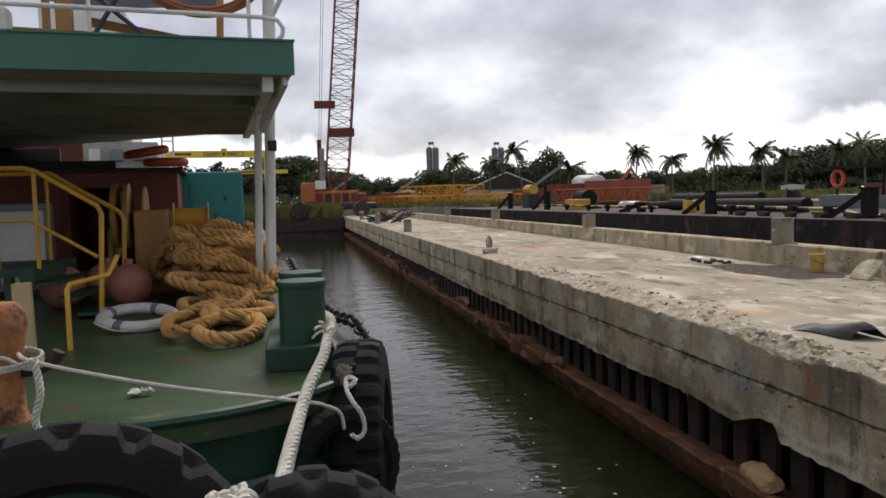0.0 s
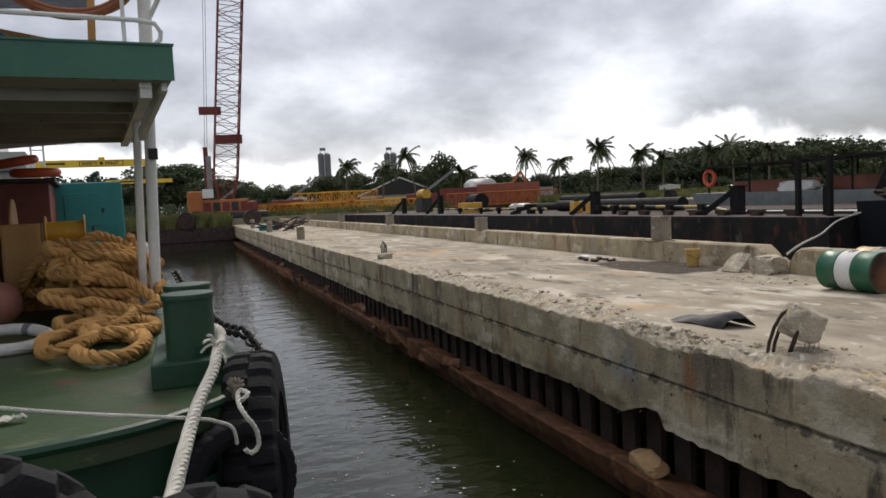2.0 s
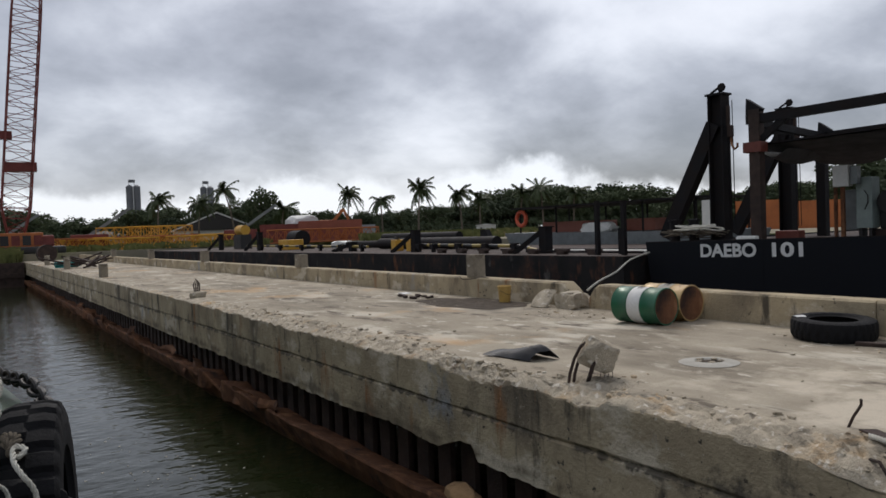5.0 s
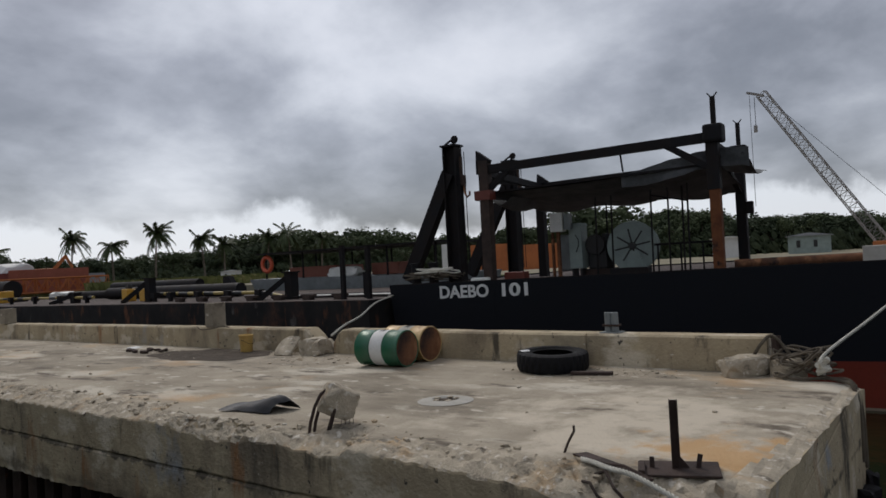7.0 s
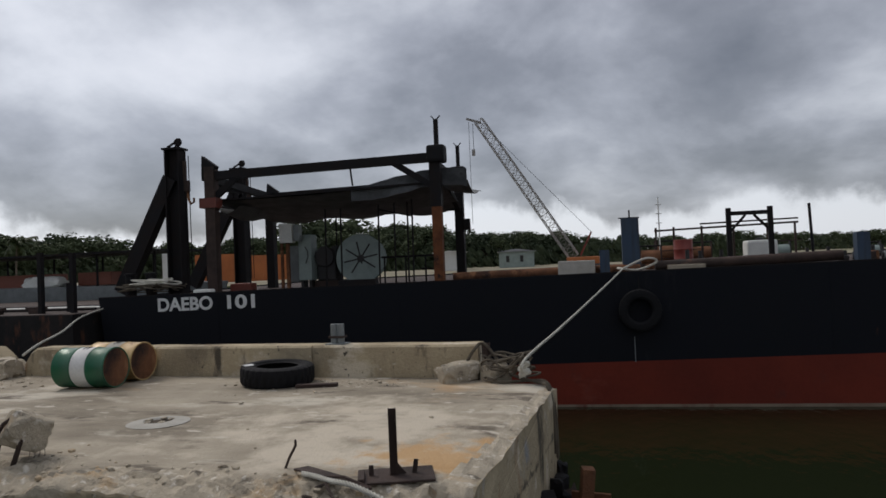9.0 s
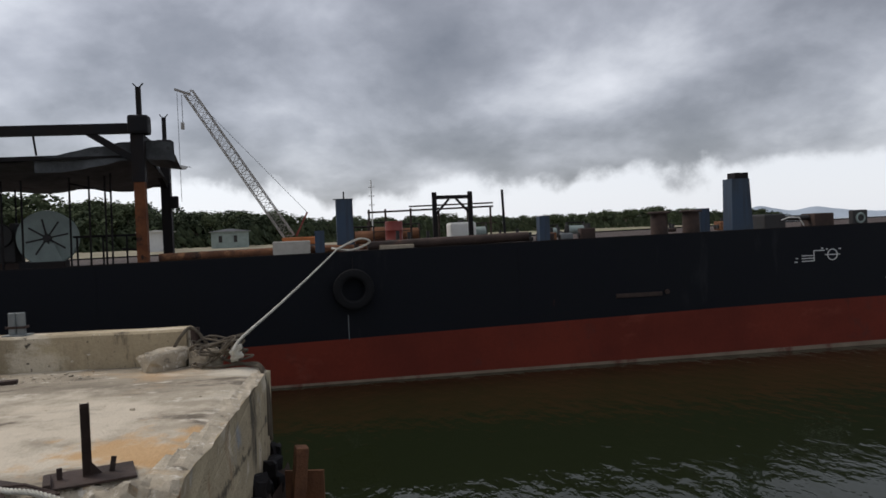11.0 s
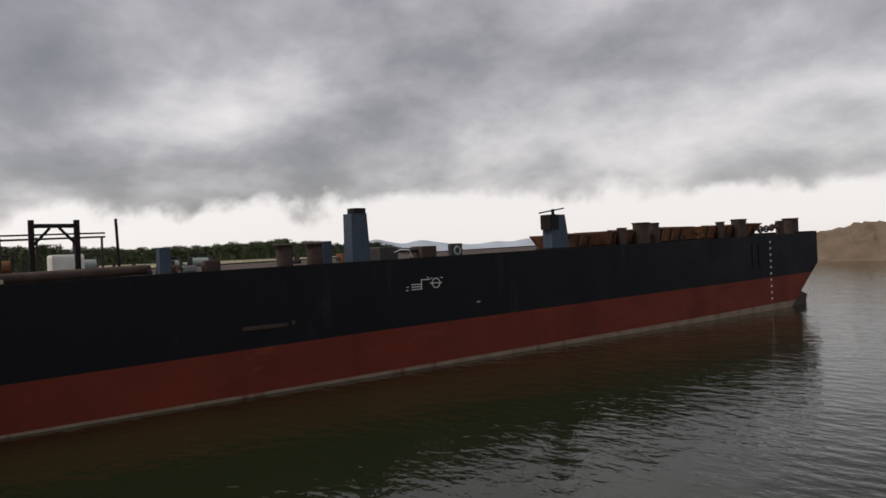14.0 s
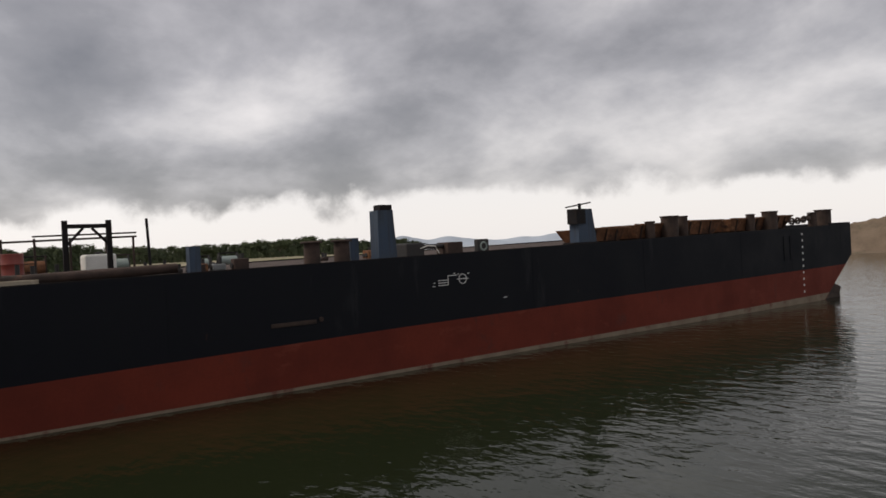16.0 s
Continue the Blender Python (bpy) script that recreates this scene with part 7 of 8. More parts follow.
# mooring ropes between barge and quay
a_ = BARGE @ Vector((15.3, 0.3, deck_z(15) + 0.1))
e_ = Vector((9.62, 1.66, 2.62))
rope("barge_hawser", [a_] + [a_.lerp(e_, f) - Vector((0, 0, 0.10 * f * (1 - f))) for f in (0.2, 0.4, 0.6, 0.8)] + [e_, (9.66, 1.72, 2.42)], 0.02, ROPE_WHITE, "taut white hawser from the barge to the quay corner", 3, 0.15, smooth_n=6)
rope("hawser_end", [a_, BARGE @ Vector((15.9, 0.5, deck_z(15) + 0.35)), BARGE @ Vector((16.2, 0.7, deck_z(15) + 0.25)), BARGE @ Vector((15.7, 0.8, deck_z(15) + 0.05)), BARGE @ Vector((15.2, 0.6, deck_z(15) + 0.12)), a_], 0.03, ROPE_WHITE, "loops of hawser on the barge edge", 3, 0.15)
pts = [(9.64 + 0.06 * math.cos(i * 1.4), 1.68 + 0.06 * math.sin(i * 1.7), 2.40 + 0.025 * i % 0.2) for i in range(14)]
rope("hawser_knot", pts, 0.03, ROPE_WHITE, "white rope knot at the quay corner", 3, 0.14)
rope("stern_line", [BARGE @ Vector((0.15, -0.02, 2.95)), (16.4, 14.9, 2.84), (13.6, 12.8, 2.72), (11.4, 11.2, 2.70), (10.3, 10.45, 2.62)], 0.022, ROPE_WHITE, "slack white line from the barge stern to the parapet gap", 3, 0.1, smooth_n=6)

# ---- on the flat barge ----
STRIPE = bpy.data.materials.new("yellow_black_stripe")
STRIPE.use_nodes = True
sn, sl = STRIPE.node_tree.nodes, STRIPE.node_tree.links
stc = sn.new("ShaderNodeTexCoord")
ssep = sn.new("ShaderNodeSeparateXYZ")
sl.new(stc.outputs["Object"], ssep.inputs[0])
smul = sn.new("ShaderNodeMath")
smul.operation = "PINGPONG"
smul.inputs[1].default_value = 1.0
sl.new(ssep.outputs[1], smul.inputs[0])
sgt = sn.new("ShaderNodeMath")
sgt.operation = "GREATER_THAN"
sgt.inputs[1].default_value = 0.62
sl.new(smul.outputs[0], sgt.inputs[0])
smix = sn.new("ShaderNodeMix")
smix.data_type = "RGBA"
sl.new(sgt.outputs[0], smix.inputs["Factor"])
smix.inputs["A"].default_value, smix.inputs["B"].default_value = (0.32, 0.235, 0.06, 1), (0.015, 0.015, 0.015, 1)
sl.new(smix.outputs["Result"], sn["Principled BSDF"].inputs["Base Color"])
fr = thing("guard_pipe", "yellow and black striped guard pipe on short posts", "railing")
for y0, y1 in ((23.2, 31.2), (36.5, 58)):
    part("pipe", Geo().rod((19, y0, 3.14), (19.3, y1, 3.20), 0.075, n=12), STRIPE, fr, smooth=True)
part("bent_end", Geo().pipe([(19, 23.2, 3.14), (19, 22.6, 3.05), (18.9, 22.0, 2.98)], 0.075, 12), STRIPE, fr)
for y in (23.5, 25.5, 27.6, 29.7, 31.0, 37.2, 40, 43, 46, 50, 54):
    part("support", Geo().box(18.92, 19.08, y - 0.08, y + 0.08, 2.86, 3.08).box(18.86, 19.16, y - 0.16, y + 0.16, 3.02, 3.27), BLACK_STEEL, fr)
for y, hh in ((31.5, 1.05), (21.7, 1.0), (54.5, 1.35), (64.5, 1.35), (38.6, 0.5)):
    br = thing("bracket_frame", "black triangular steel bracket on the flat barge", "bracket", "brackets on the flat barge", at=turn(19.1, y, 2.86))
    part("upright", Geo().box(-0.18, 0.18, -0.2, 0.2, 0, hh), BLACK_STEEL, br)
    part("stay", Geo().beam((-0.9, 0.9, 0.0), (0, 0.1, hh * 0.92), 0.16, 0.2), BLACK_STEEL, br)
    part("head", Geo().box(-0.24, 0.24, -0.26, 0.26, hh, hh + 0.05), BLACK_STEEL, br)
bk = thing("bracket_frame", "black slanting bracket behind the long pipe", "bracket", "brackets on the flat barge", at=turn(22.4, 29.8, 2.86))
part("upright", Geo().add([(-0.15, 0.6, 0), (-0.15, -0.6, 0), (-0.15, 0.1, 1.0), (-0.15, 0.5, 1.0), (0.15, 0.6, 0), (0.15, -0.6, 0), (0.15, 0.1, 1.0), (0.15, 0.5, 1.0)], [(0, 1, 2, 3), (7, 6, 5, 4), (0, 4, 5, 1), (1, 5, 6, 2), (2, 6, 7, 3), (3, 7, 4, 0)]), BLACK_STEEL, bk)
for x, y0, y1, z, r_ in ((22.0, 28.6, 40.5, 3.20, 0.32), (22.8, 33, 41.5, 3.55, 0.26), (23.4, 38, 48, 3.12, 0.24)):
    solo("steel_pipe", Geo().lathe([(r_ * 0.9, 0), (r_, 0), (r_, y1 - y0), (r_ * 0.9, y1 - y0)], 24, Matrix.Translation((x, y0, z)) @ Matrix.Rotation(radians(-90), 4, "X")), BLACK_STEEL, "long dark dredge pipe lying on the flat barge", "pipe", "dredge pipes", smooth=True)
for y in (33.0, 34.6):
    vb = thing("yellow_bollard", "yellow steel bollard with a black cap", "bollard", "yellow bollards", at=turn(19.8, y, 2.86))
    part("post", Geo().box(-0.25, 0.25, -0.25, 0.25, 0, 0.62, None, 0.04), YELLOW, vb)
    part("cap", Geo().box(-0.12, 0.12, -0.12, 0.12, 0.62, 0.80), DARK, vb)
yb = thing("yellow_tank", "yellow cylindrical tank on a stand", "tank", at=turn(21.5, 66, 2.86))
part("tank", Geo().rod((0, -0.9, 1.7), (0, 0.9, 1.7), 0.45, n=20), YELLOW, yb, smooth=True)
part("stand", Geo().box(-0.5, 0.5, -1, 1, 0, 1.3), DARK, yb)
yb2 = thing("yellow_tank", "low yellow box winch on the flat barge", "winch", at=turn(20.6, 52, 2.86))
part("tank", Geo().box(-0.6, 0.6, -1.0, 1.0, 0, 0.75, None, 0.05), YELLOW, yb2)
dw = thing("drum_winch", "large dark winch drum on the flat barge", "winch", at=turn(21.6, 53, 2.86))
part("drum", Geo().rod((0, -0.9, 0.8), (0, 0.9, 0.8), 0.62, n=28), BLACK_STEEL, dw, smooth=True)
part("bed", Geo().box(-0.9, 0.9, -1, 1, 0, 0.3), BLACK_STEEL, dw)
solo("white_bundle", Geo().rock(0.8, 71, (1.2, 1.6, 0.5), None, 3, 0.4), WHITE_PAINT, "heap of white sacks on the flat barge", "bundle", at=turn(24, 50, 3.05))
for k in range(3):
    t = thing("mast_post", "black steel post on the flat barge", "post", "posts on the flat barge", at=turn((18.2, 18.3, 18.9)[k], (18.0, 16.9, 17.6)[k], 2.86))
    part("post", Geo().box(-0.07, 0.07, -0.07, 0.07, 0, (1.85, 1.8, 0.9)[k]), BLACK_STEEL, t)
for k in range(7):
    solo("deck_cleat", Geo().box(-0.12, 0.12, -0.2, 0.2, 0, 0.12).box(-0.08, 0.08, -0.35, 0.35, 0.12, 0.2), RUST_DARK, "small rusty cleat on the flat barge deck", "cleat", "deck cleats", at=turn(18.3, 18.3 + 1.6 * k, 2.86))
for k in range(3):
    part("deck_stripe", Geo().rod((1.4 + 0.8 * k, 0.4, 2.93), (1.5 + 0.8 * k, 6.4, 2.93), 0.05, n=6), WHITE_PAINT if k == 1 else BLACK_STEEL, flat)

# covered boat beyond the flat barge
cb = thing("covered_boat", "dark steel boat with a flat sheet roof on posts", "boat", at=turn(28.6, 22, 0))
part("hull", Geo().add([(0, 0, 0), (4, 0, 0), (4, 12, 0), (0, 12, 0), (-0.3, -1, 3.45), (4.3, -1, 3.45), (4.3, 14.0, 3.55), (-0.3, 14.0, 3.55)], [(3, 2, 1, 0), (4, 5, 6, 7), (0, 1, 5, 4), (1, 2, 6, 5), (2, 3, 7, 6), (3, 0, 4, 7)]), GREYMETAL, cb)
part("roof", Geo().box(-0.4, 4.4, -0.5, 13.2, 4.98, 5.06), BLACK_STEEL, cb)
for y in (0, 3.2, 6.4, 9.6, 12.8):
    for x in (0, 4):
        part("roof_post", Geo().rod((x, y, 3.4), (x, y, 4.98), 0.06, n=6), BLACK_STEEL, cb)
FADED_RED = mat("faded_red_paint", (0.32, 0.11, 0.07), (0.25, 0.09, 0.06), 0.7, 0, 1, 15, 0.1)
part("cabin", Geo().box(1.5, 3.8, 8.5, 12.5, 3.5, 4.15, None, 0.04), FADED_RED, cb)
part("locker", Geo().box(1.8, 3.6, 4.0, 6.0, 3.5, 4.15, None, 0.04), FADED_RED, cb)
lr = thing("life_buoy", "orange life buoy hung under the sheet roof", "life ring", at=pose(28.5, 34.6, 4.4, 0, 90, 0))
part("float", Geo().lathe([(0.42 + 0.12 * math.cos(a), 0.12 * math.sin(a)) for a in [2 * math.pi * i / 12 for i in range(12)]], 30, closed=True), LIFE_ORANGE, lr, smooth=True)
solo("white_sacks", Geo().rock(0.7, 72, (0.8, 2.0, 0.5), None, 3, 0.4), WHITE_PAINT, "white bags stacked on the covered boat", "bags", at=turn(29.4, 29, 3.75))

# ---- the yard beyond ----
GZ = 3.0
def lattice(p, q, w0, w1, bays, r, chords=True):
    """A square lattice boom from p to q."""
    g = Geo()
    p, q = Vector(p), Vector(q)
    d = (q - p).normalized()
    s = d.cross(Vector((0, 1, 0.01))).normalized()
    u = s.cross(d)
    prev = None
    for i in range(bays + 1):
        c = p.lerp(q, i / bays)
        w = w0 + (w1 - w0) * i / bays
        cur = [c + s * a * w / 2 + u * b * w / 2 for a, b in ((-1, -1), (1, -1), (1, 1), (-1, 1))]
        for j in range(4):
            g.rod(cur[j], cur[(j + 1) % 4], r * 0.5, n=4)
        if prev:
            for j in range(4):
                g.rod(prev[j], cur[j], r, n=5)
                a, b = (j, (j + 1) % 4) if i % 2 else ((j + 1) % 4, j)
                g.rod(prev[a], cur[b], r * 0.55, n=4)
        prev = cur
    return g


CRANE_RED = mat("crane_red_paint", (0.20, 0.034, 0.024), (0.13, 0.026, 0.02), 0.6, 0, 1, 10, 0.1)
CRANE_ORANGE = mat("crane_orange_paint", (0.46, 0.14, 0.03), (0.34, 0.10, 0.025), 0.6, 0, 0.6, 6, 0.1, (0.12, 0.055, 0.03), 0.7, 0.56, soft=0.16)
YARD_YELLOW = mat("yard_yellow_paint", (0.70, 0.38, 0.03), (0.58, 0.29, 0.025), 0.55, 0, 0.6, 6, 0.1, (0.3, 0.13, 0.03), 0.6, 0.66)
BOOM_GREY = mat("crane_boom_grey", (0.33, 0.31, 0.29), (0.22, 0.2, 0.19), 0.6, 0, 1, 10, 0.1)
cr = thing("crawler_crane", "red and orange crawler crane with a lattice boom", "crane", at=turn(4.6, 88, GZ))
part("boom", lattice((0.35, 0, 4.8), (2.15, 0, 25), 2.6, 2.65, 17, 0.085), CRANE_RED, cr, "red lattice boom")
part("upper_boom", lattice((2.15, 0, 25), (3.6, 0, 42), 2.65, 1.6, 14, 0.085), CRANE_RED, cr)
part("boom_foot", lattice((0.2, 0, 1.6), (0.35, 0, 4.8), 1.3, 2.6, 3, 0.10), CRANE_RED, cr)
part("boom_block", Geo().box(-0.6, 2.4, -0.8, 0.8, 8.6, 9.5), CRANE_RED, cr)
part("wire_block", Geo().box(-2.1, 0.3, -0.5, 0.5, 11.9, 12.7), CRANE_RED, cr)
part("boom_box", Geo().box(-1.75, -1.15, -0.4, 0.4, 3.4, 7.2, None, 0.08), BOOM_GREY, cr)
part("mast", Geo().beam((-1.7, 0, 1), (-1.7, 0, 8.2), 0.5, 0.5), CRANE_RED, cr)
for dx in (-1.75, -1.5):
    part("hoist_wire", Geo().rod((dx, -0.3, 8), (dx + 1.5, -0.3, 36), 0.035, n=4), DARK, cr)
part("house", Geo().box(-2.6, 2.6, -1.6, 1.6, 0.6, 2.2, None, 0.1), CRANE_ORANGE, cr)
part("cab", Geo().box(-4.0, -2.4, -2.0, -0.5, 0.9, 3.2, None, 0.15), CRANE_ORANGE, cr)
part("cab_window", Geo().box(-2.4, -1.2, -2.02, -1.7, 2.4, 3.4, None, 0.05), WHITE_PAINT, cr)
part("counterweight", Geo().box(2.0, 3.6, -1.6, 1.6, 0.7, 1.9, None, 0.2), CRANE_RED, cr)
for y in (-2.6, 1.4):
    part("track", Geo().box(-4.6, 4.6, y, y + 1.2, -0.1, 0.75, None, 0.3), DARK, cr)
for k in range(5):
    part("house_panel", Geo().box(-2.3 + k * 1.0, -1.55 + k * 1.0, -1.66, -1.6, 0.9, 1.9, None, 0.02), DARK if k % 2 else CRANE_RED, cr)
c2 = thing("crawler_crane", "grey lattice boom crane with an orange body", "crane", at=turn(70, 7.8, GZ))
part("boom", lattice((0, 0, 0.9), (-1.4, 8.3, 14.3), 0.9, 0.8, 26, 0.05), BOOM_GREY, c2, "grey lattice boom")
part("house", Geo().box(-1.0, 0.8, -2.4, 0.6, 0.2, 0.9, None, 0.1), CRANE_ORANGE, c2)
part("track", Geo().box(-2, 2, -3, 1.2, -0.4, 0.2, None, 0.1), DARK, c2)
part("mast", Geo().beam((0, -0.6, 1.0), (0, -1.7, 3.2), 0.15, 0.15), CRANE_RED, c2)
part("stay_wire", Geo().rod((0, -1.7, 3.2), (-1.4, 8.2, 14.2), 0.025, n=4), DARK, c2)
part("hoist_wire", Geo().rod((-1.4, 9.3, 14.3), (-1.4, 9.3, 4.5), 0.025, n=4).rod((-1.4, 8.9, 14.1), (-1.4, 8.9, 11.6), 0.03, n=4), DARK, c2)
part("jib_head", Geo().beam((-1.4, 8.1, 14.1), (-1.4, 9.5, 14.6), 0.25, 0.2), BOOM_GREY, c2)
part("hook_block", Geo().box(-1.55, -1.25, 8.8, 9.05, 11.0, 11.6), BOOM_GREY, c2)

GANTRY_YELLOW = mat("gantry_yellow_paint", (0.80, 0.56, 0.04), (0.70, 0.46, 0.035), 0.55, 0, 0.6, 6, 0.05)
gy = thing("gantry_crane", "yellow overhead gantry crane with lettering", "gantry crane", at=turn(*polar(5.8, 112, GZ), 5.8))
part("bridge", Geo().box(-6.7, 7.4, -0.5, 0.5, 7.8, 8.75), GANTRY_YELLOW, gy)
part("leg", Geo().box(-6.7, -6.2, -0.4, 0.4, 0, 7.8), GANTRY_YELLOW, gy)
part("leg", Geo().box(6.9, 7.4, -0.4, 0.4, 0, 7.8), GANTRY_YELLOW, gy)
part("sign_panel", Geo().box(-1.5, 4.0, -0.53, -0.505, 7.95, 8.6), DARK, gy)
part("sign_field", Geo().box(-1.4, 3.9, -0.55, -0.531, 8.0, 8.55), GANTRY_YELLOW, gy)
for body, x, w in (("SAFETY", -1.2, 2.0), ("FIRST", 1.75, 1.7)):
    lt = new("lettering", text_mesh(body, w, 0.36, 0.01))
    lt.data.materials.append(DARK)
    lt.parent = gy
    lt.matrix_local = pose(x, -0.56, 8.1, 90, 0, 0)
part("emblem", Geo().lathe([(0.02, 0), (0.22, 0)], 20, Matrix.Translation((1.25, -0.57, 8.28)) @ Matrix.Rotation(radians(90), 4, "X")), DARK, gy)
part("name_bar", Geo().box(-5.5, -3.2, -0.53, -0.5, 8.15, 8.4), DARK, gy)
part("hoist", Geo().box(0.9, 1.7, -0.4, 0.4, 8.75, 9.1), GANTRY_YELLOW, gy)
gy2 = thing("gantry_crane", "smaller yellow gantry beam further off", "gantry crane", at=turn(*polar(3.6, 150, GZ), 4))
part("bridge", Geo().box(-3.6, 8.0, -0.4, 0.4, 6.9, 7.6), GANTRY_YELLOW, gy2)
part("leg", Geo().box(-3.6, -3.1, -0.4, 0.4, 0, 6.9), GANTRY_YELLOW, gy2)
part("sign_bar", Geo().box(-2.5, 2.0, -0.43, -0.4, 7.1, 7.4), DARK, gy2)

CLAD = mat("grey_cladding", (0.30, 0.31, 0.33), (0.24, 0.25, 0.27), 0.6, 0.2, 0.6, 5, 0.1)
WALL_W = mat("white_cladding", (0.66, 0.66, 0.64), (0.55, 0.55, 0.53), 0.6, 0, 0.4, 4, 0.05, (0.35, 0.33, 0.3), 0.4, 0.66)
SILO_M = mat("silo_grey", (0.17, 0.175, 0.185), (0.13, 0.135, 0.145), 0.6, 0.0, 0.5, 4, 0.05)
for az, d, top in ((-10.55, 170, 3.92), (-15.6, 172, 3.76)):
    si = thing("silo", "tall dark grey twin storage silo", "silo", "silos", at=turn(*polar(az, d, GZ), az))
    h = el_z(top, d) - GZ
    for dx in (-0.72, 0.72):
        part("shell", Geo().lathe([(0.72, 3.0), (0.72, h), (0.3, h + 0.35)], 20, Matrix.Translation((dx, 0, 0))), SILO_M, si, smooth=True)
    part("ladder", Geo().box(-0.10, 0.10, -0.72, -0.6, 0.5, h), WALL_W, si)
    part("head_cage", Geo().box(-0.9, 0.4, -0.4, 0.4, h + 0.9, h + 1.5).box(-0.85, -0.75, -0.3, 0.3, h, h + 1.4).box(0.2, 0.3, -0.3, 0.3, h, h + 1.4), SILO_M, si)
    for dx in (-1.3, 0.0, 1.3):
        part("leg", Geo().box(dx - 0.12, dx + 0.12, -0.6, 0.6, 0, 3.2), WALL_W, si)


def shed(name, label, az0, az1, d, h, roof_h, wall, roof, doors=1):
    a = (az0 + az1) / 2
    w = d * math.tan(radians(abs(az1 - az0) / 2))
    t = thing(name, label, "building", at=turn(*polar(a, d, GZ), a))
    part("wall", Geo().box(-w, w, 0, 8, 0, h), wall, t)
    part("roof", Geo().add([(-w - 0.3, -0.3, h), (w + 0.3, -0.3, h), (w + 0.3, 8.3, h), (-w - 0.3, 8.3, h), (-w * 0.1, -0.3, h + roof_h), (w * 0.1, -0.3, h + roof_h), (w * 0.1, 8.3, h + roof_h), (-w * 0.1, 8.3, h + roof_h)],
                           [(3, 2, 1, 0), (4, 5, 6, 7), (0, 1, 5, 4), (1, 2, 6, 5), (2, 3, 7, 6), (3, 0, 4, 7)]), roof, t)
    for k in range(doors):
        x = -w * 0.6 + k * w * 0.8
        part("window", Geo().box(x, x + w * 0.18, -0.05, 0, h * 0.35, h * 0.75), DARK, t)
    return t


wr = shed("warehouse", "white warehouse with a dark arched roof", -13.1, -19.2, 140, 2.6, 0.1, WALL_W, CLAD, 2)
part("arch_roof", Geo().add([(-7.6, -0.6, 2.4), (0.2, -0.6, 5.6), (7.6, -0.6, 2.4), (-7.6, 9, 2.4), (0.2, 9, 5.6), (7.6, 9, 2.4)], [(0, 1, 2), (5, 4, 3), (0, 3, 4, 1), (1, 4, 5, 2)]), DARK, wr)
for s in (-1, 1):
    part("verge", Geo().beam((0.2, -0.65, 5.6), (s * 7.8, -0.65, 2.35), 0.12, 0.25), WALL_W, wr)
shed("yard_shed", "long low shed with a pale roof", -7.2, -9.9, 150, 2.2, 0.8, CLAD, WALL_W)
shed("white_shed", "small white shed at the wood's edge", -35.9, -37.4, 125, 1.5, 0.2, WALL_W, WALL_W)
tt = thing("tarp_shelter", "blue tarpaulin shelter beside the white shed", "shelter", at=turn(*polar(-34.6, 124, GZ), -34.6))
part("sheet", Geo().grid(8, 4, lambda u, v: ((u - 0.5) * 4, v * 3, 1.5 - 1.4 * abs(u - 0.55) ** 1.2 + 0.15 * math.sin(9 * u))), CLAD, tt)
shed("site_office", "white site cabin beyond the barge", -72.9, -75.3, 78, 1.95, 0.15, WALL_W, WALL_W)
shed("site_office", "pale green site cabin with a low roof", -77.9, -80.6, 84, 1.8, 0.3, PALE_GREEN, CLAD, 2)


def container(az, d, L_, material, label, z=GZ, rz=0.0, h=2.6):
    t = thing("shipping_container", label, "container", "containers", at=turn(*polar(az, d, z), az + rz))
    part("box", Geo().box(-L_ / 2, L_ / 2, 0, 2.4, 0, h), material, t)
    for k in range(int(L_ / 0.6)):
        part("corrugation", Geo().box(-L_ / 2 + 0.15 + 0.6 * k, -L_ / 2 + 0.45 + 0.6 * k, -0.05, 0, 0.15, h - 0.15), material, t)
    return t


container(-20.9, 108, 6, CRANE_RED, "dull red shipping container in the yard")
container(-24.6, 106, 9, mat("container_brown", (0.28, 0.07, 0.04), (0.22, 0.06, 0.035), 0.65, 0, 0.6, 6, 0.1), "brown-red shipping container in the yard", h=2.9)
container(-26.9, 125, 5, CLAD, "grey shipping container by the trees", h=2.3)
container(-53.5, 62, 1.6, WALL_W, "white container behind the barge stern", h=2.6)
container(-57.0, 66, 4.6, CRANE_ORANGE, "orange container with a guard rail", h=2.4)
container(-61.0, 66, 6, CRANE_ORANGE, "orange housing behind the barge machinery", h=2.2)
solo("white_dome_tent", Geo().rock(2.6, 81, (1.1, 1.0, 0.75), None, 3, 0.2), WALL_W, "white tarpaulin mound between the containers", "tarpaulin", at=turn(*polar(-22.5, 112, GZ + 2.3)))
random.seed(31)
for k in range(12):
    az = -5.6 - k * 0.92
    d = random.uniform(92, 104)
    t = solo("boom_section", lattice((-3, 0, 0.7), (3, 0, 0.7), 1.3, 1.3, 6, 0.09), YARD_YELLOW if k % 4 else CRANE_ORANGE, "yellow lattice crane section stored in the yard", "boom section", "stored boom sections", at=turn(*polar(az, d, GZ + 0.1), az + random.uniform(-12, 12)))
for k in range(5):
    az = -21.5 - k * 1.3
    solo("boom_section", lattice((-2.5, 0, 0.8), (2.5, 0, 0.8), 1.5, 1.5, 5, 0.10), CRANE_ORANGE, "orange lattice crane section on the yard", "boom section", "stored boom sections", at=turn(*polar(az, 88 + k, GZ + 0.05), az + 8))
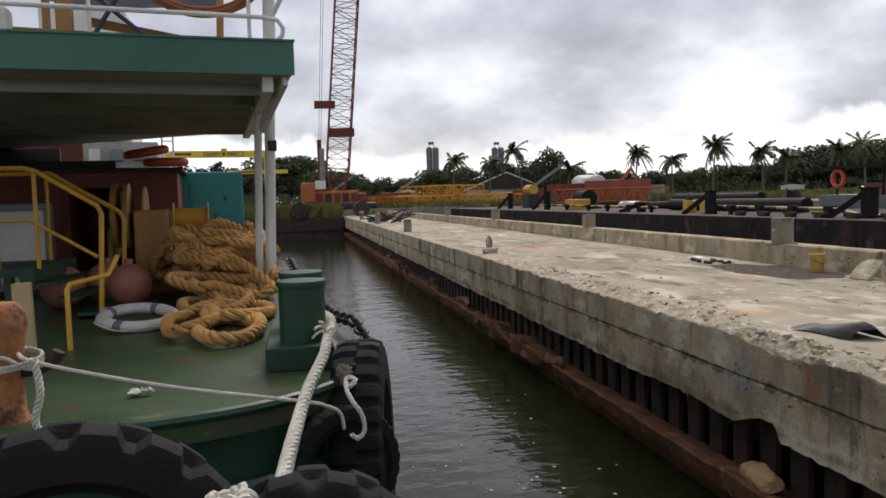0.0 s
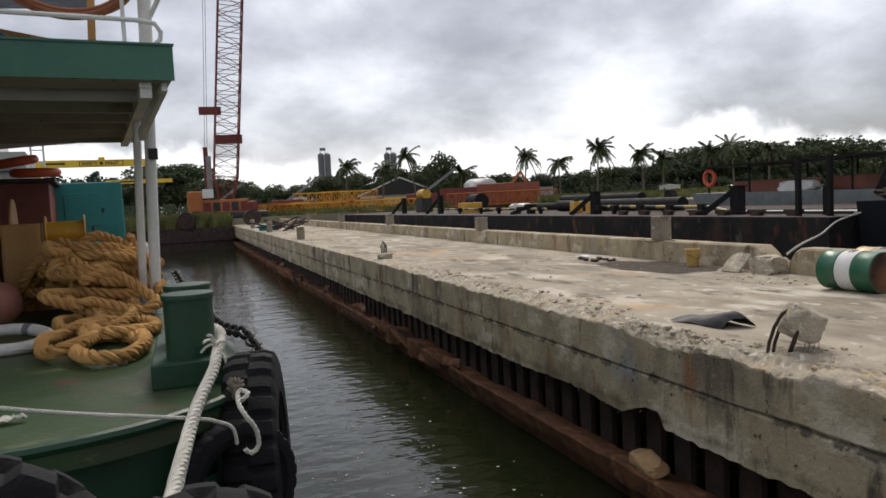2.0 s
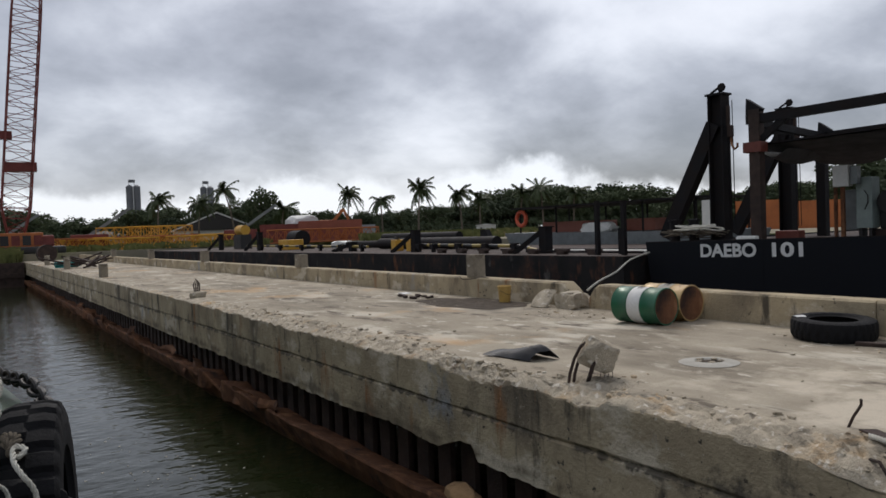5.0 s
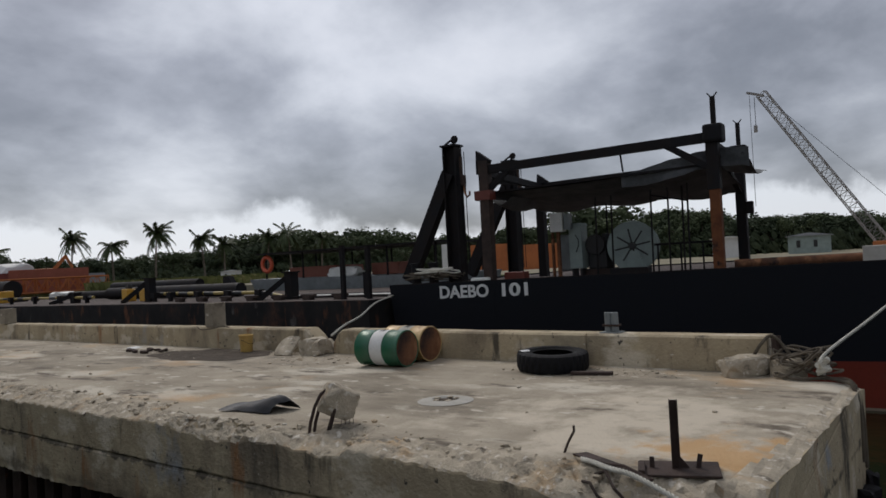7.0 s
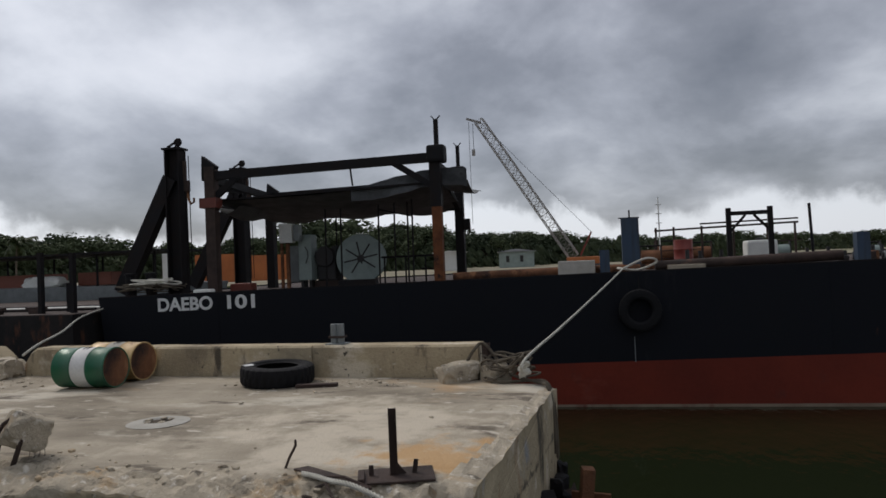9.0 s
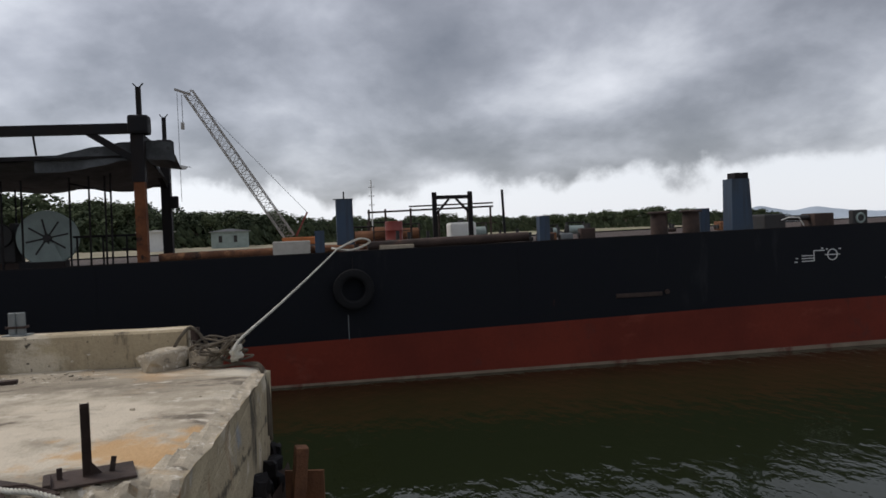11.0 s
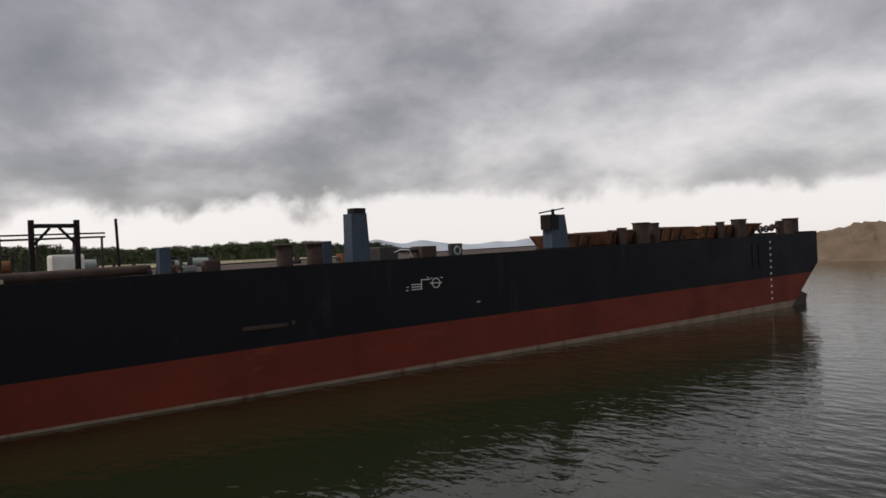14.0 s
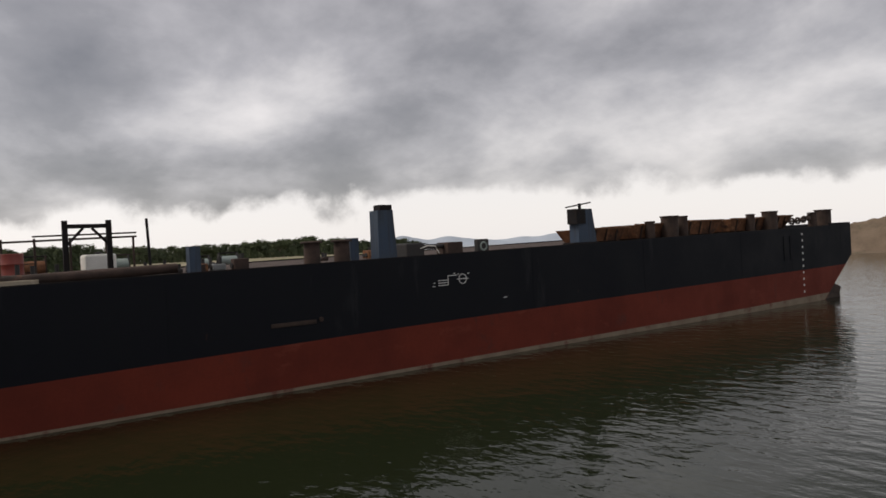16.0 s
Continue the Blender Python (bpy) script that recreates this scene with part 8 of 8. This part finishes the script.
for k, (az, d, z) in enumerate(((-14.2, 88, 0), (-15.9, 92, 0), (-6.6, 96, 0), (-9.5, 95, 1.3), (-11.5, 98, 1.4), (-13.0, 94, 1.3), (-7.8, 92, 0), (-10.6, 90, 0))):
    solo("boom_section", lattice((-2.4, 0, 0.7), (2.4, 0, 0.7), 1.2, 1.2, 5, 0.08), YARD_YELLOW, "yellow lattice section stacked in the yard", "boom section", "stored boom sections", at=turn(*polar(az, d, GZ + z), az + 15 * math.sin(k * 2)))
ex = thing("excavator", "orange excavator with a raised arm", "excavator", at=turn(*polar(-24.1, 120, GZ), -24))
part("body", Geo().box(-1.5, 1.5, -1.2, 1.2, 1.6, 3.2, None, 0.15), CRANE_ORANGE, ex)
part("arm", Geo().beam((1.2, 0, 2.6), (3.2, 0, 4.9), 0.4, 0.5).beam((3.2, 0, 4.9), (4.0, 0, 3.2), 0.35, 0.4), CRANE_ORANGE, ex)
part("track", Geo().box(-1.8, 1.8, -1.4, 1.4, 0, 1.6, None, 0.2), DARK, ex)
for az, d in ((-7.6, 95), (-2.2, 110), (-17.9, 96)):
    t = thing("rusty_machine", "rust-red winch frame in the yard", "machine", "yard machines", at=turn(*polar(az, d, GZ), az))
    part("frame", Geo().box(-2, 2, -1, 1, 0.4, 1.9, None, 0.1), CRANE_RED, t)
    part("boom", Geo().beam((0, 0, 1.8), (4.5, 0, 4.9), 0.35, 0.35), GREYMETAL, t)
    part("base", Geo().box(-2, 2, -1, 1, 0, 0.4), DARK, t)
for az in (-0.2, -4.9):
    solo("float_tank", Geo().rod((0, -0.9, 0.85), (0, 0.9, 0.85), 0.85, n=24), RUST_DARK, "round rusty steel tank at the water's end", "tank", "rusty tanks", at=turn(*polar(az, 80, 2.2)), smooth=True)

# bank with tall grass at the water's far end
GRASS = mat("dry_green_grass", (0.15, 0.15, 0.055), (0.10, 0.115, 0.04), 0.9, 0, 0.6, 6, 0.0, (0.26, 0.22, 0.10), 0.4, 0.55, spec=0.1)
g = Geo()
random.seed(41)
for i in range(5000):
    k = random.random()
    if k < 0.25:
        x, y, z, h = random.uniform(-8, 4.6), random.uniform(80, 86), 2.2, random.uniform(0.6, 1.7)
    elif k < 0.7:
        a, d = random.uniform(-27, -44), random.uniform(75, 120)
        x, y, z = polar(a, d, GZ)
        h = random.uniform(0.4, 1.0)
    else:
        a, d = random.uniform(-4, -20), random.uniform(86, 118)
        x, y, z = polar(a, d, GZ)
        h = random.uniform(0.3, 0.8)
    w, r_ = random.uniform(0.2, 0.5), random.uniform(0, 3.14)
    c_, s_ = math.cos(r_) * w, math.sin(r_) * w
    g.add([(x - c_, y - s_, z), (x + c_, y + s_, z), (x + c_ * 1.3 + random.uniform(-.2, .2), y + s_, z + h), (x - c_ * 1.1, y - s_ + 0.1, z + h * 0.8)], [(0, 1, 2, 3)])
solo("tall_grass", g, GRASS, "tall dry green grass on the bank and yard", "grass", kind="stuff")
bank = solo("timber_bank", Geo().box(-9, 4.9, 79.5, 84, 0.0, 2.3).box(-9, 4.9, 79.3, 79.5, 0.9, 1.3), RUST_DARK, "dark timber bulkhead at the end of the water", "bulkhead", kind="structure")

# ---- trees ----
LEAF = mat("tree_leaves", (0.085, 0.105, 0.055), (0.058, 0.076, 0.040), 0.8, 0, 0.5, 3, 0.0, (0.13, 0.145, 0.075), 0.4, 0.58, spec=0.1)
LEAF2 = mat("dark_tree_leaves", (0.068, 0.086, 0.050), (0.046, 0.062, 0.037), 0.8, 0, 0.5, 3, 0.0, (0.10, 0.115, 0.065), 0.4, 0.58, spec=0.1)
BARK = mat("grey_bark", (0.16, 0.13, 0.10), (0.10, 0.08, 0.06), 0.9, 0, 1.5, 12, 0.4)
PALM_LEAF = mat("palm_fronds", (0.055, 0.075, 0.026), (0.04, 0.055, 0.02), 0.6, 0, 1, 6, 0.0, (0.13, 0.10, 0.045), 0.7, 0.64, spec=0.3)


def tree_thing(seed, leaf, wide):
    random.seed(seed)
    t = thing("tree", "broad leafy tree in a dark green wood edge", "tree", "wood edge trees")
    part("trunk", Geo().pipe([(0, 0, 0), (0.1, 0.05, 2.2), (0.05, 0.2, 4.5), (0.3, 0.1, 6.5)], 0.22, 7, None, 0.07).pipe([(0.1, 0.05, 2.4), (1.1, 0.3, 4.2), (1.8, 0.4, 5.4)], 0.1, 5, None, 0.04).pipe([(0.08, 0.1, 3.0), (-1.0, -0.2, 4.6), (-1.7, 0.1, 5.6)], 0.1, 5, None, 0.04), BARK, t)
    g = Geo()
    blobs = [(random.gauss(0, 1.25 * wide), random.gauss(0, 1.2), random.uniform(0.8, 7.0), random.uniform(0.75, 1.5)) for _ in range(22)] + [(0.2, 0, 6.9, 1.1)]
    for bx, by, bz, br in blobs:
        for _ in range(120):
            d = Vector((random.gauss(0, 1), random.gauss(0, 1), random.gauss(0, 0.8))).normalized()
            c = Vector((bx, by, bz)) + d * br * random.uniform(0.65, 1.12)
            a = Vector((random.gauss(0, 1), random.gauss(0, 1), random.gauss(0, 1))).normalized() * random.uniform(0.16, 0.34)
            b = a.cross(d).normalized() * random.uniform(0.12, 0.26)
            g.add([c - a, c + b * 0.8, c + a, c - b], [(0, 1, 2, 3)])
    part("crown", g, leaf, t)
    return t


protos = [tree_thing(100 + k, LEAF if k % 2 else LEAF2, (0.9, 1.2, 1.0, 1.4, 0.8, 1.1)[k]) for k in range(6)]
PROFILE = ((12, 2.6), (6, 2.7), (1.2, 3.1), (-1, 2.9), (-3, 2.2), (-5, 1.6), (-9, 1.7), (-12, 1.9), (-16, 2.0), (-18.5, 2.6), (-21, 2.0), (-24, 1.6), (-29, 1.5), (-33, 1.6), (-36, 2.3), (-42, 2.5), (-47, 2.8), (-50, 2.3), (-55, 2.1), (-60, 2.4), (-64.7, 3.2), (-67, 2.5), (-71, 2.7), (-76, 2.6), (-81, 2.1), (-84, 1.6), (-90, 1.2), (-95, 1.2), (-100, 0.95), (-107, 1.1), (-113, 1.1), (-118, 0.8), (-121, 0.4))
random.seed(77)
az, n_tree = 12.0, 0
while az > -120.5:
    el = np.interp(-az, [-a for a, _ in PROFILE], [e for _, e in PROFILE])
    el *= random.uniform(0.72, 1.08)
    d = random.uniform(150, 185) if az > -93 else random.uniform(240, 300)
    if az > -2:
        d = random.uniform(220, 260)
    if -96 < az < -62:
        d = random.uniform(105, 130)
    h = max(2.5, el_z(el, d) - GZ)
    s = h / 9.2
    m = turn(*polar(az, d, GZ), random.uniform(0, 360)) @ Matrix.Diagonal((s * random.uniform(1.0, 1.35), s * random.uniform(1.0, 1.3), s, 1))
    if n_tree < 6:
        protos[n_tree].matrix_world = m
    else:
        copy_thing(protos[random.randrange(6)], m)
    n_tree += 1
    az -= 0.62 * random.uniform(0.7, 1.2) * (150 / d) ** 0.5 * max(0.7, s)
big = tree_thing(140, LEAF, 1.1)
sb = (el_z(4.0, 135) - GZ) / 8.8
big.matrix_world = turn(*polar(-19.4, 135, GZ), 40) @ Matrix.Diagonal((sb * 0.95, sb, sb, 1))
big["label"] = "tall broad tree standing above the yard"
g = Geo()
random.seed(55)
for i in range(9000):
    a = random.uniform(12, -120)
    d = random.uniform(140, 175) if a > -62 else (random.uniform(100, 122) if a > -96 else random.uniform(235, 290))
    x, y, z = polar(a, d, GZ)
    h = random.uniform(0, 1) ** 1.5 * (2.6 if a > -96 else 2.6)
    s = random.uniform(0.25, 0.6) * (1 if a > -96 else 1.5)
    r_ = random.uniform(0, 3.14)
    g.add([(x - s * math.cos(r_), y - s * math.sin(r_), z + h - s * 0.4), (x + s * 0.3, y, z + h - s), (x + s * math.cos(r_), y + s * math.sin(r_), z + h + s * 0.3), (x - s * 0.2, y + 0.2, z + h + s)], [(0, 1, 2, 3)])
solo("undergrowth", g, LEAF2, "dense dark undergrowth at the wood's foot", "bushes", kind="stuff")


def palm(az, d, top, seed, lean=0.0):
    random.seed(seed)
    h = el_z(top, d) - GZ - 0.9
    t = thing("palm_tree", "coconut palm with wind-blown fronds", "palm", "coconut palms", at=turn(*polar(az, d, GZ), az))
    head = Vector((lean, 0, h))
    part("trunk", Geo().pipe([(0, 0, 0), (lean * 0.15, 0, h * 0.35), (lean * 0.5, 0, h * 0.7), head], 0.17, 8, None, 0.10), BARK, t)
    g = Geo()
    for k in range(26):
        a = 2 * math.pi * k / 26 * 3 + random.uniform(-0.2, 0.2)
        rise = random.uniform(-0.7, 1.5)
        L_ = random.uniform(2.0, 3.1)
        line = []
        for s in range(9):
            f = s / 8
            r_ = L_ * f * (1 - 0.18 * f)
            line.append(head + Vector((math.cos(a) * r_ + 0.35 * f * f, math.sin(a) * r_, rise * f * 1.9 - (1.2 + 0.45 * (1 - rise)) * f * f)))
        for f_, p, q in zip((0.1, 0.2, 0.3, 0.45, 0.6, 0.75, 0.85, 1.0), line, line[1:]):
            g.rod(p, q, 0.03, n=3)
            d_ = (q - p).normalized()
            side = d_.cross(Vector((0, 0, 1))).normalized()
            for s in (-1, 1):
                for e in (0.0, 0.33, 0.66):
                    o = p.lerp(q, e)
                    tip = o + side * s * random.uniform(0.4, 0.7) * (1.1 - 0.5 * f_) + d_ * 0.35 - Vector((0, 0, random.uniform(0.15, 0.55)))
                    g.add([o, o + d_ * 0.24, tip], [(0, 1, 2)])
    part("fronds", g, PALM_LEAF, t)
    return t


for k, (az, d, top, lean) in enumerate(((-12.1, 128, 3.3, 0.2), (-14.9, 130, 3.0, 0.4), (-17.5, 130, 4.0, -1.6), (-20.9, 128, 2.5, 0.5), (-25.95, 128, 3.5, 0.3), (-28.6, 130, 2.9, -0.2), (-31.4, 122, 3.75, 0.4), (-34.8, 130, 3.1, -0.5), (-36.2, 132, 2.7, 0.1), (-39.3, 130, 3.1, 0.6), (-41.1, 128, 3.4, -0.4), (-43.4, 132, 2.9, 0.2))):
    palm(az, d, top, 200 + k, lean)

# ---- far side: sand hill, hills on the horizon ----
SAND = mat("heaped_sand", (0.20, 0.155, 0.115), (0.135, 0.105, 0.078), 0.95, 0, 0.25, 3, 0.8, (0.09, 0.085, 0.055), 0.3, 0.54, spec=0.1, soft=0.15)


def sand(u, v):
    x, y = (u - 0.5) * 130, (v - 0.5) * 34
    z = 0.55 * max(0.0, 1 - abs(y) / 15) - 0.2
    for cx, w, h in ((2, 12.5, 4.9), (9, 9, 3.6), (-6, 8, 3.4)):
        r2 = ((x + cx) / w) ** 2 + ((y - 2) / 7.5) ** 2
        z = max(z, h * max(0, 1 - r2) ** 0.75 + 0.3 if r2 < 1 else z)
    z += 0.7 * noise.noise(Vector((x * 0.25, y * 0.3, 0))) * min(1, max(0, z)) + 0.7 * noise.noise(Vector((x * 0.7, y * 0.9, 4))) * min(1, max(0, z)) + 0.45 * noise.noise(Vector((x * 1.6, y * 1.8, 7))) * min(1, max(0, z))
    return (x, y, z)


solo("sand_hill", Geo().grid(200, 60, sand), SAND, "large mound of yellow-brown sand on a spit", "sand hill", kind="structure", at=turn(*polar(-155.5, 125), -155.5), smooth=True)
# aerial haze is painted into the hills as a flat pale blue
HAZE = mat("haze_tinted_hill", (0.40, 0.46, 0.53), (0.37, 0.43, 0.50), 1.0, 0, 0.002, 0.01, 0.0, spec=0.0)
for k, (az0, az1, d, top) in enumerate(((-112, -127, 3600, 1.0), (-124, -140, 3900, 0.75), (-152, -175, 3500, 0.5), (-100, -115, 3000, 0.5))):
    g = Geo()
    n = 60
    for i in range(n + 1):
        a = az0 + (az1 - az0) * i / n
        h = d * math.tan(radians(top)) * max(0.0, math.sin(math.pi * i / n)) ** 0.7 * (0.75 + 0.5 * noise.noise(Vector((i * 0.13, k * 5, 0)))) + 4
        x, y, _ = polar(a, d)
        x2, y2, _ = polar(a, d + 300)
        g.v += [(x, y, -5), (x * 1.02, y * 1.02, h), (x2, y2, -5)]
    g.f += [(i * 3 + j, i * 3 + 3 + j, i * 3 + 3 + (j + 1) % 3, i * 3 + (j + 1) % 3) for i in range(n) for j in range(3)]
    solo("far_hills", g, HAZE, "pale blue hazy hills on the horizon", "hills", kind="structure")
g = Geo()
for i in range(200):
    a = -100 - 20 * i / 199 if i < 100 else -146 - 10 * (i - 100) / 99
    x, y, _ = polar(a, 700)
    g.rock(12, i, (1, 1, 0.35), Matrix.Translation((x, y, 1.0)), 1, 0.6)
solo("far_woods", g, LEAF2, "low dark tree line along the far shore", "woods", kind="stuff")
